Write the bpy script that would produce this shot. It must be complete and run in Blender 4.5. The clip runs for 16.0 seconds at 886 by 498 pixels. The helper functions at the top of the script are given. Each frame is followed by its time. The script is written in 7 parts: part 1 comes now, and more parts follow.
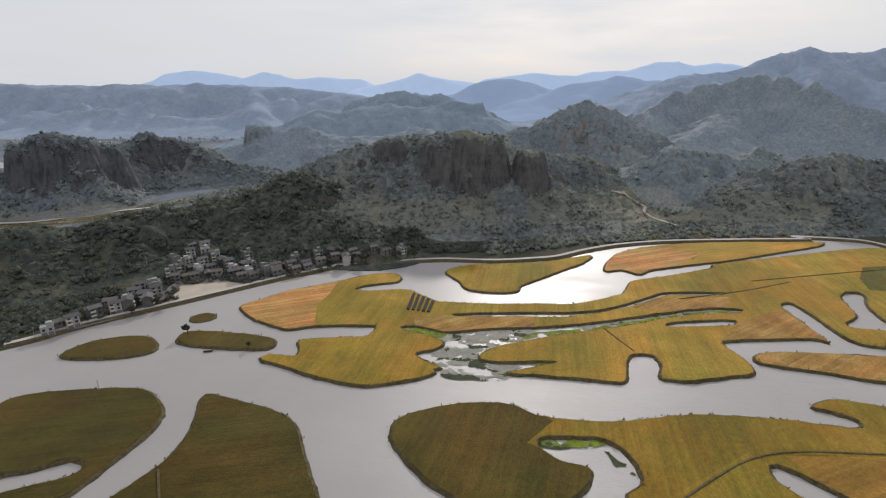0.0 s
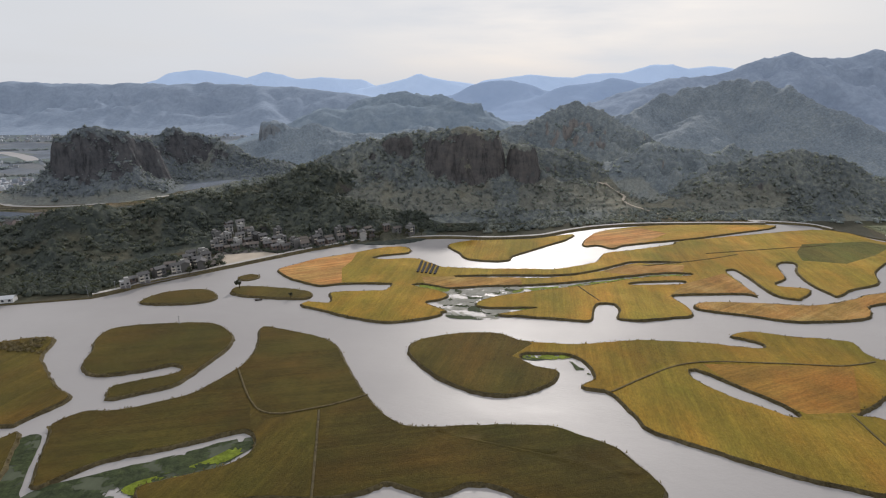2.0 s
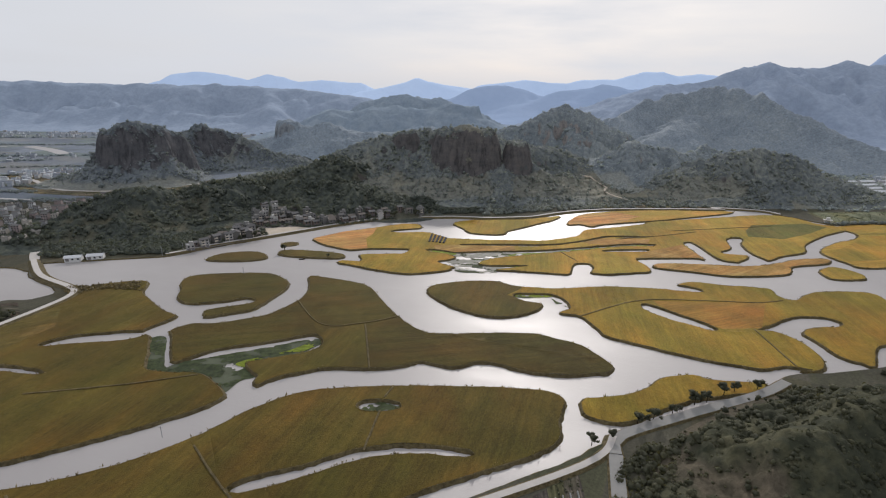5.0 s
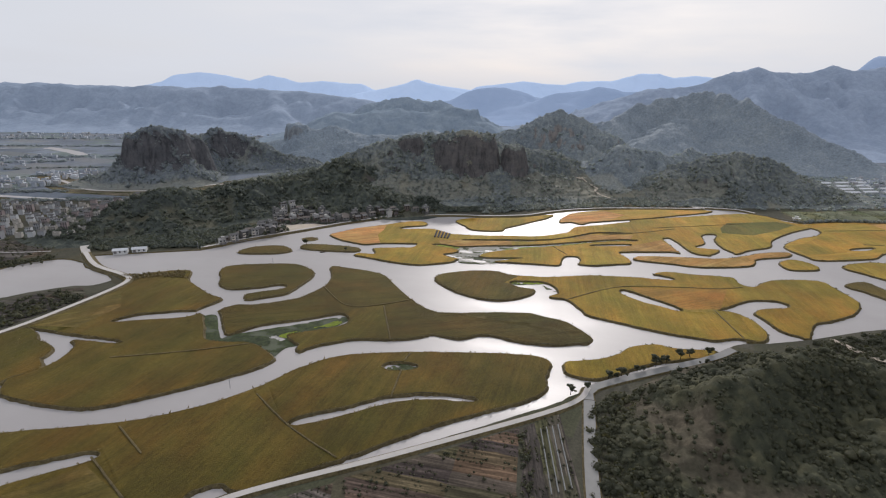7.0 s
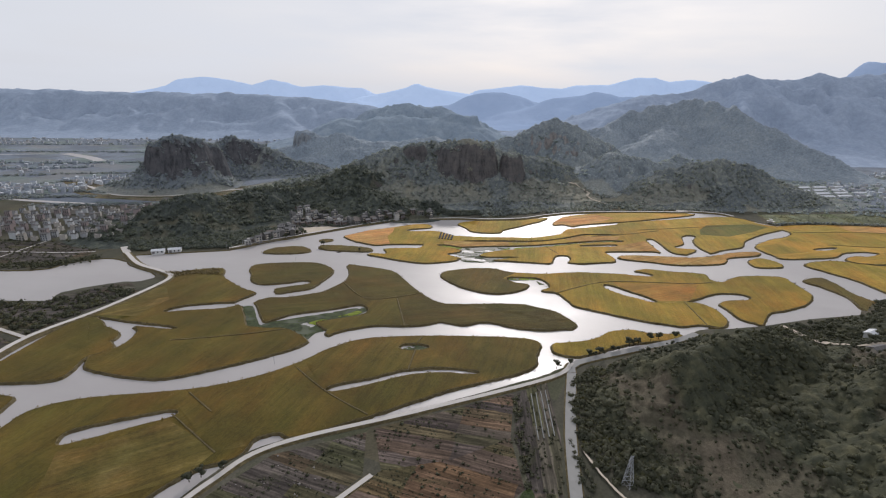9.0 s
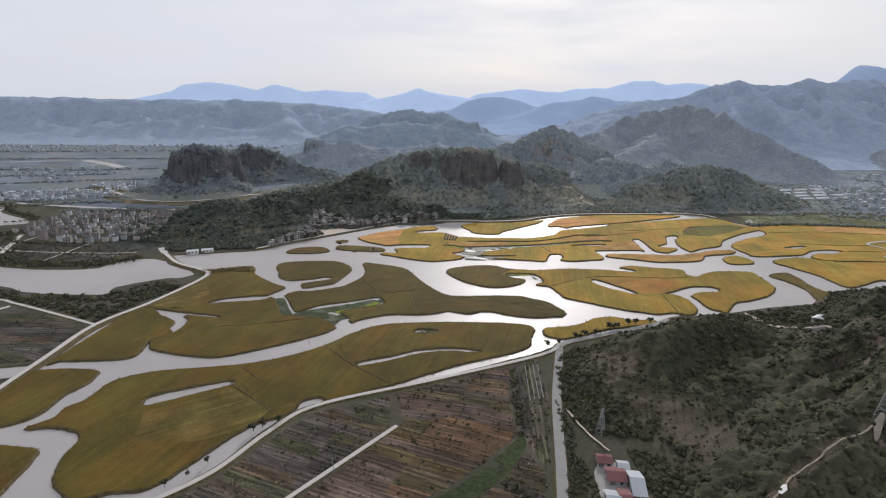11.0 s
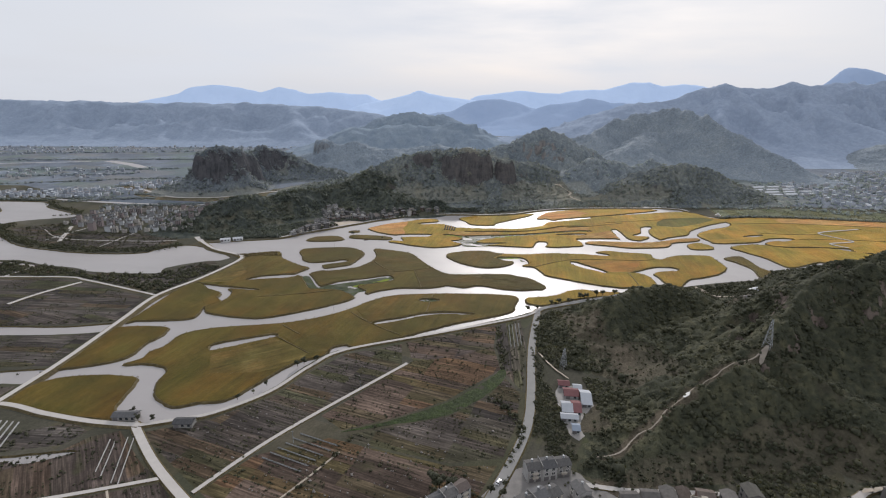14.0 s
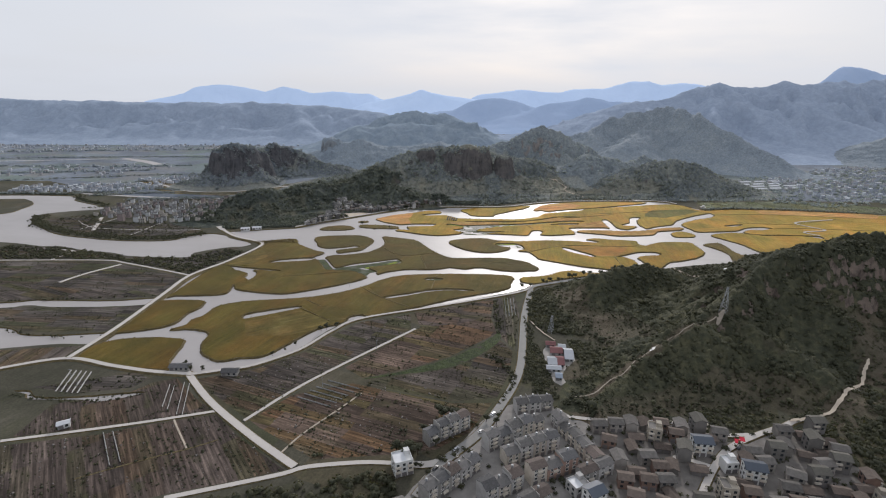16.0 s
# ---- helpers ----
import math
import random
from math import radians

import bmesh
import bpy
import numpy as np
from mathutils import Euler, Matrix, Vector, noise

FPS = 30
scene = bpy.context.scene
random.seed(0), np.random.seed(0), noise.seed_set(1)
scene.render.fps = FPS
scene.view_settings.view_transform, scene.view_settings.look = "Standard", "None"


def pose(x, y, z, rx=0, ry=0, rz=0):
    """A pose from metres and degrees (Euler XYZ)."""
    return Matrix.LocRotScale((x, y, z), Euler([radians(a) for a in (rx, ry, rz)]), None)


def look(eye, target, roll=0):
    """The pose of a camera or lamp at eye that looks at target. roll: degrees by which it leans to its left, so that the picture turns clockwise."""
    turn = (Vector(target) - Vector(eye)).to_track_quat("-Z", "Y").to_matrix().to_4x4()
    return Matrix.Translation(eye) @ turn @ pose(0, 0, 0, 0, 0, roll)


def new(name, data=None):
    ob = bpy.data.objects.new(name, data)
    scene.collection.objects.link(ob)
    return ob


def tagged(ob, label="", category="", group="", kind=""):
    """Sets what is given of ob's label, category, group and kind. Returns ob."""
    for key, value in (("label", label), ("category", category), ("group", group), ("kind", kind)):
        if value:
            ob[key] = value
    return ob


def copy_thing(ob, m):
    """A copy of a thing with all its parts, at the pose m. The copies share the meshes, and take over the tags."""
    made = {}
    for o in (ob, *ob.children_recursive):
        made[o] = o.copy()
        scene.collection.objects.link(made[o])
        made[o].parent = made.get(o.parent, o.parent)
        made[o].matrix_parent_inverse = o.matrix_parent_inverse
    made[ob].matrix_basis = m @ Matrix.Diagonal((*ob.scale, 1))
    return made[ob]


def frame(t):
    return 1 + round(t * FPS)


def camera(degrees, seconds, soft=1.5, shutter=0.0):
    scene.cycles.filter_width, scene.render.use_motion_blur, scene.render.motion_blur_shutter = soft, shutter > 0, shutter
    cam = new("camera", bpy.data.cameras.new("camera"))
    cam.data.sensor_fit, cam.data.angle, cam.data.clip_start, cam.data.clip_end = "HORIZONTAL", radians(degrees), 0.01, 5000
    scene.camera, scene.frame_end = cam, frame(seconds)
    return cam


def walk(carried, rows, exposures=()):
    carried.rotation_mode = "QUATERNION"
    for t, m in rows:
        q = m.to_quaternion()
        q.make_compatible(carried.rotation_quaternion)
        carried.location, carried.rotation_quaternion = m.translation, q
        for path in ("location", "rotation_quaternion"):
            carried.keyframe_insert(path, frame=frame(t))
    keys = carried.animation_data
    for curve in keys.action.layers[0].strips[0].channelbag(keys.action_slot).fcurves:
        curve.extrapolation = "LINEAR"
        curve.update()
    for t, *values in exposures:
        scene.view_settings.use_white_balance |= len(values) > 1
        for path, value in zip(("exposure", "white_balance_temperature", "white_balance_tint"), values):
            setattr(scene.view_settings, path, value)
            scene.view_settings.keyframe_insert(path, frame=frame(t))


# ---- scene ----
cam = camera(84.0, 16.0, soft=1.15)
PATH = [
    (0, (1.247, -4.842, 143.138), (1.261, -2.947, 142.499), -0.3),
    (0.5, (0.463, -21.966, 143.671), (0.48, -20.072, 143.031), -0.2),
    (1, (-0.288, -40.555, 144.498), (-0.27, -38.66, 143.857), -0.2),
    (1.5, (-2.168, -59.11, 144.424), (-2.148, -57.214, 143.786), -0.1),
    (2, (-4.121, -76.543, 144.447), (-4.098, -74.647, 143.81), 0.1),
    (2.5, (-5.389, -92.584, 143.965), (-5.363, -90.688, 143.33), 0.2),
    (3, (-8.376, -105.972, 142.691), (-8.344, -104.075, 142.059), 0.5),
    (3.5, (-10.422, -120.884, 142.075), (-10.387, -118.986, 141.446), 0.6),
    (4, (-12.825, -134.852, 141.71), (-12.786, -132.952, 141.087), 0.8),
    (4.5, (-15.359, -148.54, 142.031), (-15.315, -146.64, 141.407), 0.9),
    (5, (-17.629, -163.373, 142.467), (-17.583, -161.472, 141.846), 0.8),
    (7.5, (-27.614, -229.152, 158.406), (-27.556, -227.252, 157.783), 1.0),
    (8, (-30.08, -242.337, 162.14), (-30.017, -240.437, 161.519), 1.0),
    (8.5, (-31.667, -256.042, 165.789), (-31.606, -254.141, 165.171), 1.0),
    (9, (-32.398, -268.369, 169.632), (-32.34, -266.467, 169.016), 0.9),
    (11.5, (-40.008, -339.401, 188.138), (-39.957, -337.496, 187.531), 0.5),
    (12, (-39.747, -353.247, 190.247), (-39.7, -351.342, 189.642), 0.4),
    (12.5, (-40.357, -368.032, 191.466), (-40.31, -366.126, 190.861), 0.4),
    (13, (-39.761, -382.674, 192.922), (-39.714, -380.768, 192.318), 0.3),
    (13.5, (-39.898, -397.451, 194.402), (-39.85, -395.545, 193.795), 0.4),
    (14, (-40.499, -411.739, 195.368), (-40.449, -409.834, 194.761), 0.5),
    (14.5, (-41.358, -426.046, 196.828), (-41.308, -424.142, 196.218), 0.5),
    (15, (-42.378, -441.247, 197.118), (-42.328, -439.343, 196.508), 0.5),
    (15.5, (-43.251, -455.499, 197.408), (-43.204, -453.595, 196.797), 0.5),
    (16, (-43.783, -470.465, 197.412), (-43.739, -468.561, 196.801), 0.4),
]
walk(cam, [(t, look(eye, target, roll)) for t, eye, target, roll in PATH],
     [(0, -0.03, 6500, 12), (5, -0.03, 6430, 13), (8, 0.01, 6330, 14), (16, 0.05, 6330, 13)])
import itertools
from mathutils.geometry import delaunay_2d_cdt

# ---- world, sun, exposure ----
SUN_AZ, SUN_EL = radians(13), radians(25)
world = bpy.data.worlds.new("sky")
scene.world = world
world.use_nodes = True
wn, wl = world.node_tree.nodes, world.node_tree.links
wn.clear()
sky = wn.new("ShaderNodeTexSky")
sky.sky_type, sky.sun_disc = "NISHITA", False
sky.sun_elevation, sky.sun_rotation = SUN_EL, SUN_AZ
sky.air_density, sky.dust_density, sky.ozone_density, sky.altitude = 1.0, 4.0, 1.0, 0
# thin high cloud over the whole sky
wtc = wn.new("ShaderNodeTexCoord")
wmap = wn.new("ShaderNodeMapping")
wmap.inputs["Scale"].default_value = (1.0, 1.0, 6.0)
wnoise = wn.new("ShaderNodeTexNoise")
wnoise.inputs["Scale"].default_value, wnoise.inputs["Detail"].default_value = 2.2, 7.0
wramp = wn.new("ShaderNodeMapRange")
wramp.inputs["From Min"].default_value, wramp.inputs["From Max"].default_value = 0.35, 0.65
wramp.inputs["To Min"].default_value, wramp.inputs["To Max"].default_value = 0.9, 0.985
wmix = wn.new("ShaderNodeMix")
wmix.data_type = "RGBA"
wmix.inputs["B"].default_value = (6.55, 6.85, 7.2, 1)
bg = wn.new("ShaderNodeBackground")
bg.inputs["Strength"].default_value = 0.1065
wout = wn.new("ShaderNodeOutputWorld")
wl.new(wtc.outputs["Generated"], wmap.inputs["Vector"])
wl.new(wmap.outputs["Vector"], wnoise.inputs["Vector"])
wl.new(wnoise.outputs["Fac"], wramp.inputs["Value"])
wl.new(wramp.outputs["Result"], wmix.inputs["Factor"])
wl.new(sky.outputs["Color"], wmix.inputs["A"])
wl.new(wmix.outputs["Result"], bg.inputs["Color"])
wl.new(bg.outputs["Background"], wout.inputs["Surface"])
sun = new("sun", bpy.data.lights.new("sun", "SUN"))
sun.data.energy, sun.data.angle, sun.data.color = 2.2, radians(2.5), (1.0, 0.95, 0.88)
sun.matrix_world = look((math.sin(SUN_AZ) * 900, math.cos(SUN_AZ) * 900, math.tan(SUN_EL) * 900), (0, 0, 0))

# ---- materials ----


def node_mat(name, rough=0.9, spec=0.2):
    m = bpy.data.materials.new(name)
    m.use_nodes = True
    b = m.node_tree.nodes["Principled BSDF"]
    b.inputs["Roughness"].default_value = rough
    b.inputs["Specular IOR Level"].default_value = spec
    return m, m.node_tree.nodes, m.node_tree.links, b


def coords(n, l, scale=(1, 1, 1), turn=0.0, kind="Object"):
    """Object coordinates, first turned about z and then scaled."""
    tc = n.new("ShaderNodeTexCoord")
    out = tc.outputs[kind]
    for key, value in (("Rotation", (0, 0, radians(turn))), ("Scale", scale)):
        mp = n.new("ShaderNodeMapping")
        mp.inputs[key].default_value = value
        l.new(out, mp.inputs["Vector"])
        out = mp.outputs["Vector"]
    return out


def noise_of(n, l, vec, scale, detail=4.0, rough=0.55):
    t = n.new("ShaderNodeTexNoise")
    t.inputs["Scale"].default_value, t.inputs["Detail"].default_value, t.inputs["Roughness"].default_value = scale, detail, rough
    l.new(vec, t.inputs["Vector"])
    return t.outputs["Fac"]


def ramp_of(n, l, fac, stops):
    r = n.new("ShaderNodeValToRGB")
    while len(r.color_ramp.elements) < len(stops):
        r.color_ramp.elements.new(0.5)
    for e, (p, c) in zip(r.color_ramp.elements, stops):
        e.position, e.color = p, (*c, 1)
    l.new(fac, r.inputs["Fac"])
    return r.outputs["Color"]


def mix_of(n, l, fac, a, b, how="MIX"):
    m = n.new("ShaderNodeMix")
    m.data_type, m.blend_type = "RGBA", how
    for key, v in (("Factor", fac), ("A", a), ("B", b)):
        if isinstance(v, (int, float)):
            m.inputs[key].default_value = v
        elif isinstance(v, tuple):
            m.inputs[key].default_value = (*v, 1)
        else:
            l.new(v, m.inputs[key])
    return m.outputs["Result"]


def math_of(n, l, op, a, b=None):
    m = n.new("ShaderNodeMath")
    m.operation = op
    for i, v in enumerate((a, b)):
        if isinstance(v, (int, float)):
            m.inputs[i].default_value = v
        elif v is not None:
            l.new(v, m.inputs[i])
    return m.outputs[0]


def bump_of(n, l, b, height, strength, dist):
    bp = n.new("ShaderNodeBump")
    bp.inputs["Strength"].default_value, bp.inputs["Distance"].default_value = strength, dist
    l.new(height, bp.inputs["Height"])
    l.new(bp.outputs["Normal"], b.inputs["Normal"])


def crop_mat(name, lo, mid, hi, turn, period=4.5, stripe=0.25, patch=0.02, unripe=0.0):
    """Standing or cut rice: broad patches, drill rows and fine grain."""
    m, n, l, b = node_mat(name, 0.85, 0.15)
    b.inputs["Sheen Weight"].default_value, b.inputs["Sheen Roughness"].default_value = 0.06, 0.4
    b.inputs["Sheen Tint"].default_value = (1.0, 0.8, 0.35, 1)
    v = coords(n, l)
    base = ramp_of(n, l, noise_of(n, l, v, patch, 5, 0.6), [(0.36, lo), (0.5, mid), (0.64, hi)])
    if unripe:
        late = ramp_of(n, l, noise_of(n, l, v, 0.011, 4, 0.6), [(0.42, (unripe, unripe, unripe)), (0.6, (0, 0, 0))])
        base = mix_of(n, l, late, base, (0.148, 0.112, 0.014))
    # some of a plot ripens rusty, some stays green
    drift = noise_of(n, l, coords(n, l, (1.0, 0.55, 1), turn), 0.028, 4, 0.6)
    base = mix_of(n, l, 0.8, base, ramp_of(n, l, drift, [(0.34, (0.80, 0.98, 0.9)), (0.5, (1.0, 1.0, 1.0)), (0.66, (1.28, 0.98, 0.95))]), "MULTIPLY")
    rows = coords(n, l, (1 / period, 0.012, 1), turn)
    w = noise_of(n, l, rows, 1.0, 3, 0.6)
    rowc = ramp_of(n, l, w, [(0.35, (0.55, 0.55, 0.52)), (0.65, (1.3, 1.28, 1.2))])
    c = mix_of(n, l, stripe * 1.2, base, rowc, "MULTIPLY")
    drill = noise_of(n, l, coords(n, l, (1 / 1.3, 0.02, 1), turn), 1.0, 2, 0.5)
    c = mix_of(n, l, 0.26, c, ramp_of(n, l, drill, [(0.35, (0.66, 0.64, 0.6)), (0.65, (1.3, 1.3, 1.25))]), "MULTIPLY")
    fine = noise_of(n, l, v, 0.55, 4, 0.7)
    c = mix_of(n, l, 0.35, c, ramp_of(n, l, fine, [(0.3, (0.62, 0.6, 0.55)), (0.7, (1.3, 1.28, 1.25))]), "MULTIPLY")
    speck = noise_of(n, l, coords(n, l, (1, 0.35, 1), turn), 1.4, 3, 0.8)
    c = mix_of(n, l, 0.4, c, ramp_of(n, l, speck, [(0.36, (0.5, 0.48, 0.42)), (0.64, (1.45, 1.42, 1.35))]), "MULTIPLY")
    l.new(c, b.inputs["Base Color"])
    bump_of(n, l, b, noise_of(n, l, v, 1.6, 5, 0.7), 0.7, 0.5)
    return m


def soil_mat(name, a, bcol, ccol, turn, period=9.0, rows=0.6, patch=0.02, drills=0.85):
    """Tilled vegetable ground: narrow parcels of differing earth, faint drills, weeds and bare paths."""
    m, n, l, b = node_mat(name, 0.95, 0.1)
    v = coords(n, l)
    base = ramp_of(n, l, noise_of(n, l, v, patch, 6, 0.65), [(0.32, a), (0.5, bcol), (0.68, ccol)])
    turned = coords(n, l, (1, 1, 1), turn)
    sepx = n.new("ShaderNodeSeparateXYZ")
    l.new(turned, sepx.inputs[0])
    u = math_of(n, l, "ADD", sepx.outputs["X"], math_of(n, l, "MULTIPLY", noise_of(n, l, v, 0.05, 2), 4.0))
    w = math_of(n, l, "ADD", sepx.outputs["Y"], math_of(n, l, "MULTIPLY", noise_of(n, l, v, 0.03, 2), 6.0))
    cell = n.new("ShaderNodeCombineXYZ")
    l.new(math_of(n, l, "FLOOR", math_of(n, l, "DIVIDE", u, period)), cell.inputs["X"])
    l.new(math_of(n, l, "FLOOR", math_of(n, l, "DIVIDE", w, 46.0)), cell.inputs["Y"])
    white = n.new("ShaderNodeTexWhiteNoise")
    l.new(cell.outputs[0], white.inputs["Vector"])
    tint = ramp_of(n, l, white.outputs["Value"], [(0.0, (0.6, 0.6, 0.62)), (0.25, (1.0, 0.96, 0.96)), (0.45, (1.3, 1.05, 0.78)), (0.6, (0.85, 0.98, 0.6)), (0.75, (1.1, 1.06, 1.06)), (1.0, (1.45, 1.42, 1.42))])
    c = mix_of(n, l, rows, base, tint, "MULTIPLY")
    drill = noise_of(n, l, coords(n, l, (1 / 1.5, 0.035, 1), turn), 1.0, 2, 0.6)
    c = mix_of(n, l, drills, c, ramp_of(n, l, drill, [(0.36, (0.5, 0.5, 0.48)), (0.54, (1.05, 1.04, 1.02)), (0.68, (1.9, 1.85, 1.8))]), "MULTIPLY")
    weed = ramp_of(n, l, noise_of(n, l, coords(n, l, (1, 0.4, 1), turn), 0.09, 4, 0.6), [(0.58, (0, 0, 0)), (0.7, (0.4, 0.4, 0.4))])
    c = mix_of(n, l, weed, c, (0.06, 0.066, 0.028))
    c = mix_of(n, l, 0.6, c, ramp_of(n, l, noise_of(n, l, v, 0.8, 5, 0.75), [(0.3, (0.5, 0.5, 0.48)), (0.7, (1.45, 1.45, 1.42))]), "MULTIPLY")
    l.new(c, b.inputs["Base Color"])
    bump_of(n, l, b, drill, 0.6, 0.3)
    return m


def leaf_mat(name, lo, mid, hi, grain=0.5, crisp=0.8, lit=1.0):
    # lit lightens single crowns: sunlight on them is put into the colour
    lo, mid, hi = [tuple(lit * x for x in q) for q in (lo, mid, hi)]
    m, n, l, b = node_mat(name, 0.75, 0.25)
    v = coords(n, l)
    geo = n.new("ShaderNodeNewGeometry")
    big = noise_of(n, l, v, 0.018, 4)
    tree = noise_of(n, l, v, 0.17, 2)
    f = math_of(n, l, "ADD", math_of(n, l, "MULTIPLY", geo.outputs["Random Per Island"], 0.12), math_of(n, l, "MULTIPLY", big, 0.5))
    f = math_of(n, l, "ADD", f, math_of(n, l, "MULTIPLY", tree, 0.42))
    c = ramp_of(n, l, f, [(0.22, lo), (0.5, mid), (0.8, hi)])
    fine = noise_of(n, l, v, grain, 5, 0.75)
    c = mix_of(n, l, crisp, c, ramp_of(n, l, fine, [(0.32, (0.35, 0.35, 0.32)), (0.68, (1.5, 1.5, 1.4))]), "MULTIPLY")
    l.new(c, b.inputs["Base Color"])
    bump_of(n, l, b, fine, crisp, 1.2)
    # thin leaves let some light through
    thin, mix = n.new("ShaderNodeBsdfTranslucent"), n.new("ShaderNodeMixShader")
    mix.inputs["Fac"].default_value = 0.35
    l.new(mix_of(n, l, 1.0, c, (1.5, 1.45, 0.9), "MULTIPLY"), thin.inputs["Color"])
    l.new(b.outputs[0], mix.inputs[1])
    l.new(thin.outputs[0], mix.inputs[2])
    l.new(mix.outputs[0], n["Material Output"].inputs["Surface"])
    return m


def value_of(n, name):
    a = n.new("ShaderNodeAttribute")
    a.attribute_name = name
    return a.outputs["Fac"]


def hill_mat(name, dark, mid, light, dry, rock_a, rock_b, grain=0.3):
    """Tree crowns of differing green, dry terraces where the wood is open, bare upright-jointed rock on cliffs."""
    m, n, l, b = node_mat(name, 0.9, 0.12)
    v = coords(n, l)
    f = math_of(n, l, "ADD", math_of(n, l, "MULTIPLY", noise_of(n, l, v, 0.015, 4), 0.45), math_of(n, l, "MULTIPLY", noise_of(n, l, v, 0.16, 2), 0.55))
    # canopy lowered in tone: shade between sunlit crowns is part of its colour
    dark, mid, light = [tuple(k * x for x in q) for k, q in ((0.86, dark), (0.9, mid), (0.9, light))]
    c = ramp_of(n, l, f, [(0.34, dark), (0.5, mid), (0.68, light)])
    open_c = ramp_of(n, l, noise_of(n, l, v, 0.05, 5, 0.65), [(0.35, tuple(0.5 * (x + y) for x, y in zip(mid, dry))), (0.62, dry)])
    c = mix_of(n, l, math_of(n, l, "MULTIPLY", math_of(n, l, "SUBTRACT", 1.0, value_of(n, "cover")), 0.8), c, open_c)
    fine = noise_of(n, l, v, grain, 6, 0.75)
    c = mix_of(n, l, 0.6, c, ramp_of(n, l, fine, [(0.32, (0.5, 0.5, 0.48)), (0.68, (1.45, 1.45, 1.4))]), "MULTIPLY")
    rk = ramp_of(n, l, noise_of(n, l, coords(n, l, (0.6, 0.6, 1.3)), 0.12, 7, 0.7), [(0.3, rock_a), (0.7, rock_b)])
    crack = ramp_of(n, l, noise_of(n, l, coords(n, l, (1, 1, 0.22)), 0.16, 6, 0.75), [(0.38, (0.4, 0.4, 0.42)), (0.5, (1, 1, 1)), (0.68, (1.3, 1.25, 1.2))])
    rk = mix_of(n, l, 0.75, rk, crack, "MULTIPLY")
    edge = math_of(n, l, "MULTIPLY", value_of(n, "rock"), math_of(n, l, "ADD", math_of(n, l, "MULTIPLY", noise_of(n, l, coords(n, l, (1, 1, 0.7)), 0.07, 6, 0.75), 2.4), -0.4))
    mask = ramp_of(n, l, edge, [(0.4, (0, 0, 0)), (0.55, (1, 1, 1))])
    l.new(mix_of(n, l, mask, c, rk), b.inputs["Base Color"])
    bump_of(n, l, b, mix_of(n, l, mask, fine, crack), 0.6, 1.2)
    return m


def plain_mat(name, col, var=0.25, scale=0.5, rough=0.85, spec=0.2):
    m, n, l, b = node_mat(name, rough, spec)
    v = coords(n, l)
    info = n.new("ShaderNodeObjectInfo")
    f = math_of(n, l, "ADD", math_of(n, l, "MULTIPLY", noise_of(n, l, v, scale, 6, 0.65), 0.7), math_of(n, l, "MULTIPLY", info.outputs["Random"], 0.3))
    c = ramp_of(n, l, f, [(0.25, tuple(x * (1 - var) for x in col)), (0.75, tuple(min(1, x * (1 + var)) for x in col))])
    l.new(c, b.inputs["Base Color"])
    return m


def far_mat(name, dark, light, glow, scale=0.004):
    """A distant range with haze painted into its colour, and into its glow where one is given."""
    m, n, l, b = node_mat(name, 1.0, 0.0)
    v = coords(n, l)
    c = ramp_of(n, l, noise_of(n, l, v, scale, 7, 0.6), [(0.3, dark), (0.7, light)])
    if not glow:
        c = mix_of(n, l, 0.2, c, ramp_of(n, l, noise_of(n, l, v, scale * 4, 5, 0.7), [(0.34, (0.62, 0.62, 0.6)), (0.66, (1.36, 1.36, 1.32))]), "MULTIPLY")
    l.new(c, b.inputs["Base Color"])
    bump_of(n, l, b, noise_of(n, l, v, scale * 2, 7, 0.65), 0.4, 0.12 / scale)
    # added glow imitates light scattered by haze; the range itself emits none
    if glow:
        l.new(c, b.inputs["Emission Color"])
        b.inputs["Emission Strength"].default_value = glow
    return m


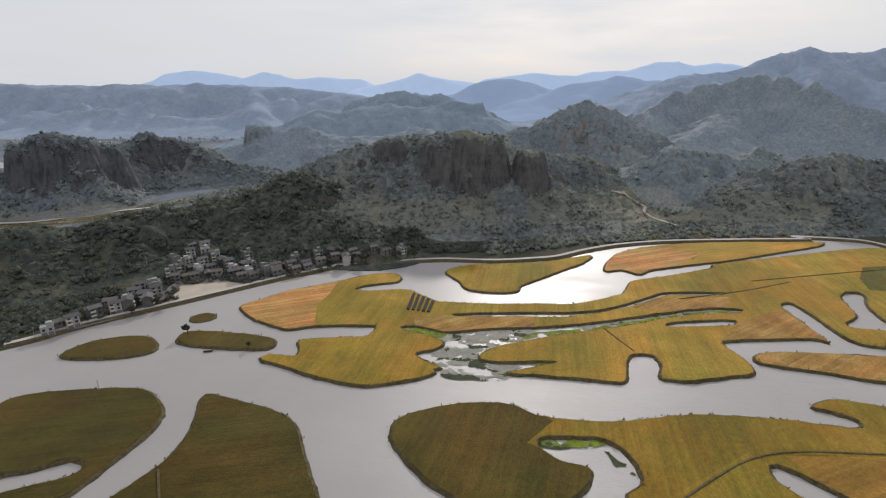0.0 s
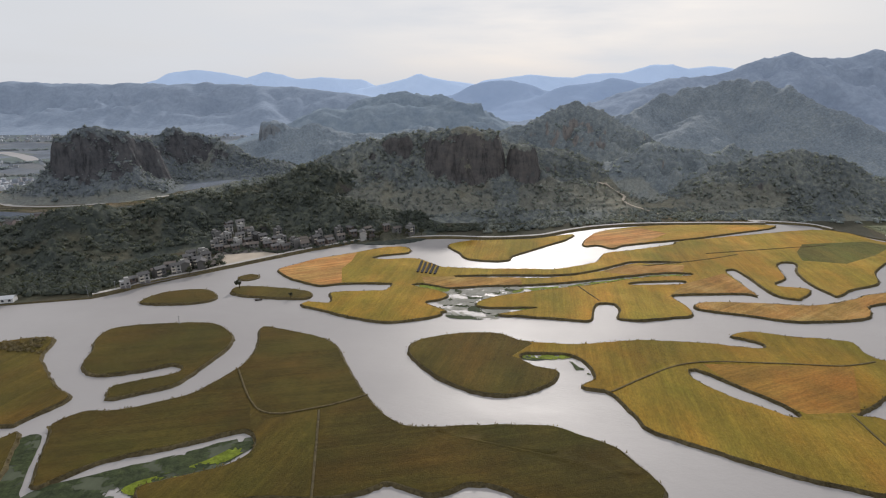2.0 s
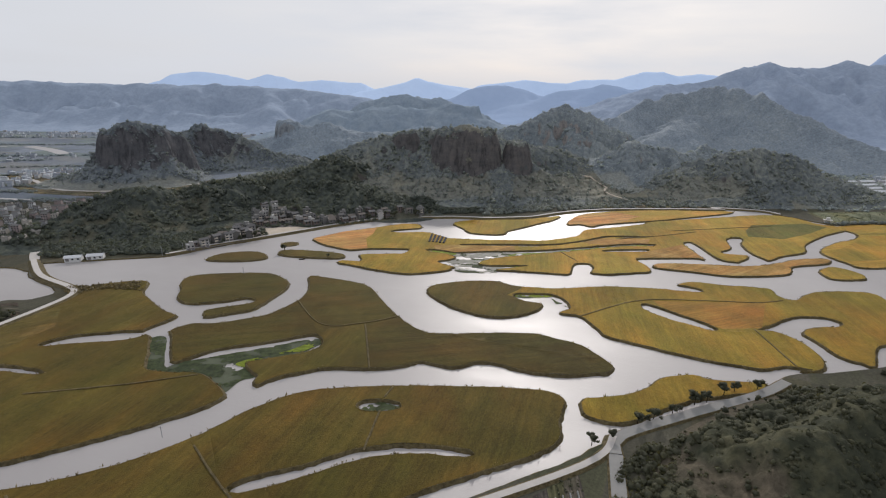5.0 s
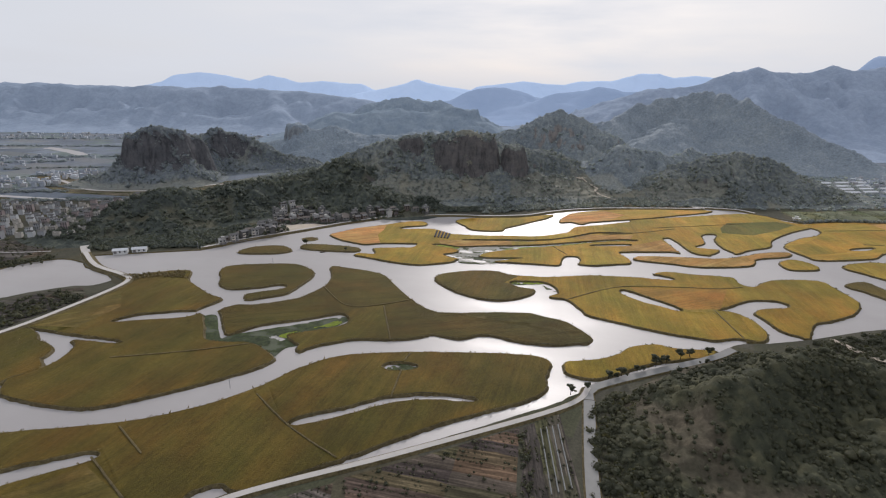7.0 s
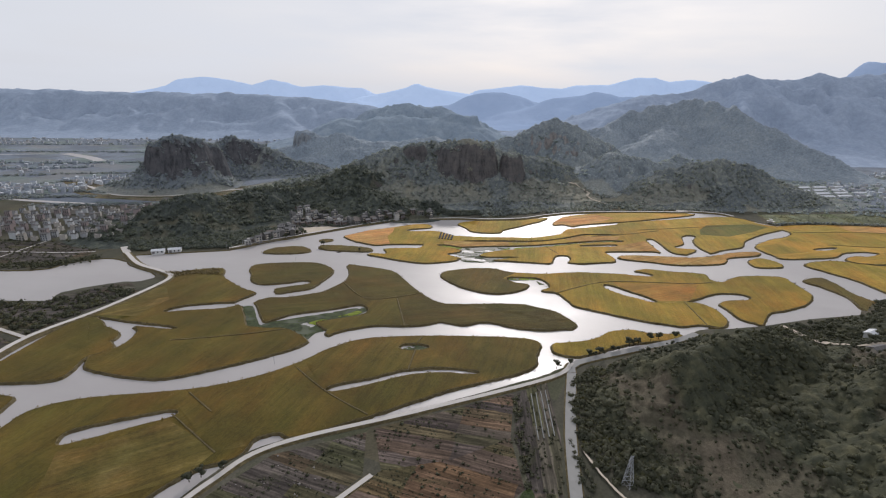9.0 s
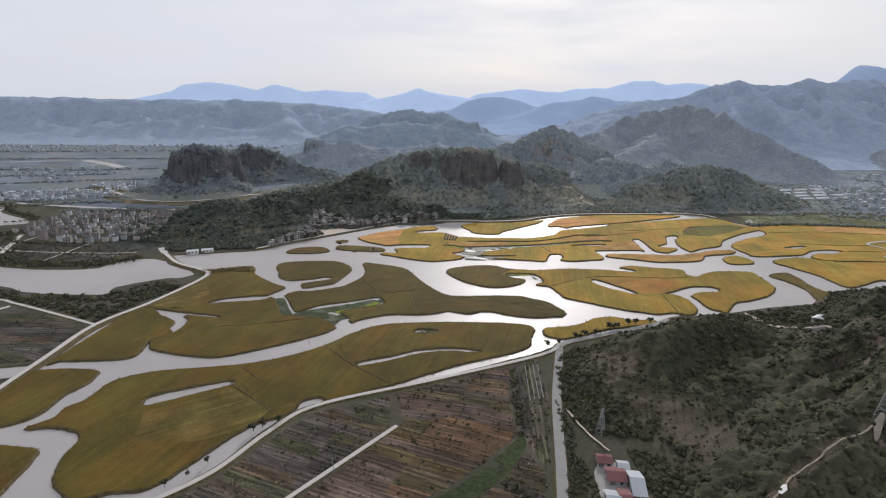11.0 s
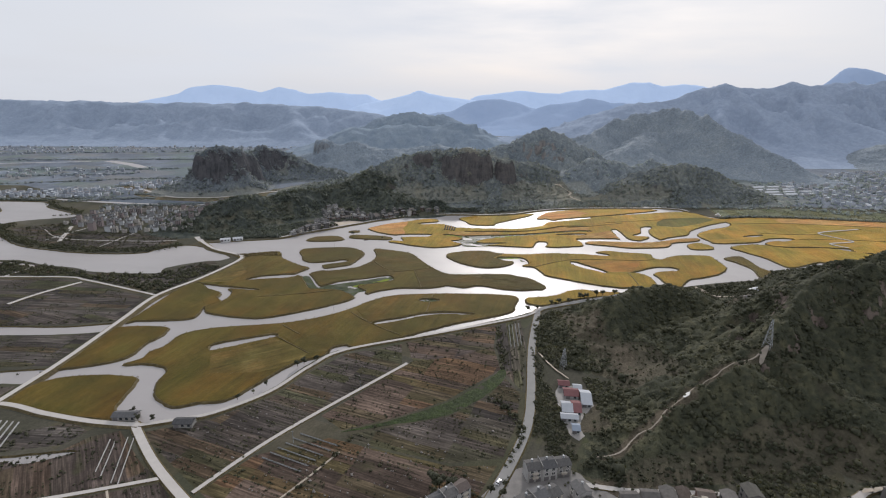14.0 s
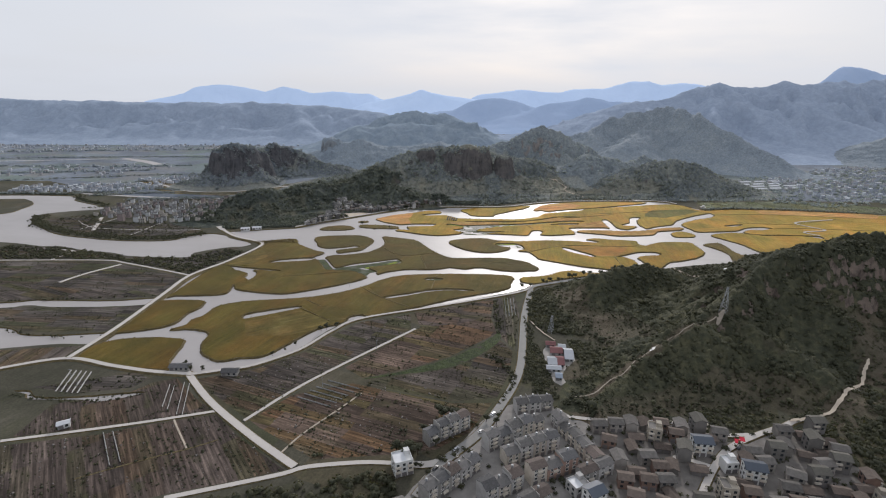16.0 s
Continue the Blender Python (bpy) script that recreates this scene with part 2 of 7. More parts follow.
def water_mat():
    """Turbid brown water: calm lanes, and patches that a light breeze ruffles."""
    m, n, l, b = node_mat("silty_water", 0.3, 0.5)
    v = coords(n, l)
    c = ramp_of(n, l, noise_of(n, l, v, 0.008, 4), [(0.3, (0.275, 0.254, 0.246)), (0.7, (0.338, 0.315, 0.306))])
    l.new(c, b.inputs["Base Color"])
    gust = noise_of(n, l, coords(n, l, (0.6, 1.6, 1), 12), 0.011, 5, 0.6)
    # the breeze reaches the open middle of the lagoon
    away = n.new("ShaderNodeVectorMath")
    away.operation = "DISTANCE"
    l.new(v, away.inputs[0])
    away.inputs[1].default_value = (150, 185, 0)
    open_w = n.new("ShaderNodeMapRange")
    open_w.inputs["From Min"].default_value, open_w.inputs["From Max"].default_value = 20, 190
    open_w.inputs["To Min"].default_value, open_w.inputs["To Max"].default_value = 0.34, 0.0
    l.new(away.outputs["Value"], open_w.inputs["Value"])
    gust = math_of(n, l, "ADD", gust, open_w.outputs["Result"])
    l.new(ramp_of(n, l, gust, [(0.42, (0.44, 0.44, 0.44)), (0.56, (0.52, 0.52, 0.52)), (0.8, (0.62, 0.62, 0.62))]), b.inputs["Roughness"])
    b.inputs["IOR"].default_value = 1.75
    swell = mix_of(n, l, 0.5, noise_of(n, l, coords(n, l, (0.8, 1.7, 1), 8), 0.55, 4, 0.7), noise_of(n, l, coords(n, l, (0.8, 1.5, 1), 20), 0.16, 3, 0.6))
    bump_of(n, l, b, math_of(n, l, "MULTIPLY", swell, math_of(n, l, "MAXIMUM", math_of(n, l, "SUBTRACT", math_of(n, l, "MULTIPLY", gust, 1.8), 0.62), 0.06)), 0.55, 0.55)
    return m


M_water = water_mat()
GOLD = crop_mat("golden_rice", (0.260, 0.179, 0.025), (0.343, 0.220, 0.032), (0.437, 0.268, 0.050), 12, unripe=0.5)
GOLD3 = crop_mat("half_ripe_rice", (0.19, 0.124, 0.017), (0.255, 0.162, 0.021), (0.33, 0.202, 0.032), 12, unripe=0.5)
DULLOR = crop_mat("dull_orange_rice", (0.225, 0.122, 0.024), (0.285, 0.152, 0.031), (0.345, 0.195, 0.045), 70, 3.0, 0.3)
GOLD2 = crop_mat("ripe_rice", (0.285, 0.188, 0.028), (0.365, 0.228, 0.036), (0.45, 0.27, 0.055), 75, unripe=0.3)
# olive crop tones, darkened further to carry cloud shade on the near fields
OLIVE = crop_mat("shaded_olive_rice", (0.048, 0.0375, 0.007), (0.063, 0.0485, 0.0088), (0.083, 0.063, 0.012), 80)
OLIVE2 = crop_mat("shaded_dull_rice", (0.066, 0.049, 0.009), (0.087, 0.063, 0.011), (0.117, 0.083, 0.016), 20)
ORANGE = crop_mat("orange_stubble", (0.36, 0.195, 0.066), (0.43, 0.235, 0.082), (0.49, 0.285, 0.105), 70, 3.0, 0.5)
DULLSTUB = crop_mat("old_stubble", (0.080, 0.059, 0.014), (0.105, 0.077, 0.019), (0.145, 0.108, 0.036), 60, 3.0, 0.45, 0.06)
STUBBLE = crop_mat("straw_stubble", (0.275, 0.148, 0.042), (0.335, 0.185, 0.054), (0.40, 0.24, 0.085), 60, 3.0, 0.5, 0.05)
GREENF = crop_mat("green_rice", (0.080, 0.076, 0.016), (0.104, 0.096, 0.020), (0.135, 0.118, 0.026), 10)
M_bank = leaf_mat("bank_grass", (0.10, 0.08, 0.045), (0.16, 0.128, 0.07), (0.23, 0.185, 0.10), 0.6)
M_marsh = leaf_mat("marsh_weed", (0.04, 0.055, 0.03), (0.065, 0.085, 0.038), (0.10, 0.12, 0.045), 0.25)
M_duckweed = leaf_mat("bright_duckweed", (0.12, 0.17, 0.02), (0.21, 0.27, 0.028), (0.30, 0.35, 0.04), 0.3)
M_scum = leaf_mat("pale_floating_weed", (0.27, 0.265, 0.235), (0.36, 0.355, 0.325), (0.46, 0.45, 0.42), 0.25, 0.4)
M_mire = plain_mat("dark_mire", (0.070, 0.080, 0.050), 0.4, 0.12, 0.75, 0.2)
SOIL1 = soil_mat("tilled_soil", (0.057, 0.047, 0.043), (0.080, 0.065, 0.059), (0.108, 0.088, 0.080), 105, 7.5, 0.95)
SOIL2 = soil_mat("vegetable_rows", (0.046, 0.040, 0.037), (0.064, 0.056, 0.051), (0.086, 0.075, 0.069), 113, 7.5, 0.95)
SOIL3 = soil_mat("red_soil", (0.063, 0.048, 0.039), (0.088, 0.066, 0.054), (0.119, 0.089, 0.072), 113, 7.5, 0.95)
SOIL4 = soil_mat("dark_orchard", (0.045, 0.041, 0.038), (0.063, 0.057, 0.053), (0.085, 0.077, 0.071), 95, 7.5, 0.95)
SOIL5 = soil_mat("pale_rows", (0.057, 0.050, 0.045), (0.080, 0.070, 0.063), (0.108, 0.094, 0.084), 5, 6.0, 0.95)
SOIL6 = soil_mat("drilled_soil", (0.052, 0.042, 0.038), (0.073, 0.059, 0.053), (0.099, 0.081, 0.073), 144, 8.0, 0.65)
SOIL7 = soil_mat("terrace_gardens", (0.085, 0.082, 0.058), (0.125, 0.112, 0.080), (0.19, 0.155, 0.11), 82, 5.0, 0.95, 0.03)
MEADOW = soil_mat("meadow", (0.095, 0.108, 0.068), (0.125, 0.138, 0.088), (0.17, 0.172, 0.115), 10, 18.0, 0.7, 0.02, 0.3)
# blue-grey haze is mixed into the soil colours of the far plain
M_plain = soil_mat("haze_tinted_plain", (0.118, 0.142, 0.178), (0.150, 0.175, 0.212), (0.195, 0.220, 0.255), 20, 60.0, 0.5, 0.006, 0.2)
M_ground = soil_mat("valley_floor", (0.046, 0.047, 0.034), (0.066, 0.064, 0.048), (0.092, 0.086, 0.068), 30, 26.0, 0.4, 0.02, 0.12)
M_ditch = leaf_mat("ditch_grass", (0.022, 0.034, 0.010), (0.036, 0.056, 0.015), (0.06, 0.09, 0.02), 0.3, 0.7)
M_road = plain_mat("concrete_road", (0.46, 0.43, 0.40), 0.12, 0.3)
M_asphalt = plain_mat("worn_asphalt", (0.22, 0.215, 0.205), 0.15, 0.3)
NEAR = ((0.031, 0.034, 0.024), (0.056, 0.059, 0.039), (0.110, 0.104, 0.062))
# haze is painted into these five palettes: paler and bluer with distance
LAKE_HAZED = ((0.036, 0.042, 0.041), (0.066, 0.076, 0.067), (0.130, 0.137, 0.104))
MID_HAZED = ((0.088, 0.104, 0.116), (0.148, 0.164, 0.164), (0.275, 0.282, 0.245))
RIDGE_HAZED = ((0.100, 0.118, 0.138), (0.152, 0.172, 0.190), (0.245, 0.260, 0.252))
FAR_HAZED = ((0.150, 0.178, 0.204), (0.215, 0.243, 0.262), (0.315, 0.335, 0.328))
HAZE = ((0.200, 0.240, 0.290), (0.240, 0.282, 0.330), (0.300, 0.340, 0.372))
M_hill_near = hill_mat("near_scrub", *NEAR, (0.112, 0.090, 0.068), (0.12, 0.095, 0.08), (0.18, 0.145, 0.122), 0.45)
M_hill_lake = hill_mat("haze_tinted_lake_scrub", *LAKE_HAZED, (0.125, 0.115, 0.080), (0.06, 0.055, 0.05), (0.11, 0.1, 0.09), 0.4)
M_hill_mid = hill_mat("haze_tinted_hill_scrub", *MID_HAZED, (0.215, 0.198, 0.145), (0.078, 0.078, 0.082), (0.138, 0.127, 0.123))
M_hill_ridge = hill_mat("haze_tinted_ridge_scrub", *RIDGE_HAZED, (0.215, 0.215, 0.185), (0.068, 0.071, 0.080), (0.115, 0.112, 0.117))
M_hill_far = hill_mat("haze_tinted_far_scrub", *FAR_HAZED, (0.270, 0.270, 0.235), (0.19, 0.18, 0.175), (0.30, 0.275, 0.26))
M_hill_haze = hill_mat("haze_tinted_back_scrub", *HAZE, (0.285, 0.300, 0.290), (0.17, 0.19, 0.215), (0.24, 0.255, 0.27))
# the spur carries its haze in its own colours
M_hill_spur = hill_mat("haze_tinted_spur_scrub", (0.205, 0.243, 0.288), (0.248, 0.287, 0.330), (0.318, 0.350, 0.372), (0.31, 0.32, 0.31), (0.17, 0.19, 0.215), (0.24, 0.255, 0.27))
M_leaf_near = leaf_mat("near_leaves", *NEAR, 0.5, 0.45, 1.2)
M_leaf_lake = leaf_mat("haze_tinted_lake_leaves", *LAKE_HAZED, 0.4, 0.35, 1.35)
M_leaf_mid = leaf_mat("haze_tinted_hill_leaves", *MID_HAZED, 0.3, 0.25, 1.35)
M_leaf_ridge = leaf_mat("haze_tinted_ridge_leaves", *RIDGE_HAZED, 0.25, 0.2, 1.35)
M_leaf_far = leaf_mat("haze_tinted_far_leaves", *FAR_HAZED, 0.2, 0.15, 1.35)
M_leaf_haze = leaf_mat("haze_tinted_back_leaves", *HAZE, 0.2, 0.15)
# pale blue of these slopes is haze laid into the base colour
M_far1 = far_mat("haze_tinted_slope", (0.27, 0.325, 0.415), (0.31, 0.365, 0.455), 0.0, 0.02)
M_mount = far_mat("haze_tinted_mountain", (0.275, 0.33, 0.425), (0.325, 0.38, 0.475), 0.0, 0.02)
M_far0 = far_mat("haze_tinted_wood", (0.205, 0.255, 0.315), (0.275, 0.325, 0.375), 0.0, 0.03)
# the two farthest ranges get haze as blue colour plus emission
M_far2 = far_mat("haze_glow_ridge", (0.18, 0.235, 0.335), (0.215, 0.27, 0.37), 0.6)
M_far3 = far_mat("haze_glow_range", (0.27, 0.345, 0.47), (0.30, 0.375, 0.50), 0.72)

# ---- shape tools ----


def mesh_of(name, verts, faces, mat, smooth=False):
    me = bpy.data.meshes.new(name)
    me.from_pydata(verts, [], faces)
    if smooth:
        me.polygons.foreach_set("use_smooth", [True] * len(me.polygons))
    me.materials.append(mat)
    return me


def part(name, bm, mat, parent=None, label=""):
    """One mesh object from a bmesh or a mesh, under a thing or a part."""
    if isinstance(bm, bmesh.types.BMesh):
        me = bpy.data.meshes.new(name)
        bm.to_mesh(me)
        bm.free()
        me.materials.append(mat)
    else:
        me = bm
    ob = new(name, me)
    ob.parent = parent
    return tagged(ob, label)


def thing(name, label, category, at=(0, 0, 0), turn=0.0, group="", kind=""):
    ob = new(name)
    ob.matrix_basis = pose(*at, 0, 0, turn)
    return tagged(ob, label, category, group, kind)


def curve_round(pts, step=2.5, wob=0.45, closed=True):
    """A smooth line through the given plan points, with a slightly ragged course."""
    n, out = len(pts), []
    for i in range(n if closed else n - 1):
        a, b, c, d = [Vector(pts[(i + k) % n] if closed else pts[min(max(i + k, 0), n - 1)]) for k in (-1, 0, 1, 2)]
        k = max(1, int((c - b).length / step))
        for j in range(k):
            t = j / k
            p = 0.5 * (2 * b + (c - a) * t + (2 * a - 5 * b + 4 * c - d) * t * t + (3 * b - a - 3 * c + d) * t ** 3)
            w = noise.noise_vector(Vector((p.x * 0.16, p.y * 0.16, 0))) * wob
            out.append((p.x + w.x, p.y + w.y))
    if not closed:
        out.append(tuple(pts[-1]))
    return out


def inside(P, poly):
    """Which of the points P (n, 2) lie in the polygon."""
    q = np.asarray(poly)
    x, y = P[:, 0][:, None], P[:, 1][:, None]
    x0, y0 = q[:, 0][None], q[:, 1][None]
    x1, y1 = np.roll(q[:, 0], -1)[None], np.roll(q[:, 1], -1)[None]
    dy = np.where(y1 == y0, 1e-9, y1 - y0)
    cut = ((y0 > y) != (y1 > y)) & (x < (x1 - x0) * (y - y0) / dy + x0)
    return cut.sum(1) % 2 == 1


def plan(outer, holes=(), plots=(), grid=0.0):
    """Triangles of outer less holes, sorted by the plot that they lie in (-1: none), and the rim edges."""
    loops = [outer, *holes, *plots]
    verts, edges = [], []
    for lp in loops:
        k = len(verts)
        verts += [Vector(p) for p in lp]
        edges += [(k + i, k + (i + 1) % len(lp)) for i in range(len(lp))]
    if grid:
        q = np.asarray(outer)
        gx, gy = np.meshgrid(np.arange(q[:, 0].min(), q[:, 0].max(), grid), np.arange(q[:, 1].min(), q[:, 1].max(), grid))
        G = np.stack([gx.ravel(), gy.ravel()], 1) + np.random.RandomState(3).uniform(-0.3, 0.3, (gx.size, 2)) * grid
        keep = inside(G, outer)
        for h in holes:
            keep &= ~inside(G, h)
        verts += [Vector(p) for p in G[keep]]
    vs, es, fs = delaunay_2d_cdt(verts, edges, [], 0, 0.02)[:3]
    V = np.array([(v.x, v.y) for v in vs])
    F = np.array([f for f in fs if len(f) == 3])
    C = V[F].mean(1)
    ok = inside(C, outer)
    for h in holes:
        ok &= ~inside(C, h)
    F, C = F[ok], C[ok]
    a, b, c = V[F[:, 0]], V[F[:, 1]], V[F[:, 2]]
    flip = (b[:, 0] - a[:, 0]) * (c[:, 1] - a[:, 1]) - (b[:, 1] - a[:, 1]) * (c[:, 0] - a[:, 0]) < 0
    F[flip] = F[flip][:, ::-1]
    which = np.full(len(F), -1)
    for i, p in enumerate(plots):
        which[inside(C, p) & (which < 0)] = i
    seen = {}
    for f in F:
        for i in range(3):
            seen[(f[i], f[(i + 1) % 3])] = True
    rim = [e for e in seen if (e[1], e[0]) not in seen]
    return V, F, which, rim


def sheet(name, V, F, z, mat, parent, rough=0.0, label=""):
    used, inv = np.unique(F, return_inverse=True)
    pts = V[used]
    zz = [z + rough * noise.noise(Vector((x * 0.09, y * 0.09, 1))) for x, y in pts]
    me = mesh_of(name, [(x, y, h) for (x, y), h in zip(pts.tolist(), zz)], inv.reshape(-1, 3).tolist(), mat, rough > 0)
    return part(name, me, mat, parent, label)


def bank_mesh(V, rim, profile, mat, rough=0.25):
    """A bank round the rim; profile: rows of (outward metres, height)."""
    nrm = {}
    for a, b in rim:
        d = V[b] - V[a]
        o = np.array((d[1], -d[0])) / (np.hypot(*d) + 1e-9)
        for k in (a, b):
            nrm[k] = nrm.get(k, np.zeros(2)) + o
    idx, verts = {}, []
    for k, o in nrm.items():
        o = o / (np.hypot(*o) + 1e-9)
        for j, (w, z) in enumerate(profile):
            idx[k, j] = len(verts)
            x, y = V[k]
            r = 1 + rough * 2 * noise.noise(Vector((x * 0.4, y * 0.4, 5)))
            verts.append((x + o[0] * w * r, y + o[1] * w * r, z + (rough * noise.noise(Vector((x * 0.5, y * 0.5, 9))) if 0 < j < len(profile) - 1 else 0)))
    faces = [(idx[a, j], idx[a, j + 1], idx[b, j + 1], idx[b, j]) for a, b in rim for j in range(len(profile) - 1)]
    return mesh_of("bank", verts, faces, mat, False)


def tufts(points, size, mat, name, parent=None, seed=1, blades=5):
    """Clumps of grass, each a few bent blades."""
    r = np.random.RandomState(seed)
    verts, faces = [], []
    for x, y, z in points:
        s = size * r.uniform(0.5, 1.5)
        for k in range(blades):
            a, rr = r.uniform(0, 6.283), s * r.uniform(0.3, 0.9)
            ox, oy = r.normal(0, s * 0.45, 2)
            i = len(verts)
            ca, sa, w = math.cos(a), math.sin(a), s * 0.3
            verts += [(x + ox - sa * w, y + oy + ca * w, z), (x + ox + sa * w, y + oy - ca * w, z), (x + ox + ca * rr * 0.6, y + oy + sa * rr * 0.6, z + rr * 1.3)]
            faces.append((i, i + 1, i + 2))
    ob = part(name, mesh_of(name, verts, faces, mat), mat, parent)
    return tagged(ob, kind="stuff")


def ball(full):
    bm = bmesh.new()
    if full:
        bmesh.ops.create_icosphere(bm, subdivisions=1, radius=1.0)
    else:
        bmesh.ops.create_uvsphere(bm, u_segments=4, v_segments=2, radius=1.05)
    v = np.array([p.co[:] for p in bm.verts])
    f = np.array([[p.index for p in q.verts] for q in bm.faces])
    bm.free()
    return v, f


def crowns(name, P, S, mat, leaves, parent=None, seed=1, squash=0.7, up=0.45, full=True):
    """Many ragged tree crowns in one mesh, each a lumpy core under loose leaf clumps: places P (n, 3), radii S (n)."""
    r = np.random.RandomState(seed)
    n = len(P)
    d = r.normal(0, 1, (n, leaves, 3))
    d[:, :, 2] = np.abs(d[:, :, 2]) * 0.9 - 0.25
    d /= np.linalg.norm(d, axis=2, keepdims=True)
    ph = r.uniform(0, 6, (n, 1, 2))
    lump = lambda q: 1 + 0.28 * np.sin(q[:, :, :1] * 3 + ph[:, :, :1]) * np.cos(q[:, :, 1:2] * 4 + ph[:, :, 1:])
    tall = r.uniform(0.75, 1.3, (n, 1, 1)) * squash
    S = S[:, None, None]
    grow = S * np.concatenate([np.ones((n, 1, 2)), tall], 2)
    C = P[:, None] + d * r.uniform(0.84, 1.06, (n, leaves, 1)) * lump(d) * grow
    nn = d + r.normal(0, 0.4, d.shape)
    nn /= np.linalg.norm(nn, axis=2, keepdims=True)
    u = np.cross(nn, r.normal(0, 1, d.shape))
    u /= np.linalg.norm(u, axis=2, keepdims=True) + 1e-9
    w = np.cross(nn, u)
    size = S * r.uniform(0.16, 0.36, (n, leaves, 1)) * (20 / leaves) ** 0.35
    W = np.stack([C + u * size, C - u * size * 0.6 + w * size * 0.85, C - u * size * 0.5 - w * size * 0.9], 2).reshape(-1, 3)
    soft = d + r.normal(0, 0.22, d.shape)
    N = np.repeat(soft.reshape(-1, 3), 3, 0)
    v, f = ball(full)
    vd = np.broadcast_to(v[None], (n, *v.shape))
    core = P[:, None] + vd * lump(vd) * (0.92 if full else 0.8) * grow + r.normal(0, 0.07, (n, len(v), 3)) * S
    k = len(W)
    Fa = np.concatenate([np.arange(k).reshape(-1, 3), (f[None] + k + (np.arange(n) * len(v))[:, None, None]).reshape(-1, 3)])
    W = np.concatenate([W, core.reshape(-1, 3)])
    N = np.concatenate([N, (vd + r.normal(0, 0.15, vd.shape)).reshape(-1, 3)])
    N[:, 2] += up
    N /= np.linalg.norm(N, axis=1, keepdims=True)
    me = bpy.data.meshes.new(name)
    me.vertices.add(len(W))
    me.vertices.foreach_set("co", W.ravel())
    me.loops.add(Fa.size)
    me.loops.foreach_set("vertex_index", Fa.ravel())
    me.polygons.add(len(Fa))
    me.polygons.foreach_set("loop_start", np.arange(0, Fa.size, 3))
    me.update(calc_edges=True)
    me.polygons.foreach_set("use_smooth", np.ones(len(Fa), dtype=bool))
    me.normals_split_custom_set_from_vertices(N.tolist())
    me.materials.append(mat)
    return tagged(part(name, me, mat, parent), kind="stuff")


def box(bm, x0, x1, y0, y1, z0, z1):
    r = bmesh.ops.create_cube(bm, size=1.0)
    for v in r["verts"]:
        v.co = Vector(((x0 + x1) / 2 + v.co.x * (x1 - x0), (y0 + y1) / 2 + v.co.y * (y1 - y0), (z0 + z1) / 2 + v.co.z * (z1 - z0)))
    return r["verts"]


# ---- plan of the shores, in metres ----
L1N = [(-133, 298), (-128, 305), (-112, 321), (-98, 330), (-75, 342), (-60, 352), (-43, 357), (-34, 356), (-29, 349), (-31, 341), (-40, 338), (-57, 332), (-60, 325), (-47, 323), (-25, 325), (-14, 318), (-2, 305), (10, 302), (40, 299), (71, 299), (86, 297), (107, 303), (130, 314), (141, 330), (148, 338), (177, 347), (221, 364), (229, 372), (300, 390), (383, 409), (410, 400), (421, 372), (439, 350), (392, 322), (350, 291), (330, 266), (302, 255), (279, 242), (244, 236), (234, 236)]
L1S = [(231, 240), (225, 243), (219, 248), (196, 248), (165, 246), (163, 236), (165, 229), (165, 221), (162, 213), (151, 211), (129, 207), (118, 208), (113, 210), (118, 219), (119, 225), (118, 232), (106, 232), (99, 220), (93, 207), (78, 209), (53, 213), (38, 215), (0, 221), (-2, 217), (-10, 212), (-27, 207), (-38, 206), (-50, 209), (-69, 217), (-83, 225), (-95, 230), (-97, 233), (-94, 236), (-79, 234), (-78, 241), (-81, 250), (-76, 253), (-52, 255), (-42, 256), (-38, 268), (-47, 270), (-75, 270), (-92, 266), (-108, 274), (-120, 282)]
MARSH2 = [(-24, 266), (-14, 269), (5, 261), (29, 264), (64, 266), (97, 271), (141, 282), (178, 290), (199, 288), (196, 283), (173, 281), (149, 277), (120, 267), (76, 256), (47, 247), (30, 240), (23, 232), (26, 228), (38, 226), (56, 227), (64, 225), (52, 221), (37, 216), (33, 210), (4, 212), (1, 221), (-9, 230), (-13, 234), (-10, 238), (-2, 240), (3, 248), (-2, 253), (-12, 259)]
N1 = [(9, 284), (28, 286), (68, 286), (90, 286), (115, 292), (148, 309), (163, 316), (203, 315), (198, 310), (180, 310), (160, 310), (136, 297), (113, 287), (81, 279), (45, 280), (11, 281)]
N2 = [(140, 267), (150, 271), (183, 273), (186, 269), (179, 265), (140, 264)]
Q1 = [(229, 293), (239, 296), (240, 275), (239, 246), (251, 238), (273, 236), (266, 227), (226, 232), (225, 249), (227, 277)]
Q2 = [(279, 306), (292, 314), (299, 309), (285, 287), (279, 261), (280, 240), (264, 232), (250, 236), (265, 248), (269, 256), (253, 260), (252, 267), (267, 278)]
L2 = [(137, 371), (145, 385), (159, 402), (181, 414), (222, 426), (277, 430), (350, 428), (353, 422), (339, 414), (307, 403), (250, 383), (195, 368), (169, 360), (157, 352), (147, 361), (134, 359)]
L3 = [(7, 361), (25, 374), (59, 378), (87, 380), (113, 390), (132, 395), (120, 378), (96, 359), (75, 342), (61, 331), (57, 321), (42, 319), (22, 325), (17, 338)]
K1 = [(171, 225), (183, 233), (225, 230), (255, 227), (284, 235), (309, 245), (337, 248), (329, 236), (292, 227), (283, 216), (269, 207), (226, 204), (200, 213), (178, 220)]
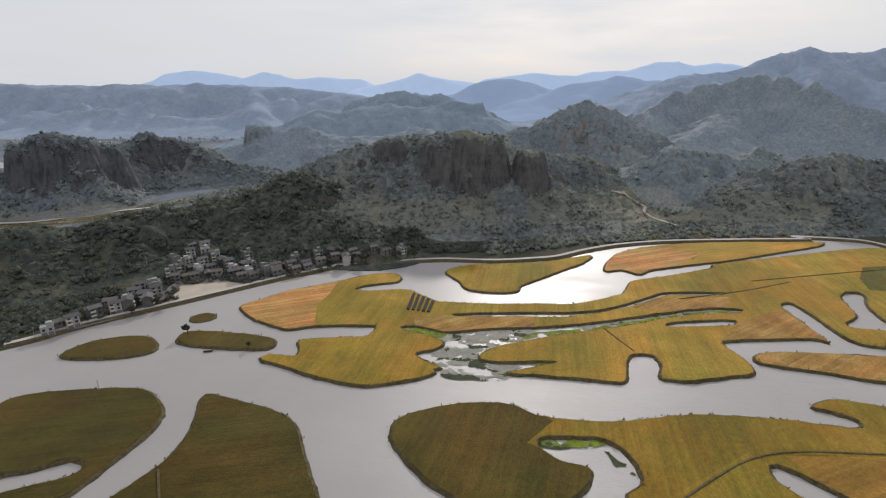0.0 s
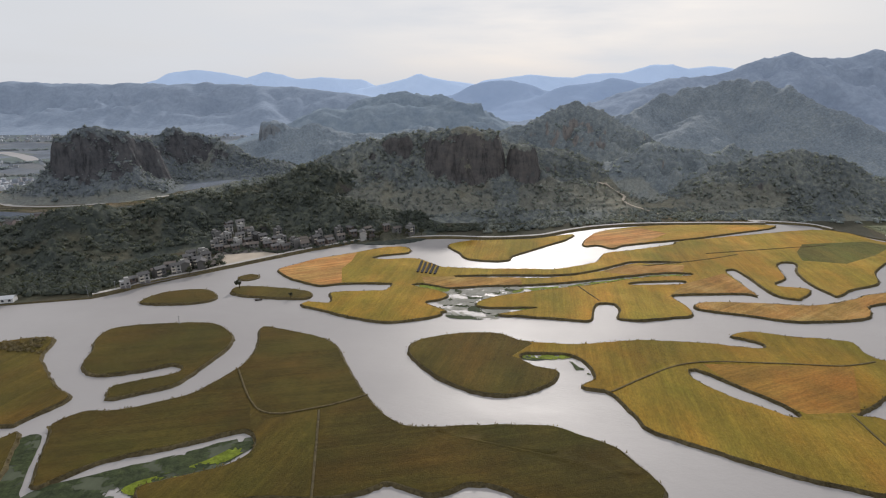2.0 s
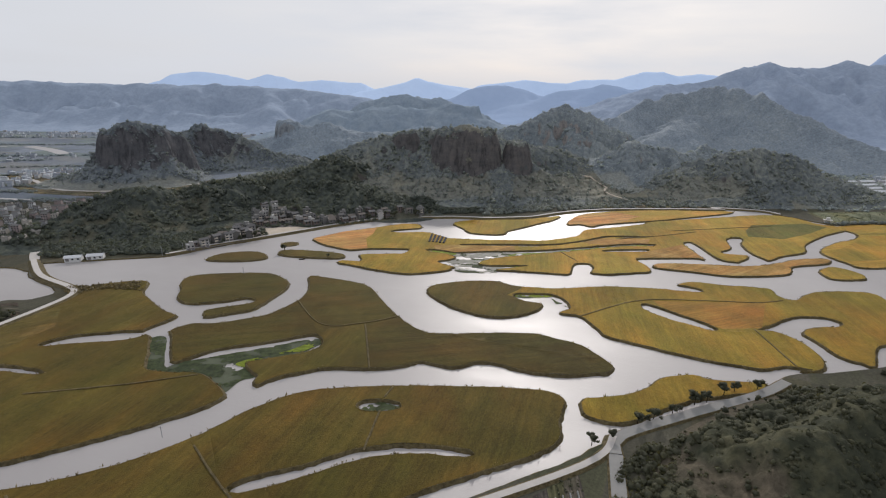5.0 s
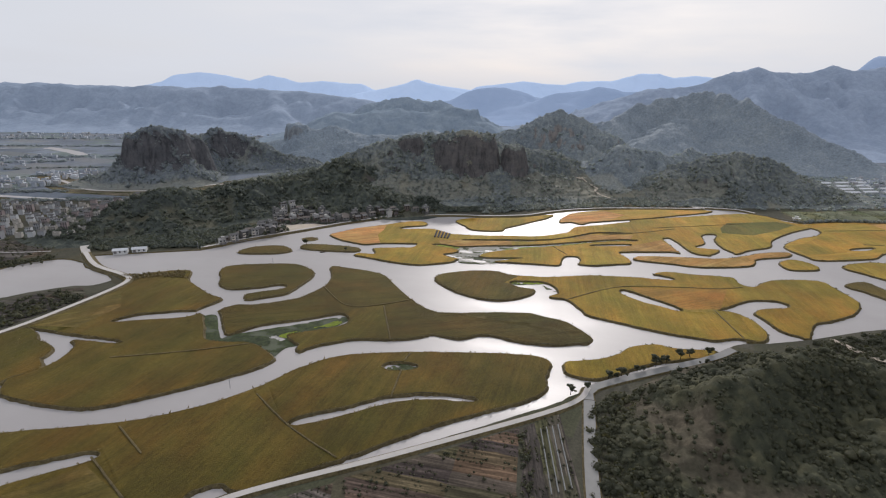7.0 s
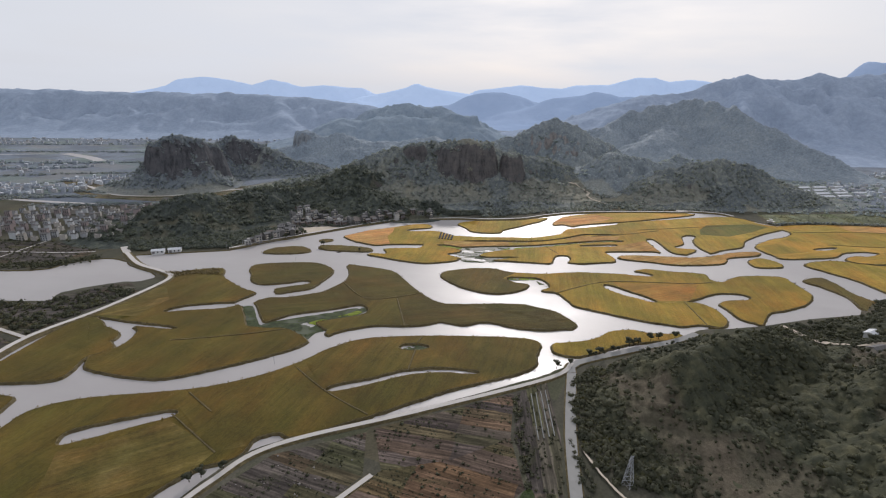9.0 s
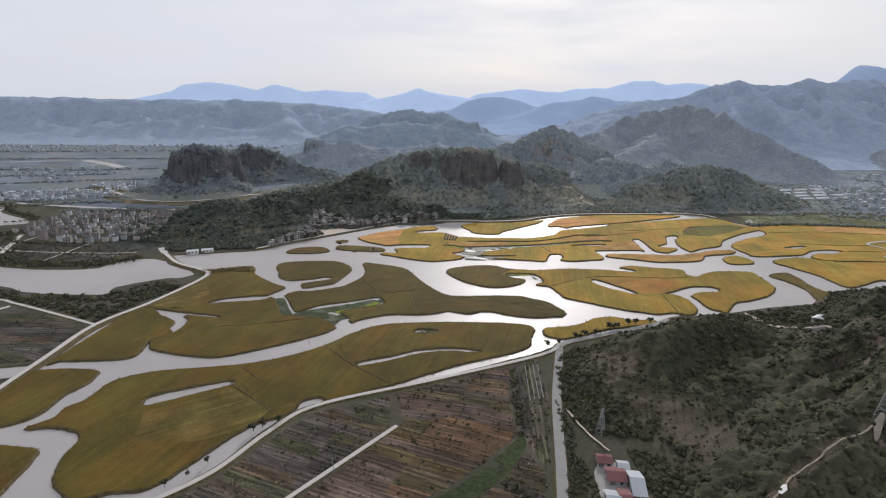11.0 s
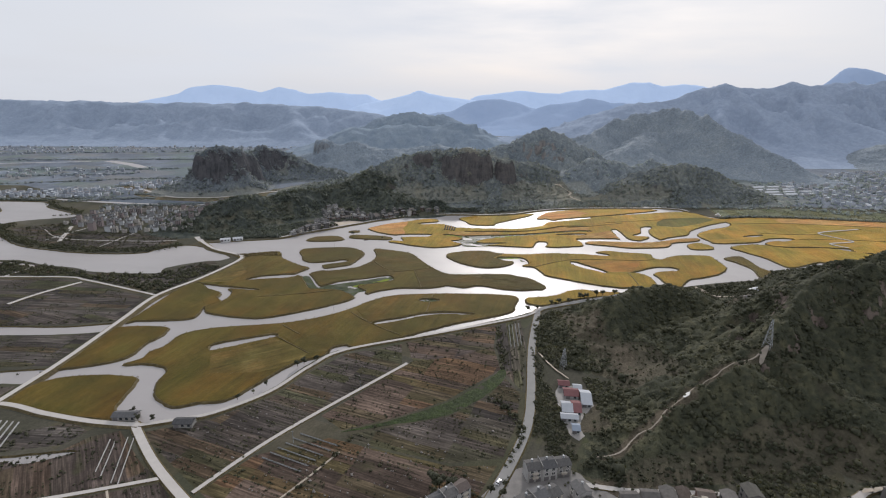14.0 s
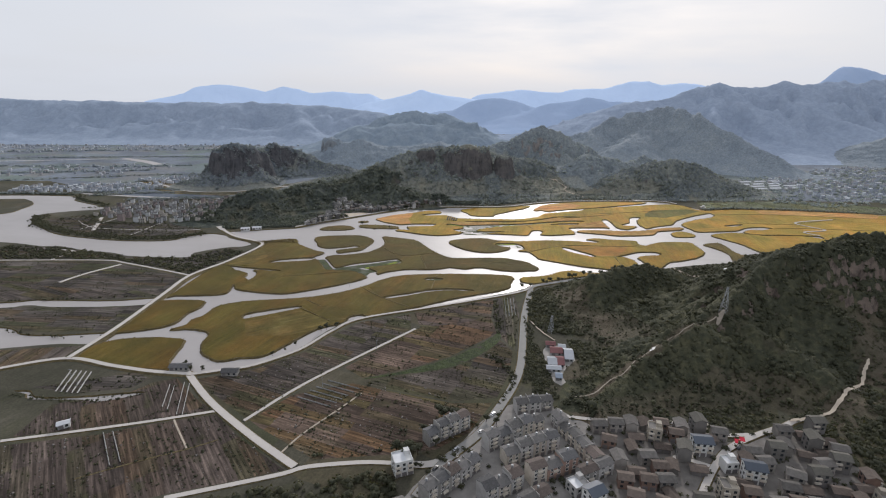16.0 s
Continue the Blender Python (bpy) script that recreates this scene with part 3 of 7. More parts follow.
T1 = [(-195, 158), (-200, 174), (-206, 187), (-200, 200), (-159, 205), (-142, 202), (-128, 188), (-125, 175), (-128, 162), (-134, 143), (-138, 137), (-160, 127), (-164, 129), (-166, 136), (-154, 142), (-140, 148), (-140, 154), (-147, 157), (-161, 151), (-180, 147), (-190, 152)]
E1 = [(-209, 237), (-201, 253), (-176, 258), (-162, 247), (-164, 239), (-184, 234)]
E2 = [(-154, 257), (-150, 264), (-117, 260), (-97, 253), (-97, 243), (-121, 244), (-140, 247), (-151, 251)]
E3 = [(-159, 284), (-153, 289), (-145, 286), (-146, 280), (-155, 278)]
D1N = [(-20, 171), (-14, 182), (10, 190), (33, 189), (47, 180), (77, 176), (116, 180), (153, 176), (180, 170), (186, 175), (179, 182), (173, 185), (187, 190), (207, 184), (237, 177), (236, 164), (244, 156), (271, 171), (309, 170), (311, 157), (309, 132), (304, 121), (286, 105), (261, 94), (244, 88), (225, 68)]
D1S = [(221, 71), (214, 78), (214, 94), (213, 105), (225, 113), (241, 114), (249, 119), (244, 128), (224, 129), (204, 119), (187, 110), (196, 108), (203, 96), (202, 78), (194, 65), (181, 63), (188, 64), (175, 68), (162, 65), (149, 69), (132, 76), (111, 88), (90, 101), (87, 109), (81, 129), (69, 134), (78, 143), (76, 159), (67, 166), (45, 167), (41, 161), (48, 153), (59, 148), (52, 137), (36, 129), (19, 129), (0, 140), (-14, 157)]
D1A = [(129, 149), (133, 150), (145, 137), (160, 118), (162, 110), (157, 109), (149, 115), (136, 127), (127, 141)]
D2 = [(308, 216), (326, 226), (335, 217), (336, 205), (328, 198), (305, 199)]
D3 = [(362, 207), (402, 219), (435, 204), (491, 201), (512, 187), (530, 170), (540, 128), (470, 118), (442, 144), (428, 144), (411, 136), (386, 127), (381, 140), (379, 162), (367, 187)]
D4 = [(326, 160), (348, 168), (351, 152), (348, 128), (356, 105), (364, 94), (339, 88), (329, 94), (337, 121), (332, 145)]
D5 = [(348, 267), (383, 295), (417, 311), (434, 330), (431, 351), (531, 351), (652, 340), (715, 313), (782, 256), (618, 99), (551, 130), (537, 176), (515, 184), (516, 201), (479, 207), (430, 210), (419, 222), (437, 234), (455, 234), (474, 244), (465, 251), (437, 247), (410, 231), (355, 225), (348, 237)]
D5A = [(408, 257), (420, 264), (442, 267), (438, 260), (419, 254)]
F1 = [(54, 35), (57, 38), (77, 41), (91, 47), (103, 56), (120, 59), (126, 55), (138, 53), (153, 51), (143, 44), (111, 38), (89, 29), (71, 21), (61, 22), (54, 26)]
C1 = [(-113, 197), (-109, 199), (-92, 193), (-75, 186), (-64, 177), (-56, 161), (-45, 137), (-35, 121), (-25, 109), (-14, 104), (15, 105), (45, 104), (57, 98), (69, 91), (75, 81), (80, 70), (79, 65), (75, 61), (68, 61), (54, 59), (41, 61), (28, 65), (19, 70), (7, 72), (-5, 67), (-23, 73), (-27, 71), (-42, 66), (-72, 66), (-85, 62), (-98, 56), (-104, 50), (-106, 54), (-106, 58), (-112, 64), (-116, 71), (-106, 75), (-90, 81), (-81, 88), (-81, 96), (-87, 103), (-96, 101), (-113, 94), (-137, 86), (-151, 75), (-156, 72)]
C1B = [(-162, 83), (-172, 103), (-175, 108), (-167, 116), (-153, 117), (-137, 123), (-123, 131), (-110, 152), (-107, 168), (-109, 183)]
W1 = [(-288, 80), (-278, 118), (-267, 164), (-268, 176), (-235, 187), (-224, 165), (-215, 155), (-196, 137), (-182, 127), (-188, 115), (-192, 107), (-184, 99), (-175, 81), (-167, 65), (-152, 61), (-137, 60), (-120, 46), (-118, 38), (-130, 27), (-160, 9), (-189, -4), (-210, -4), (-240, 4), (-248, 9), (-255, 23)]
W1A = [(-241, 90), (-228, 101), (-199, 107), (-187, 106), (-194, 96), (-223, 91), (-235, 88)]
W1B = [(-296, 82), (-253, 71), (-220, 64), (-218, 59), (-247, 63), (-241, 55), (-241, 35), (-254, 20), (-257, 23), (-258, 29), (-251, 46), (-258, 57), (-282, 70)]
W2 = [(-306, -9), (-292, 78), (-252, 41), (-244, 29), (-254, 21), (-253, 4), (-255, -6), (-273, -9), (-301, -10)]
S2 = [(-311, -86), (-313, -44), (-308, -24), (-270, -23), (-264, -34), (-266, -44), (-270, -53), (-274, -76), (-307, -89)]
S1 = [(-316, -130), (-309, -106), (-280, -99), (-251, -102), (-246, -111), (-243, -137), (-234, -147), (-241, -149), (-283, -141)]
M1 = [(-167, 65), (-152, 61), (-137, 60), (-120, 46), (-117, 45), (-114, 55), (-108, 58), (-107, 66), (-81, 93), (-87, 99), (-114, 88), (-152, 73), (-159, 69), (-172, 96), (-178, 102), (-183, 96)]
G1 = [(-268, -84), (-259, -75), (-259, -66), (-252, -57), (-250, -42), (-246, -35), (-225, -25), (-173, -17), (-141, -5), (-118, 11), (-97, 33), (-76, 45), (-36, 49), (9, 48), (37, 45), (46, 38), (40, 22), (31, 4), (-18, -17), (-65, -42), (-98, -58), (-109, -55), (-119, -59), (-121, -65), (-124, -73), (-140, -81), (-152, -95), (-163, -113), (-171, -125), (-180, -131), (-193, -132), (-202, -136), (-211, -134), (-223, -125), (-228, -116), (-231, -106), (-232, -92), (-241, -86), (-254, -83)]
G1A = [(-93, -17), (-86, -11), (-66, -4), (-49, 4), (-24, 7), (-1, 3), (-3, -1), (-24, 1), (-45, -2), (-72, -14), (-88, -19)]
G1B = [(-216, -62), (-217, -56), (-210, -50), (-186, -40), (-174, -36), (-168, -37), (-169, -42), (-186, -51), (-203, -60), (-212, -64)]
G1C = [(-53, 33), (-50, 37), (-40, 38), (-32, 36), (-31, 32), (-36, 29), (-47, 29)]
SHN = [(-249, 245), (-237, 254), (-220, 272), (-195, 290), (-182, 300), (-153, 322), (-120, 347), (-97, 361), (-77, 373), (-36, 380), (-12, 384), (12, 385), (49, 381), (83, 385), (104, 390), (132, 406), (168, 421), (213, 430), (262, 432), (305, 433), (352, 432), (341, 442), (394, 429), (408, 409), (427, 381), (521, 394), (606, 381)]
SHW = [(-347, 225), (-326, 201), (-285, 174), (-271, 164), (-270, 151), (-292, 95), (-311, 45), (-314, -6), (-315, -81), (-320, -128), (-322, -133), (-281, -144), (-249, -150), (-218, -153)]
SHS = [(-199, -151), (-177, -142), (-150, -117), (-130, -82), (-108, -62), (-35, -35), (44, 0), (58, 11), (49, 4), (64, 11), (99, 25), (145, 43), (172, 59), (195, 61)]
RIVN = [(-1173, 463), (-983, 482), (-878, 483), (-814, 484), (-732, 474), (-699, 434), (-624, 388), (-611, 366), (-633, 357), (-662, 345), (-685, 325), (-675, 295), (-632, 254), (-579, 215), (-526, 195), (-464, 181), (-403, 182), (-389, 201), (-364, 216), (-336, 207), (-326, 196), (-287, 169)]
RIVS = [(-293, 153), (-313, 149), (-344, 127), (-346, 109), (-417, 114), (-446, 127), (-487, 136), (-527, 153), (-558, 155), (-588, 165), (-623, 173), (-717, 194), (-900, 222)]
RIVI = [(-1000, 445), (-848, 447), (-802, 447), (-759, 409), (-749, 373), (-754, 332), (-863, 305)]
CH1 = [(-560, -32), (-460, -26), (-433, -20), (-411, -20), (-355, -21), (-313, -15), (-314, -30), (-347, -36), (-399, -37), (-428, -33), (-449, -39), (-540, -51)]
CH2 = [(-522, -69), (-417, -78), (-388, -91), (-359, -93), (-314, -90), (-319, -108), (-347, -109), (-386, -116), (-462, -127)]
CH3 = [(-329, -174), (-318, -174), (-311, -180), (-299, -182), (-281, -181), (-242, -176), (-243, -180), (-262, -187), (-278, -185), (-311, -184), (-319, -178)]
R_DAM = [(-350, 231), (-318, 196), (-282, 174), (-270, 161), (-273, 137), (-290, 88), (-311, 43), (-313, -9), (-315, -81), (-321, -133)]
R_DAM2 = [(-374, -156), (-361, -147), (-322, -133), (-281, -144), (-248, -152), (-217, -156)]
R_SOUTH = [(-217, -156), (-195, -150), (-177, -144), (-149, -121), (-130, -90), (-107, -65), (-36, -38), (43, -6), (61, 11)]
R_SW = [(-222, -153), (-191, -188), (-153, -222), (-119, -249)]
R_FIELD1 = [(-161, -209), (-139, -176), (-113, -145), (-58, -85)]
R_FIELD2 = [(-296, -226), (-268, -220), (-224, -210), (-179, -198)]
R_FARM = [(-561, 97), (-441, 97), (-409, 88), (-342, 59), (-311, 45)]
R_FARM2 = [(-179, -270), (-151, -262), (-124, -254), (-112, -249), (-83, -246), (-64, -247)]
R_MAIN = [(58, 0), (41, -60), (28, -123), (21, -152), (11, -177), (-6, -208), (-18, -226), (-36, -245), (-52, -271)]
R_HILL = [(43, 1), (51, 4), (64, 11), (99, 25), (144, 41)]
R_VILL = [(93, -273), (111, -253), (128, -238), (153, -226), (175, -218), (186, -213), (212, -207), (241, -186), (254, -180)]
GREEN = [(-75, -156), (-62, -151), (-28, -133), (-5, -113), (12, -94), (13, -104), (-1, -124), (-29, -147), (-62, -156), (-94, -163)]
P_ORANGE = [(-131, 283), (-144, 315), (-115, 331), (-75, 351), (-77, 318), (-82, 300), (-75, 260), (-90, 260)]
P_STUB1 = [(-16, 281), (9, 283), (45, 278), (60, 280), (60, 265), (29, 261), (5, 258), (-14, 268)]
P_STUB2 = [(129, 291), (146, 305), (179, 307), (202, 306), (193, 290), (149, 284)]
P_STUB3 = [(183, 266), (225, 287), (225, 277), (226, 258), (232, 238), (216, 244), (160, 242)]
P_GREEN = [(319, 338), (340, 361), (407, 369), (421, 355), (382, 329), (340, 308), (309, 317)]
P_D5A = [(352, 262), (440, 322), (520, 330), (600, 300), (500, 268), (450, 272), (405, 250), (352, 240)]
P_D5B = [(520, 370), (650, 350), (720, 332), (690, 302), (600, 322), (520, 334)]
P_D5C = [(520, 200), (600, 236), (720, 206), (640, 116), (552, 132), (538, 178)]
P_D1OR = [(139, 154), (218, 150), (191, 112), (165, 111), (145, 135)]
P_D1GOLD = [(75, 129), (125, 156), (142, 129), (159, 107), (181, 107), (188, 56), (146, 56), (104, 72), (77, 106)]
P_L2OR = [(124, 347), (140, 399), (208, 418), (228, 397), (196, 370), (158, 344)]
P_HEAD = [(-24, 167), (-14, 193), (34, 194), (51, 177), (37, 163), (61, 148), (48, 124), (16, 124), (-17, 151)]
P_C1B = [(-99, 137), (-83, 109), (-59, 117), (-50, 66), (-107, 47), (-119, 73), (-79, 86)]
P_C1C = [(-59, 117), (-35, 127), (-7, 101), (85, 72), (79, 57), (6, 68), (-49, 64)]
P_W1STUB = [(-288, 82), (-278, 118), (-265, 143), (-247, 112), (-257, 80)]
P_G1B = [(-211, -68), (-197, -65), (-169, -45), (-135, -69), (-143, -87), (-167, -97), (-200, -97)]
P_G1C = [(-135, -69), (-180, -23), (-173, -17), (-112, 14), (-95, -17), (-59, -44), (-105, -61)]

# ---- hills: crest lines (x, y, height), reach of the slope, steepness ----


def ridge_height(X, Y, crest, reach, sharp):
    best, prof = np.zeros_like(X), np.zeros_like(X)
    if sharp >= 3:  # cliffs are fluted into columns
        X, Y = X + 3.2 * field_noise(X, Y, 0.06, 3), Y + 3.2 * field_noise(X + 500, Y, 0.075, 3)
    for (x0, y0, z0), (x1, y1, z1) in zip(crest, crest[1:]):
        dx, dy = x1 - x0, y1 - y0
        t = np.clip(((X - x0) * dx + (Y - y0) * dy) / (dx * dx + dy * dy + 1e-9), 0, 1)
        d = np.hypot(X - x0 - t * dx, Y - y0 - t * dy)
        h = z0 + t * (z1 - z0)
        p = (1 - np.clip(d / reach, 0, 1) ** sharp) ** 2
        best, prof = np.maximum(best, h * p), np.maximum(prof, p)
    return best, prof


def canopy(X, Y, cell, seed):
    """Heights of a closed roof of tree crowns, one rounded crown in each uneven cell."""
    r = np.random.RandomState(seed)
    J = r.uniform(0, 1, (4, 97, 89))
    ix, iy = np.floor(X / cell).astype(int), np.floor(Y / cell).astype(int)
    out = np.zeros_like(X)
    for a, b in itertools.product((-1, 0, 1), (-1, 0, 1)):
        ju, jv, jr, jh = J[:, (ix + a) % 97, (iy + b) % 89]
        d = np.hypot(X - (ix + a + 0.1 + 0.8 * ju) * cell, Y - (iy + b + 0.1 + 0.8 * jv) * cell)
        rad = cell * (0.45 + 0.45 * jr)
        out = np.maximum(out, rad * (0.6 + 0.9 * jh * jh) * np.sqrt(np.clip(1 - (d / rad) ** 2, 0, 1)))
    return out


def field_noise(X, Y, scale, octaves=4):
    out = np.zeros(X.size)
    for i, (x, y) in enumerate(zip(X.ravel(), Y.ravel())):
        out[i] = noise.fractal(Vector((x * scale, y * scale, 0.5)), 0.9, 2.1, octaves)
    return out.reshape(X.shape)


def hill_height(X, Y, ridges, rough, scale, spurs):
    """Crests with sloping flanks, cut by gullies that leave spurs between them."""
    H, prof = np.zeros_like(X), np.zeros_like(X)
    for crest, reach, sharp in ridges:
        h, p = ridge_height(X, Y, crest, reach, sharp)
        H, prof = np.maximum(H, h), np.maximum(prof, p)
    flank = 4 * prof * (1 - prof)
    gully = np.abs(field_noise(X, Y, scale * 0.8, 3)) + 0.5 * np.abs(field_noise(X + 300, Y, scale * 2.2, 3))
    return H * (1 + rough * field_noise(X, Y, scale)) * (1 + spurs * flank * (0.12 - 1.1 * gully)) + np.minimum(H, 12) * 0.25 * field_noise(X, Y, scale * 3)


def hill(name, label, ridges, step, mat, rough=0.35, scale=0.012, spurs=0.6, trees=6.0, bare=0.0, seed=1, high=1.0):
    """A hill under a roof of trees, with terraced scrub where the wood is open and bare rock where it is steep."""
    xs = [p[0] for c, r, s in ridges for p in c]
    ys = [p[1] for c, r, s in ridges for p in c]
    m = max(r for c, r, s in ridges)
    X, Y = np.meshgrid(np.arange(min(xs) - m, max(xs) + m + step, step), np.arange(min(ys) - m, max(ys) + m + step, step))
    H = hill_height(X, Y, ridges, rough, scale, spurs)
    gy, gx = np.gradient(H, step)
    rock = np.clip((np.hypot(gx, gy) - (1.35 if high > 0.8 else 2.2)) / 0.5, 0, 1)
    top = H.max()
    cover = np.clip((field_noise(X, Y, 0.017, 4) + (0.8 if high > 0.8 else 1.2) - bare * (1.6 - H / top)) * 4, 0, 1)
    flat = np.stack([X.ravel(), Y.ravel()], 1)
    for c in CLEARINGS:
        q = np.array(c)
        if (q[:, 0].max() > X.min()) & (q[:, 0].min() < X.max()) & (q[:, 1].max() > Y.min()) & (q[:, 1].min() < Y.max()):
            cover[inside(flat, c).reshape(X.shape)] = 0
    for c in TERRACES:
        cover[inside(flat, c).reshape(X.shape)] *= 0.35
    lift = np.clip(H / 5, 0, 1) * (1 - rock)
    roof = np.maximum(canopy(X, Y, trees, seed), 0.75 * canopy(X + 41, Y + 17, trees * 0.6, seed + 1))
    share = np.clip(0.75 + 0.5 * field_noise(X + 90, Y, 0.03, 3), 0.35, 1.25)
    tall = lift * high * (cover * share * roof + (1 - cover) * 0.3 * canopy(X, Y, trees * 0.45, seed + 2))
    rung = 3.2 if high > 0.7 else 6.0
    f = H / rung + 0.25 * field_noise(X, Y, 0.02, 2)
    steps = rung * (np.floor(f) + np.clip((f - np.floor(f) - 0.55) / 0.45, 0, 1) - f)
    Z = H + 0.9 + tall + steps * (1 - cover) * lift * 0.9 - 0.6 * np.clip(1 - H / 2.0, 0, 1) * (H > 0.15)
    nr, nc = X.shape
    keep = H > 0.15
    quad = keep[:-1, :-1] | keep[1:, :-1] | keep[:-1, 1:] | keep[1:, 1:]
    ii, jj = np.nonzero(quad)
    F = np.stack([ii * nc + jj, ii * nc + jj + 1, (ii + 1) * nc + jj + 1, (ii + 1) * nc + jj], 1)
    used, inv = np.unique(F, return_inverse=True)
    Z = np.where(H > 0.15, Z, -1.5)
    V = np.stack([X.ravel(), Y.ravel(), Z.ravel()], 1)[used]
    me = mesh_of(name, V.tolist(), inv.reshape(-1, 4).tolist(), mat, True)
    for key, value in (("rock", rock), ("cover", cover)):
        me.attributes.new(key, "FLOAT", "POINT").data.foreach_set("value", value.ravel()[used].astype(np.float32))
    ob = part(name, me, mat)
    tagged(ob, label, "hill", kind="structure")
    return ob, (X, Y, H, cover)


def plant(data, count, low, seed, maxslope=1.2, minh=1.0):
    """Random places on a hill, as x, y, z."""
    X, Y, H, cover = data
    r = np.random.RandomState(seed)
    nr, nc = X.shape
    step = X[0, 1] - X[0, 0]
    gy, gx = np.gradient(H, step)
    slope = np.hypot(gx, gy)
    w = np.where((H > minh) & (slope < maxslope), 1.0, 0.0)
    w *= 0.15 + 0.85 * cover
    w = w.ravel() / w.sum()
    k = r.choice(w.size, count, p=w)
    x, y = X.ravel()[k] + r.uniform(-0.5, 0.5, count) * step, Y.ravel()[k] + r.uniform(-0.5, 0.5, count) * step
    return np.stack([x, y, H.ravel()[k] + 0.9 + low], 1)


# open slopes of old terraces under thin scrub
TERRACES = [
    [(58, -207), (200, -207), (222, -192), (188, -168), (150, -172), (112, -186), (72, -192)],
    [(70, -122), (104, -124), (150, -92), (128, -62), (84, -74)],
    [(210, -30), (262, -40), (300, -10), (250, 4), (214, -8)],
    [(-130, 470), (-40, 455), (60, 470), (70, 500), (-20, 505), (-120, 505)],
    [(90, 470), (190, 480), (200, 540), (130, 545), (96, 520)],
    [(300, 470), (400, 470), (420, 500), (340, 530), (300, 525)],
]
CLEARINGS = [
    [(-250, 245), (-236, 268), (-208, 302), (-205, 330), (-212, 362), (-208, 398), (-180, 392), (-150, 365), (-110, 385), (-15, 398), (-10, 384), (-80, 368), (-150, 320)],
    [(-70, -290), (-70, -225), (20, -185), (45, -203), (118, -213), (190, -218), (215, -225), (215, -300)],
    [(38, -165), (44, -100), (66, -100), (70, -165)],
    [(58, 6), (34, -60), (20, -125), (0, -190), (14, -190), (32, -130), (46, -60), (66, 0)],
    [(255, 20), (235, 0), (262, -14), (285, 5)],
    [(50, -10), (60, 20), (99, 33), (152, 52), (152, 36), (106, 15), (72, 2)],
    [(-640, 590), (-553, 522), (-513, 505), (-446, 508), (-401, 540), (-371, 560), (-335, 580), (-300, 628), (-310, 650), (-345, 604), (-380, 585), (-446, 545), (-513, 540), (-553, 560), (-625, 612)],
    [(196, 450), (250, 455), (296, 470), (300, 520), (265, 572), (216, 578), (192, 530)],
    [(205, -222), (330, -222), (330, -125), (296, -132), (266, -164), (238, -186), (205, -205)],
    [(108, -162), (122, -158), (127, -148), (112, -149)],
    [(50, -191), (66, -189), (78, -180), (104, -164), (128, -150), (152, -141), (180, -131), (186, -120), (152, -132), (128, -141), (104, -155), (78, -171), (66, -182)],
]
hill_near, D_near = hill("hill_1", "near hill of dark scrub, terraces and low trees beside the lagoon", [
    ([(66, -190, 2), (92, -172, 8), (118, -155, 18), (150, -140, 26)], 52, 1.3),
    ([(150, -140, 26), (183, -125, 37), (215, -95, 45), (252, -64, 52)], 74, 1.3),
    ([(252, -64, 52), (300, -45, 60), (350, -33, 66), (430, -45, 60), (520, -60, 46)], 108, 1.4),
    ([(296, 40, 8), (338, 44, 24), (385, 44, 40)], 46, 1.6),
    ([(385, 40, 40), (440, 45, 46), (540, 40, 44)], 84, 1.5),
    ([(205, 4, 17), (175, 4, 25), (146, -4, 26), (118, -19, 23), (94, -42, 12)], 46, 1.8),
    ([(96, -75, 3), (120, -65, 5), (160, -50, 8), (215, -40, 16)], 46, 1.8),
    ([(183, -125, 35), (215, -165, 22), (222, -190, 6)], 52, 1.4),
    ([(252, -64, 48), (282, -115, 28), (300, -140, 8)], 58, 1.4),
], 1.5, M_hill_near, 0.12, 0.02, 0.7, 3.8, 0.12, 21)
hill_left, D_left = hill("hill_2", "wooded hill behind the lakeside village", [
    ([(-384, 330, 9), (-365, 350, 18), (-334, 370, 29), (-311, 395, 20), (-279, 420, 26), (-242, 450, 32), (-188, 490, 35), (-150, 530, 48)], 95, 2.0),
    ([(-188, 495, 34), (-110, 450, 22), (-60, 430, 10)], 70, 2.0),
], 1.9, M_hill_lake, 0.2, trees=4.8, bare=0.05, seed=22)
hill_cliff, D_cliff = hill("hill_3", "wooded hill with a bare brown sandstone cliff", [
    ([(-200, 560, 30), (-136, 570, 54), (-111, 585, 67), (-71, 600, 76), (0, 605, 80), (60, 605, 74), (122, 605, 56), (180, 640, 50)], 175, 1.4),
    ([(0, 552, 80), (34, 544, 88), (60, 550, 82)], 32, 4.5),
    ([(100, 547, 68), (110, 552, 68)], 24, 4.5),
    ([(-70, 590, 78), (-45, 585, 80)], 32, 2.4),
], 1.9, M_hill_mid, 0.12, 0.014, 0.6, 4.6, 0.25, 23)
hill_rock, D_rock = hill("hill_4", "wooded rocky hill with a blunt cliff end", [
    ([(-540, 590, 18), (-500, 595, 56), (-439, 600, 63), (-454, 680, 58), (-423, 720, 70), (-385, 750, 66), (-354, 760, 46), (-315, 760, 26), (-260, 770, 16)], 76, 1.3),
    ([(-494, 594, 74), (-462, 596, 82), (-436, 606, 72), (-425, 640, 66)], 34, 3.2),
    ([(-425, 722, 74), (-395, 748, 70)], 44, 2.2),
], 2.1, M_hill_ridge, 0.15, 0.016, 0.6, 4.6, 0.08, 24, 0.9)
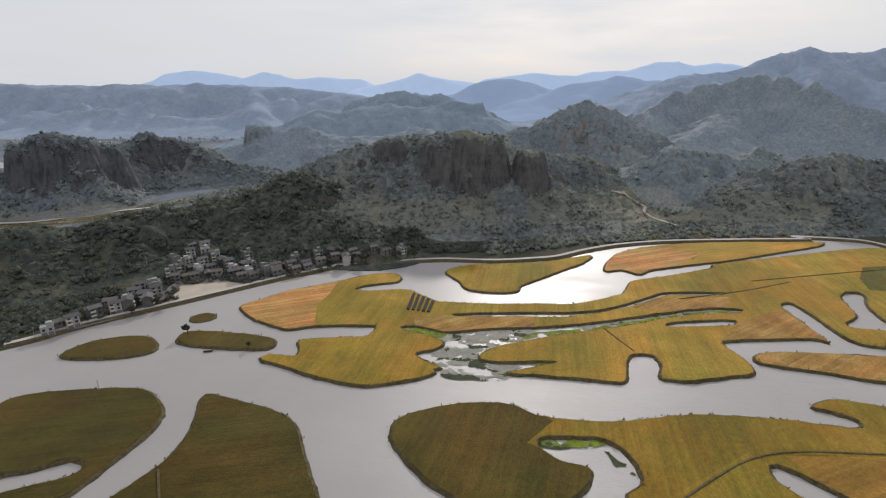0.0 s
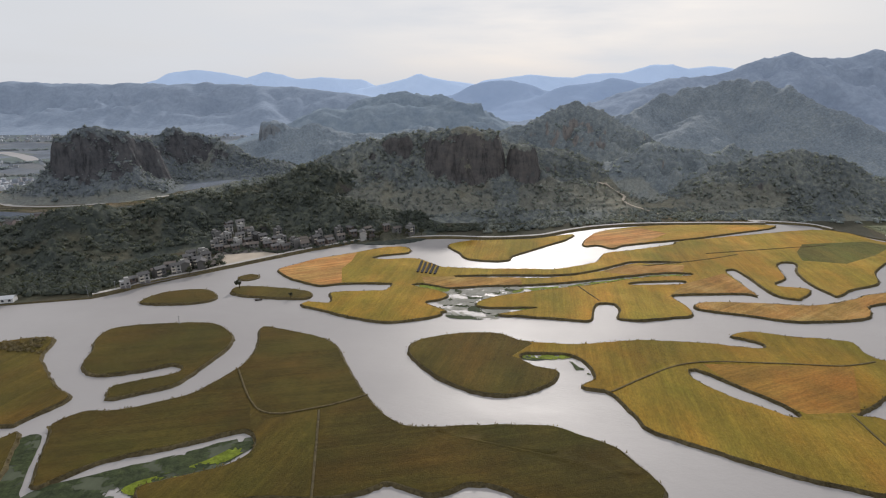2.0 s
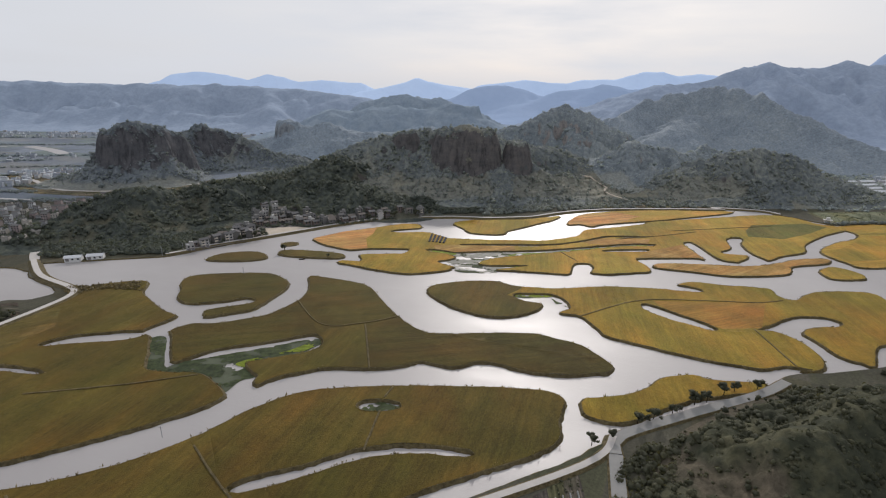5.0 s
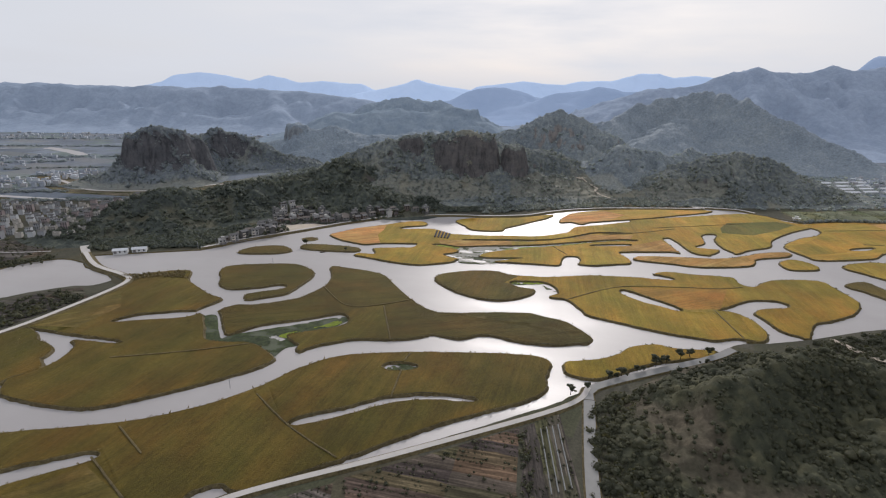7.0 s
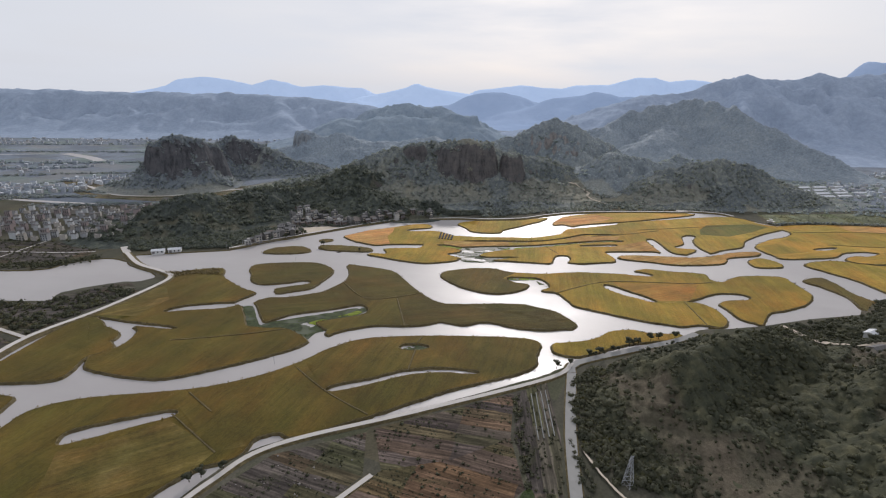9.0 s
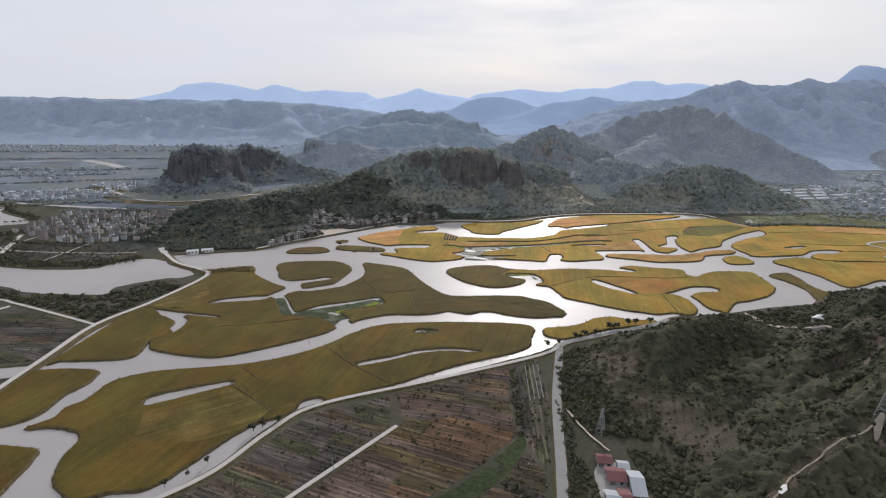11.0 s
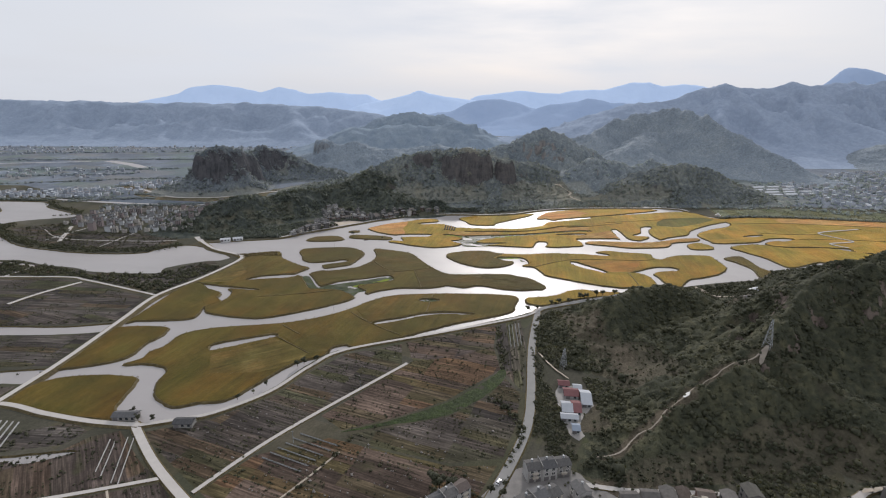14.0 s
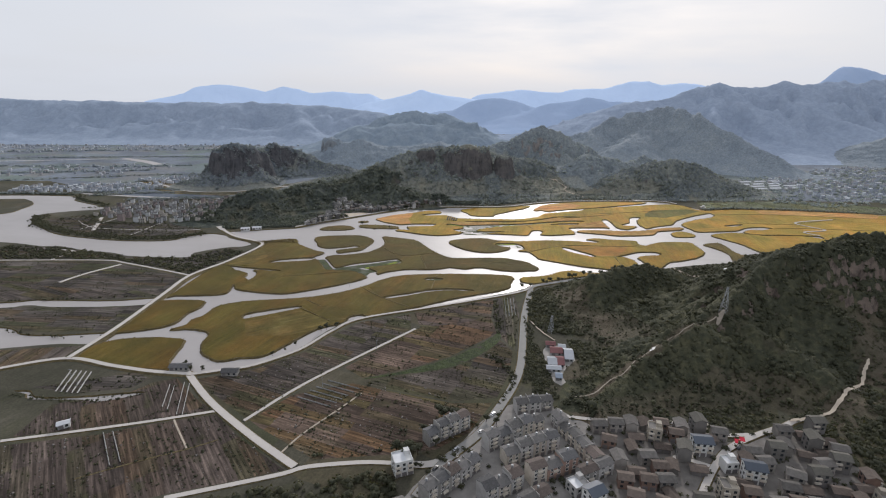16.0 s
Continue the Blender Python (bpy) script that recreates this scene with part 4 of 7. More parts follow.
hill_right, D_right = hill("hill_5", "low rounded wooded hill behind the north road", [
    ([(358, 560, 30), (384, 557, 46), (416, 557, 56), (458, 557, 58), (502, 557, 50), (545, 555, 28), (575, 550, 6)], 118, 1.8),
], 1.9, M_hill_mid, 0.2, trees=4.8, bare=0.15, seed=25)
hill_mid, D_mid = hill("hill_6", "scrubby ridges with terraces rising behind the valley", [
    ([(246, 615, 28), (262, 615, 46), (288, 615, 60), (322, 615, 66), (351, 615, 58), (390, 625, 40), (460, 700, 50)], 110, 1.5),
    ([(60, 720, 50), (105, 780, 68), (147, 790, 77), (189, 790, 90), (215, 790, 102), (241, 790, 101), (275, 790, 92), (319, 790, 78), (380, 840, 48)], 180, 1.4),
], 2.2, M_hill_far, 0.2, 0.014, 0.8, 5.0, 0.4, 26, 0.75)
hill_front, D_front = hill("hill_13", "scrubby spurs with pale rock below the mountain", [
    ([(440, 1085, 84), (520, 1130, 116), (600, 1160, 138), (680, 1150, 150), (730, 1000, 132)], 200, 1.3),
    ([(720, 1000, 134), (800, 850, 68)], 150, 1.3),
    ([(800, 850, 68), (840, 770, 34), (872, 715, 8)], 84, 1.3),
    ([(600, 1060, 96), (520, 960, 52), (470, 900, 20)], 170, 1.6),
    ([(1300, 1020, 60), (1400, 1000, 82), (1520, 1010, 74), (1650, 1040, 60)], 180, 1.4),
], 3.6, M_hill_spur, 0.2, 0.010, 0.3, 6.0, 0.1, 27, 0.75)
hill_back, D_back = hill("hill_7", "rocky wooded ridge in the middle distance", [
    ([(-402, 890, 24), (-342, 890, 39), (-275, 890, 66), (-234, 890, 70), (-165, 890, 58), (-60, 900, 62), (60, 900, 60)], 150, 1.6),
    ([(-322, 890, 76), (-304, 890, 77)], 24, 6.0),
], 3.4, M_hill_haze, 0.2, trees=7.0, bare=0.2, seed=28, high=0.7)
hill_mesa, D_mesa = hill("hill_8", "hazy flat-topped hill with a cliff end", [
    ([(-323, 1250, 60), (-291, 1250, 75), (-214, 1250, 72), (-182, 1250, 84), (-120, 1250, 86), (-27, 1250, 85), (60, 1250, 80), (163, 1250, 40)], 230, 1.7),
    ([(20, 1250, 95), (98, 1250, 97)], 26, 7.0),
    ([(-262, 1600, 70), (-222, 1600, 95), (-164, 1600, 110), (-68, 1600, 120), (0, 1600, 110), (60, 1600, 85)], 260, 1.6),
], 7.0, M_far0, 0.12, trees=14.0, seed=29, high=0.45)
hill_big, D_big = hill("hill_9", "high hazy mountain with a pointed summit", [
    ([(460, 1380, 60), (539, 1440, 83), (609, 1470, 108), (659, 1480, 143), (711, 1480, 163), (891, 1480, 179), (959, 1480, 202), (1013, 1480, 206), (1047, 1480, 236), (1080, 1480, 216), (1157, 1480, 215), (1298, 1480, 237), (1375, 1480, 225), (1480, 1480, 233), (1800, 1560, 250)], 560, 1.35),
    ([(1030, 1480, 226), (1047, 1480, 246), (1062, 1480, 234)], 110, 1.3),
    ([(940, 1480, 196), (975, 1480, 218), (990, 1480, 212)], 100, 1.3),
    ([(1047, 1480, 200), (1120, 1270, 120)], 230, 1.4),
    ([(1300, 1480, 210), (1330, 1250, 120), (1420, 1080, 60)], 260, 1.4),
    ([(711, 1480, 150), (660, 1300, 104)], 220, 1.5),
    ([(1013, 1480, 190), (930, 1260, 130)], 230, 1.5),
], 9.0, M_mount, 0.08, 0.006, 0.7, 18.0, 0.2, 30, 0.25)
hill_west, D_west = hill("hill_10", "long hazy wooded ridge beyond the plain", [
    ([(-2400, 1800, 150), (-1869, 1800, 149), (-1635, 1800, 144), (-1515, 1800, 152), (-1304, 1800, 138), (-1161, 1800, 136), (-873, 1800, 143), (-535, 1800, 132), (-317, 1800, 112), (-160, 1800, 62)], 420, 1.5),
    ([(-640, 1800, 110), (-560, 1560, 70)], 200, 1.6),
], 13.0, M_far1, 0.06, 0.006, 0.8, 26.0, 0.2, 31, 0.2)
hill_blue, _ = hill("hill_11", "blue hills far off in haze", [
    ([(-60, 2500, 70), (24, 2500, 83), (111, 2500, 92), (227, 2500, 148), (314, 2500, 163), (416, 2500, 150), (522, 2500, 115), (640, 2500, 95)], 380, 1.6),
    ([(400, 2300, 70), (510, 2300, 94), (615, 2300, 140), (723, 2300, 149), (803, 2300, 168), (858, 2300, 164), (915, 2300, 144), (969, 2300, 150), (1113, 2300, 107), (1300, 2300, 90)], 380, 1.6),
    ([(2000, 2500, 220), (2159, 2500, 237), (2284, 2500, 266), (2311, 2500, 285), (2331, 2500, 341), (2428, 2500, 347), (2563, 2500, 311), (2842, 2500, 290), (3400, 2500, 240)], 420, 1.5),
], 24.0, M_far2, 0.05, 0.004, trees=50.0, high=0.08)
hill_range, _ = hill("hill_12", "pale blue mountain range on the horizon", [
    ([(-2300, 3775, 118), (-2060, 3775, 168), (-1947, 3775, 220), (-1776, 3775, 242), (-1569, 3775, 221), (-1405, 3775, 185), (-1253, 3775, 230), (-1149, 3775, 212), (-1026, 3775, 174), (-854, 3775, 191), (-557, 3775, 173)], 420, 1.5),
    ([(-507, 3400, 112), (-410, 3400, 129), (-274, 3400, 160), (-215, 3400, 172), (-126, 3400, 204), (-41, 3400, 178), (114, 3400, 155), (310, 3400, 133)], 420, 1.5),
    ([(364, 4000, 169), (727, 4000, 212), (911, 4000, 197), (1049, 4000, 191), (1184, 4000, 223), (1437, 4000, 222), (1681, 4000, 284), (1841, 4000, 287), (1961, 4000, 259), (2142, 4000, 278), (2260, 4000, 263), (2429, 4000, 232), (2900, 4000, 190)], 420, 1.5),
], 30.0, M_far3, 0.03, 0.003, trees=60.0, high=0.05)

# ---- water, ground and fields ----
EAST = [(438, 367), (491, 374), (567, 368), (628, 356), (690, 344), (760, 324), (1000, 310), (1100, 308), (1100, 40), (700, 60), (560, 95), (470, 100), (400, 96), (330, 88), (270, 78), (225, 66)]
LAGOON = curve_round(SHN[:-2], 4, 0.6, False) + EAST + curve_round([p for p in SHS if p != (58, 11)][::-1], 4, 0.5, False) + curve_round(SHW[::-1], 4, 0.3, False)
RIVER = curve_round(RIVN + RIVS, 5, 1.5)
EDGE = 6500
BORDER = [(-EDGE, -EDGE), (EDGE, -EDGE), (EDGE, EDGE), (-EDGE, EDGE)]
FARM = [
    ([(-213, -162), (-177, -150), (-146, -126), (-127, -95), (-107, -71), (-64, -55), (-62, -85), (-115, -147), (-161, -206), (-188, -183)], SOIL2),
    ([(-54, -82), (-60, -52), (-36, -43), (18, -21), (10, -60), (-20, -75)], SOIL1),
    ([(-20, -75), (10, -60), (11, -94), (-30, -132), (-62, -149), (-94, -161), (-109, -147), (-54, -82)], SOIL3),
    ([(-94, -167), (-62, -158), (-29, -149), (-1, -126), (13, -106), (20, -125), (13, -155), (0, -186), (-30, -190), (-75, -175)], SOIL2),
    ([(-100, -168), (-75, -177), (-30, -192), (-4, -192), (-22, -222), (-42, -236), (-70, -240), (-110, -243), (-148, -216), (-158, -208), (-139, -182)], SOIL3),
    ([(20, -21), (40, -9), (36, -60), (22, -122), (14, -100), (12, -60)], SOIL5),
    ([(-226, -160), (-196, -190), (-184, -197), (-224, -208), (-292, -222), (-292, -190), (-250, -178), (-240, -165)], SOIL6),
    ([(-300, -165), (-260, -152), (-245, -160), (-252, -172), (-285, -178), (-320, -170)], SOIL4),
    ([(-181, -202), (-156, -226), (-124, -251), (-150, -259), (-180, -267), (-230, -285), (-240, -220), (-224, -213)], SOIL6),
    ([(-240, -220), (-230, -285), (-360, -310), (-360, -240), (-296, -230)], SOIL6),
    ([(-318, 40), (-345, 54), (-410, 83), (-441, 92), (-560, 93), (-520, 30), (-420, 10), (-318, 0)], SOIL4),
    ([(-560, 93), (-760, 95), (-760, -10), (-460, -22), (-355, -17), (-318, -11), (-318, 0), (-420, 10), (-520, 30)], SOIL2),
    ([(-319, -34), (-347, -39), (-428, -38), (-540, -54), (-540, -66), (-417, -75), (-388, -88), (-321, -86)], SOIL4),
    ([(-324, -112), (-386, -119), (-462, -130), (-460, -160), (-374, -152), (-327, -135)], SOIL5),
    ([(-316, 50), (-342, 64), (-409, 93), (-441, 102), (-600, 103), (-600, 158), (-527, 148), (-446, 122), (-420, 110), (-346, 104), (-340, 122), (-313, 144), (-298, 148), (-282, 130)], SOIL4),
    ([(-655, 300), (-600, 245), (-530, 214), (-465, 200), (-410, 200), (-385, 225), (-395, 266), (-560, 268), (-600, 330)], SOIL4),
    ([(-700, 640), (-640, 560), (-560, 500), (-450, 480), (-380, 520), (-320, 575), (-270, 650), (-300, 690), (-360, 610), (-450, 560), (-560, 575), (-640, 640)], SOIL7),
    ([(190, 432), (300, 440), (390, 436), (380, 470), (330, 520), (270, 545), (225, 530), (205, 480)], SOIL7),
    ([(446, 380), (567, 376), (690, 352), (760, 334), (790, 380), (700, 425), (600, 436), (450, 425)], MEADOW),
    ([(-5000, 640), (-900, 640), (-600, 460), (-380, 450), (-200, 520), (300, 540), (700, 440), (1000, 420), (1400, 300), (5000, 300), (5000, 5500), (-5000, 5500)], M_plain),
]
V, F, which, rim = plan(BORDER, [LAGOON, RIVER, curve_round(CH1, 3), curve_round(CH2, 3), curve_round(CH3, 2)], [p for p, m in FARM])
ground = tagged(sheet("ground", V, F[which < 0], 0.9, M_ground, None), "flat valley floor of fields, scrub and bare earth", "ground", kind="structure")
for i, (p, m) in enumerate(FARM):
    sheet("plot", V, F[which == i], 0.9, m, ground, label="far plain fields tinted for haze" if m is M_plain else "tilled vegetable plot in rows")
part("bank", bank_mesh(V, [e for e in rim if max(np.abs(V[e[0]]).max(), np.abs(V[e[1]]).max()) < 5000], [(0, 0.9), (0.3, 0.6), (1.6, -0.6)], M_bank), M_bank, ground, "dark muddy grass bank")
isl = curve_round(RIVI, 5, 1.0)
V, F, which, rim = plan(isl)
spit = tagged(sheet("ground_spit", V, F, 0.8, M_ground, None), "low scrubby river island", "island", kind="structure")
part("bank", bank_mesh(V, rim, [(0, 0.8), (1.6, -0.6)], M_bank), M_bank, spit)
water = part("water", mesh_of("water", [(-1900, -320, 0), (1150, -320, 0), (1150, 620, 0), (-1900, 620, 0)], [(0, 1, 2, 3)], M_water), M_water)
tagged(water, "still silty grey-brown lagoon water", "water", kind="structure")


def rice_field(label, outer, mat, holes=(), plots=(), z=1.3, seed=1, group="rice islands"):
    """An island of rice: the standing crop, cut plots, and a dark bank down to the water."""
    ob = thing("rice_field", label, "rice field", group=group)
    rim_o = curve_round(outer, 2.2, 0.5)
    V, F, which, rim = plan(rim_o, [curve_round(h, 2.2, 0.4) for h in holes], [p for p, m in plots], grid=5.0)
    if (which < 0).any():
        sheet("crop", V, F[which < 0], z, mat, ob, 0.35)
    for i, (p, m) in enumerate(plots):
        if (which == i).any():
            sheet("crop", V, F[which == i], z, m, ob, 0.3)
    part("bank", bank_mesh(V, rim, [(0, z - 0.05), (0.45, z - 0.25), (1.1, 0.5), (1.9, -0.5)], M_bank), M_bank, ob, "dark muddy bank with dead grass")
    r = np.random.RandomState(seed)
    pts = []
    for a, b in rim:
        for k in range(2):
            p = V[a] + (V[b] - V[a]) * r.uniform(0, 1) + r.normal(0, 0.6, 2)
            pts.append((p[0], p[1], z - 0.6))
    tufts(pts, 0.85, M_bank, "bank_grass", ob, seed)
    return ob


rice_field("broad golden rice land with long water inlets", L1N + L1S, GOLD, [MARSH2, N1, N2, Q1, Q2],
           [(P_ORANGE, ORANGE), (P_STUB1, STUBBLE), (P_STUB2, STUBBLE), (P_STUB3, STUBBLE), (P_GREEN, GREENF)])
rice_field("golden and orange rice field below the north road", L2, GOLD2, plots=[(P_L2OR, ORANGE)], seed=2)
rice_field("small bright golden field by the cliff", L3, GOLD, seed=3)
rice_field("straw-coloured stubble island", K1, STUBBLE, seed=4)
rice_field("tadpole-shaped olive rice island", T1, OLIVE, seed=5)
rice_field("small low grassy rice islet", E1, OLIVE, seed=6)
rice_field("narrow rice islet with two small trees", E2, OLIVE2, seed=7)
rice_field("tiny islet", E3, OLIVE2, seed=8, z=0.9)
rice_field("large golden rice island with a curled inlet", D1N + D1S, GOLD3, [D1A], [(P_D1OR, DULLOR), (P_D1GOLD, GOLD), (P_HEAD, OLIVE2)], seed=9)
rice_field("small golden islet in the channel", D2, GOLD, seed=10)
rice_field("long golden rice spit", D3, GOLD, seed=11)
rice_field("narrow olive rice spit", D4, OLIVE2, seed=12)
rice_field("wide golden rice fields reaching the village", D5[:5] + [(440, 360), (491, 368), (567, 362), (628, 350), (690, 338), (760, 318), (1000, 304), (1000, 80)] + D5[10:], GOLD2, [D5A], [(P_D5A, GOLD), (P_D5B, ORANGE), (P_D5C, GOLD)], seed=13)
rice_field("golden rice corner below the wooded hill", F1, GOLD3, seed=14)
rice_field("dark olive rice island in three plots", C1 + C1B, OLIVE, plots=[(P_C1B, OLIVE2), (P_C1C, OLIVE)], seed=15)
rice_field("olive rice field beside the causeway with forked inlet", W1, OLIVE2, [W1A, W1B], [(P_W1STUB, DULLSTUB)], seed=16)
rice_field("triangular olive rice field beside the causeway", W2, OLIVE2, seed=17)
rice_field("wedge of olive rice beside the causeway", S2, OLIVE2, seed=18)
rice_field("olive rice field at the road junction", S1, OLIVE2, seed=19)
rice_field("long olive rice land along the south road with two ponds", G1, OLIVE2, [G1A, G1B, G1C], [(P_G1B, DULLSTUB), (P_G1C, OLIVE2)], seed=20)


def marsh(outer, z, mat, name, label, patchy=0.0, seed=1):
    """Weed mats lying in shallow water, broken by pools."""
    rim_o = curve_round(outer, 2.0, 0.8)
    V, F, which, rim = plan(rim_o, grid=1.6)
    C = V[F].mean(1)
    keep = np.array([noise.fractal(Vector((x * 0.07, y * 0.12, seed)), 0.9, 2.0, 4) > patchy for x, y in C])
    return tagged(sheet(name, V, F[keep], z, mat, None, 0.12), label, "marsh", kind="stuff")


marsh(M1, 0.22, M_marsh, "marsh_weed", "green weed and reeds in shallow water", -0.18, 2)
marsh(M1, 0.14, M_mire, "marsh_mud", "dark weedy mud under shallow water", -0.5, 15)
marsh([(-122, 72), (-100, 84), (-86, 96), (-84, 90), (-96, 80), (-110, 68)], 0.34, M_duckweed, "duckweed", "bright green duckweed mat", 0.0, 5)
marsh(MARSH2, 0.16, M_scum, "floating_weed", "pale scum and dying weed on a shallow creek", -0.12, 13)
marsh(MARSH2, 0.24, M_marsh, "marsh_weed", "floating weed in a shallow creek", 0.3, 3)
marsh([(-24, 266), (-12, 268), (4, 261), (3, 255), (-6, 256)], 0.3, M_duckweed, "duckweed", "bright green duckweed mat", -0.3, 6)
marsh([(97, 266), (141, 279), (178, 287), (196, 286), (173, 282), (120, 269), (76, 258), (50, 252), (60, 260)], 0.3, M_duckweed, "duckweed", "bright green duckweed along the creek", -0.05, 7)
marsh([(36, 236), (60, 229), (66, 226), (50, 224), (30, 230)], 0.3, M_duckweed, "duckweed", "bright green duckweed in the creek mouth", -0.1, 8)
marsh(G1C, 0.3, M_marsh, "marsh_weed", "weed-grown pond in the rice", -0.1, 9)
marsh([(41, 163), (60, 166), (74, 160), (77, 146), (70, 150), (66, 160), (50, 160)], 0.2, M_marsh, "marsh_weed", "weed in the curled inlet", 0.1, 10)
marsh([(40, 166), (46, 168), (62, 167), (70, 163), (60, 161), (46, 162)], 0.28, M_duckweed, "duckweed", "bright green weed at the head of the curled inlet", 0.02, 14)
marsh(GREEN, 1.0, M_ditch, "ditch_grass", "grass-choked drainage ditch", -0.6, 11)


def road(name, pts, width, z, mat, label, shoulder=1.6):
    """A raised road with earth shoulders."""
    line = [Vector(p) for p in curve_round(pts, 4, 0.0, False)]
    ob = thing(name, label, "road", kind="structure")
    rows = ((-width / 2, z), (width / 2, z))
    side = ((-width / 2 - shoulder, 0.2), (-width / 2 - 0.2, z - 0.12), (width / 2 + 0.2, z - 0.12), (width / 2 + shoulder, 0.2))
    for nm, prof, m in (("surface", rows, mat), ("shoulder", side, M_bank)):
        verts, faces = [], []
        for i, p in enumerate(line):
            d = (line[min(i + 1, len(line) - 1)] - line[max(i - 1, 0)]).normalized()
            for o, h in prof:
                verts.append((p.x + d.y * o, p.y - d.x * o, h))
        k = len(prof)
        for i in range(len(line) - 1):
            for j in range(k - 1):
                faces.append((i * k + j, i * k + j + 1, (i + 1) * k + j + 1, (i + 1) * k + j))
        part(nm, mesh_of(nm, verts, faces, m), m, ob)
    return ob


road("causeway_road", R_DAM, 4.0, 2.3, M_road, "pale concrete causeway between river and lagoon", 3.5)
road("causeway_road", R_DAM2, 3.6, 2.0, M_road, "pale concrete road on a dike", 2.5)
road("dike_road", R_SOUTH, 2.9, 1.9, M_road, "pale concrete road along the rice fields", 2.2)
road("farm_road", R_SW, 4.5, 1.7, M_road, "wide pale concrete farm road")
road("farm_track", R_FIELD1, 2.5, 1.35, M_road, "narrow concrete farm track")
road("farm_track", R_FIELD2, 2.4, 1.35, M_road, "narrow concrete farm track")
road("farm_track", R_FARM, 2.8, 1.4, M_road, "narrow concrete farm track")
road("farm_track", R_FARM2, 3.0, 1.35, M_road, "narrow concrete farm track")
road("main_road", R_MAIN, 5.6, 1.6, M_asphalt, "worn grey asphalt road")
road("hill_foot_road", [(58, 0), *R_HILL[2:], (165, 52)], 5.0, 1.8, M_asphalt, "grey road round the foot of the hill")
road("village_road", R_VILL, 3.6, 1.6, M_road, "pale concrete village lane")
road("shore_road", [(x - 1.5, y + 4.0) for x, y in SHN[:21]], 3.8, 2.0, M_road, "pale stone-edged road along the north shore", 2.4)
road("shore_road", [(x, y + 3.0) for x, y in SHN[20:24]], 4.5, 2.0, M_road, "pale road along the north fields", 2.5)
road("farm_track", [(610, 296), (535, 277), (540, 250), (548, 231), (508, 221), (518, 202)], 3.4, 1.75, M_road, "zigzag concrete farm track", 1.0)

# ---- woods ----


def wood(name, label, data, count, size, mat, leaves, seed, maxslope=1.6, minh=2.0, squash=0.85):
    """Single trees that stand out of the closed wood of a hill."""
    P = plant(data, count, 0.0, seed, maxslope, minh)
    r = np.random.RandomState(seed + 50)
    clump = np.array([noise.fractal(Vector((x * 0.03, y * 0.03, seed)), 0.9, 2.0, 3) for x, y in P[:, :2]])
    S = size * 0.75 * np.exp(r.normal(0, 0.35, count)) * np.clip(1 + 0.6 * clump, 0.6, 1.4)
    P[:, 2] += S * r.uniform(0.4, 1.4, count)
    return tagged(crowns(name, P, S, mat, leaves, None, seed, squash, 0.35, leaves > 15), label, "wood", kind="stuff")


wood("wood", "dense dark scrub and trees on the near hill", D_near, 30000, 1.15, M_leaf_near, 22, 1, 2.0, 0.6)
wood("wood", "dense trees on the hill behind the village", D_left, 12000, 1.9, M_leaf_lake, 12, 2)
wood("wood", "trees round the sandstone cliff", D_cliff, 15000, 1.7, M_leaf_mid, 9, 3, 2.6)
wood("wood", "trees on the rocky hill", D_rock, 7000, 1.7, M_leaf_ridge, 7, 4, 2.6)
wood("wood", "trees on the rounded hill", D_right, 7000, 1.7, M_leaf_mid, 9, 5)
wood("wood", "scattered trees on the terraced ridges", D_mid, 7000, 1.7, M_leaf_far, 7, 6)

# ---- buildings ----
WALLS = [plain_mat("cream_render", (0.47, 0.425, 0.365), 0.25, 0.3), plain_mat("grey_render", (0.38, 0.37, 0.36), 0.25, 0.3),
         plain_mat("pink_brick", (0.34, 0.23, 0.185), 0.25, 0.4), plain_mat("white_tile", (0.56, 0.56, 0.55), 0.12, 0.4),
         plain_mat("bare_concrete", (0.27, 0.26, 0.245), 0.25, 0.4)]
ROOFS = [plain_mat("grey_tile", (0.118, 0.113, 0.110), 0.4, 0.9), plain_mat("dark_slate", (0.092, 0.091, 0.093), 0.4, 0.9),
         plain_mat("red_tile", (0.135, 0.062, 0.055), 0.25, 1.2), plain_mat("white_sheet", (0.52, 0.53, 0.55), 0.08, 0.3, 0.5, 0.4),
         plain_mat("blue_sheet", (0.055, 0.068, 0.09), 0.15, 0.3, 0.5, 0.4), plain_mat("brown_tile", (0.118, 0.096, 0.086), 0.4, 0.9)]
M_glass = plain_mat("window_glass", (0.035, 0.04, 0.045), 0.2, 0.5, 0.15, 0.5)
M_door = plain_mat("shop_shutter", (0.16, 0.15, 0.15), 0.2, 1.0)
M_trunk = plain_mat("bark", (0.06, 0.045, 0.032), 0.3, 2.0)
M_steel = plain_mat("galvanised_steel", (0.30, 0.31, 0.32), 0.15, 1.0, 0.5, 0.4)
M_sand = plain_mat("bare_sand", (0.42, 0.36, 0.29), 0.2, 0.08)


def ground_height(x, y):
    z = 0.9
    for X, Y, H, _ in (D_near, D_left, D_cliff, D_rock, D_right, D_mid):
        st = X[0, 1] - X[0, 0]
        j, i = (x - X[0, 0]) / st, (y - Y[0, 0]) / st
        if 0 <= i < X.shape[0] - 1 and 0 <= j < X.shape[1] - 1:
            a, b, u, v = int(i), int(j), i - int(i), j - int(j)
            h = (H[a, b] * (1 - u) + H[a + 1, b] * u) * (1 - v) + (H[a, b + 1] * (1 - u) + H[a + 1, b + 1] * u) * v
            z = max(z, h + 0.9 if h > 0.15 else 0.9)
    return z


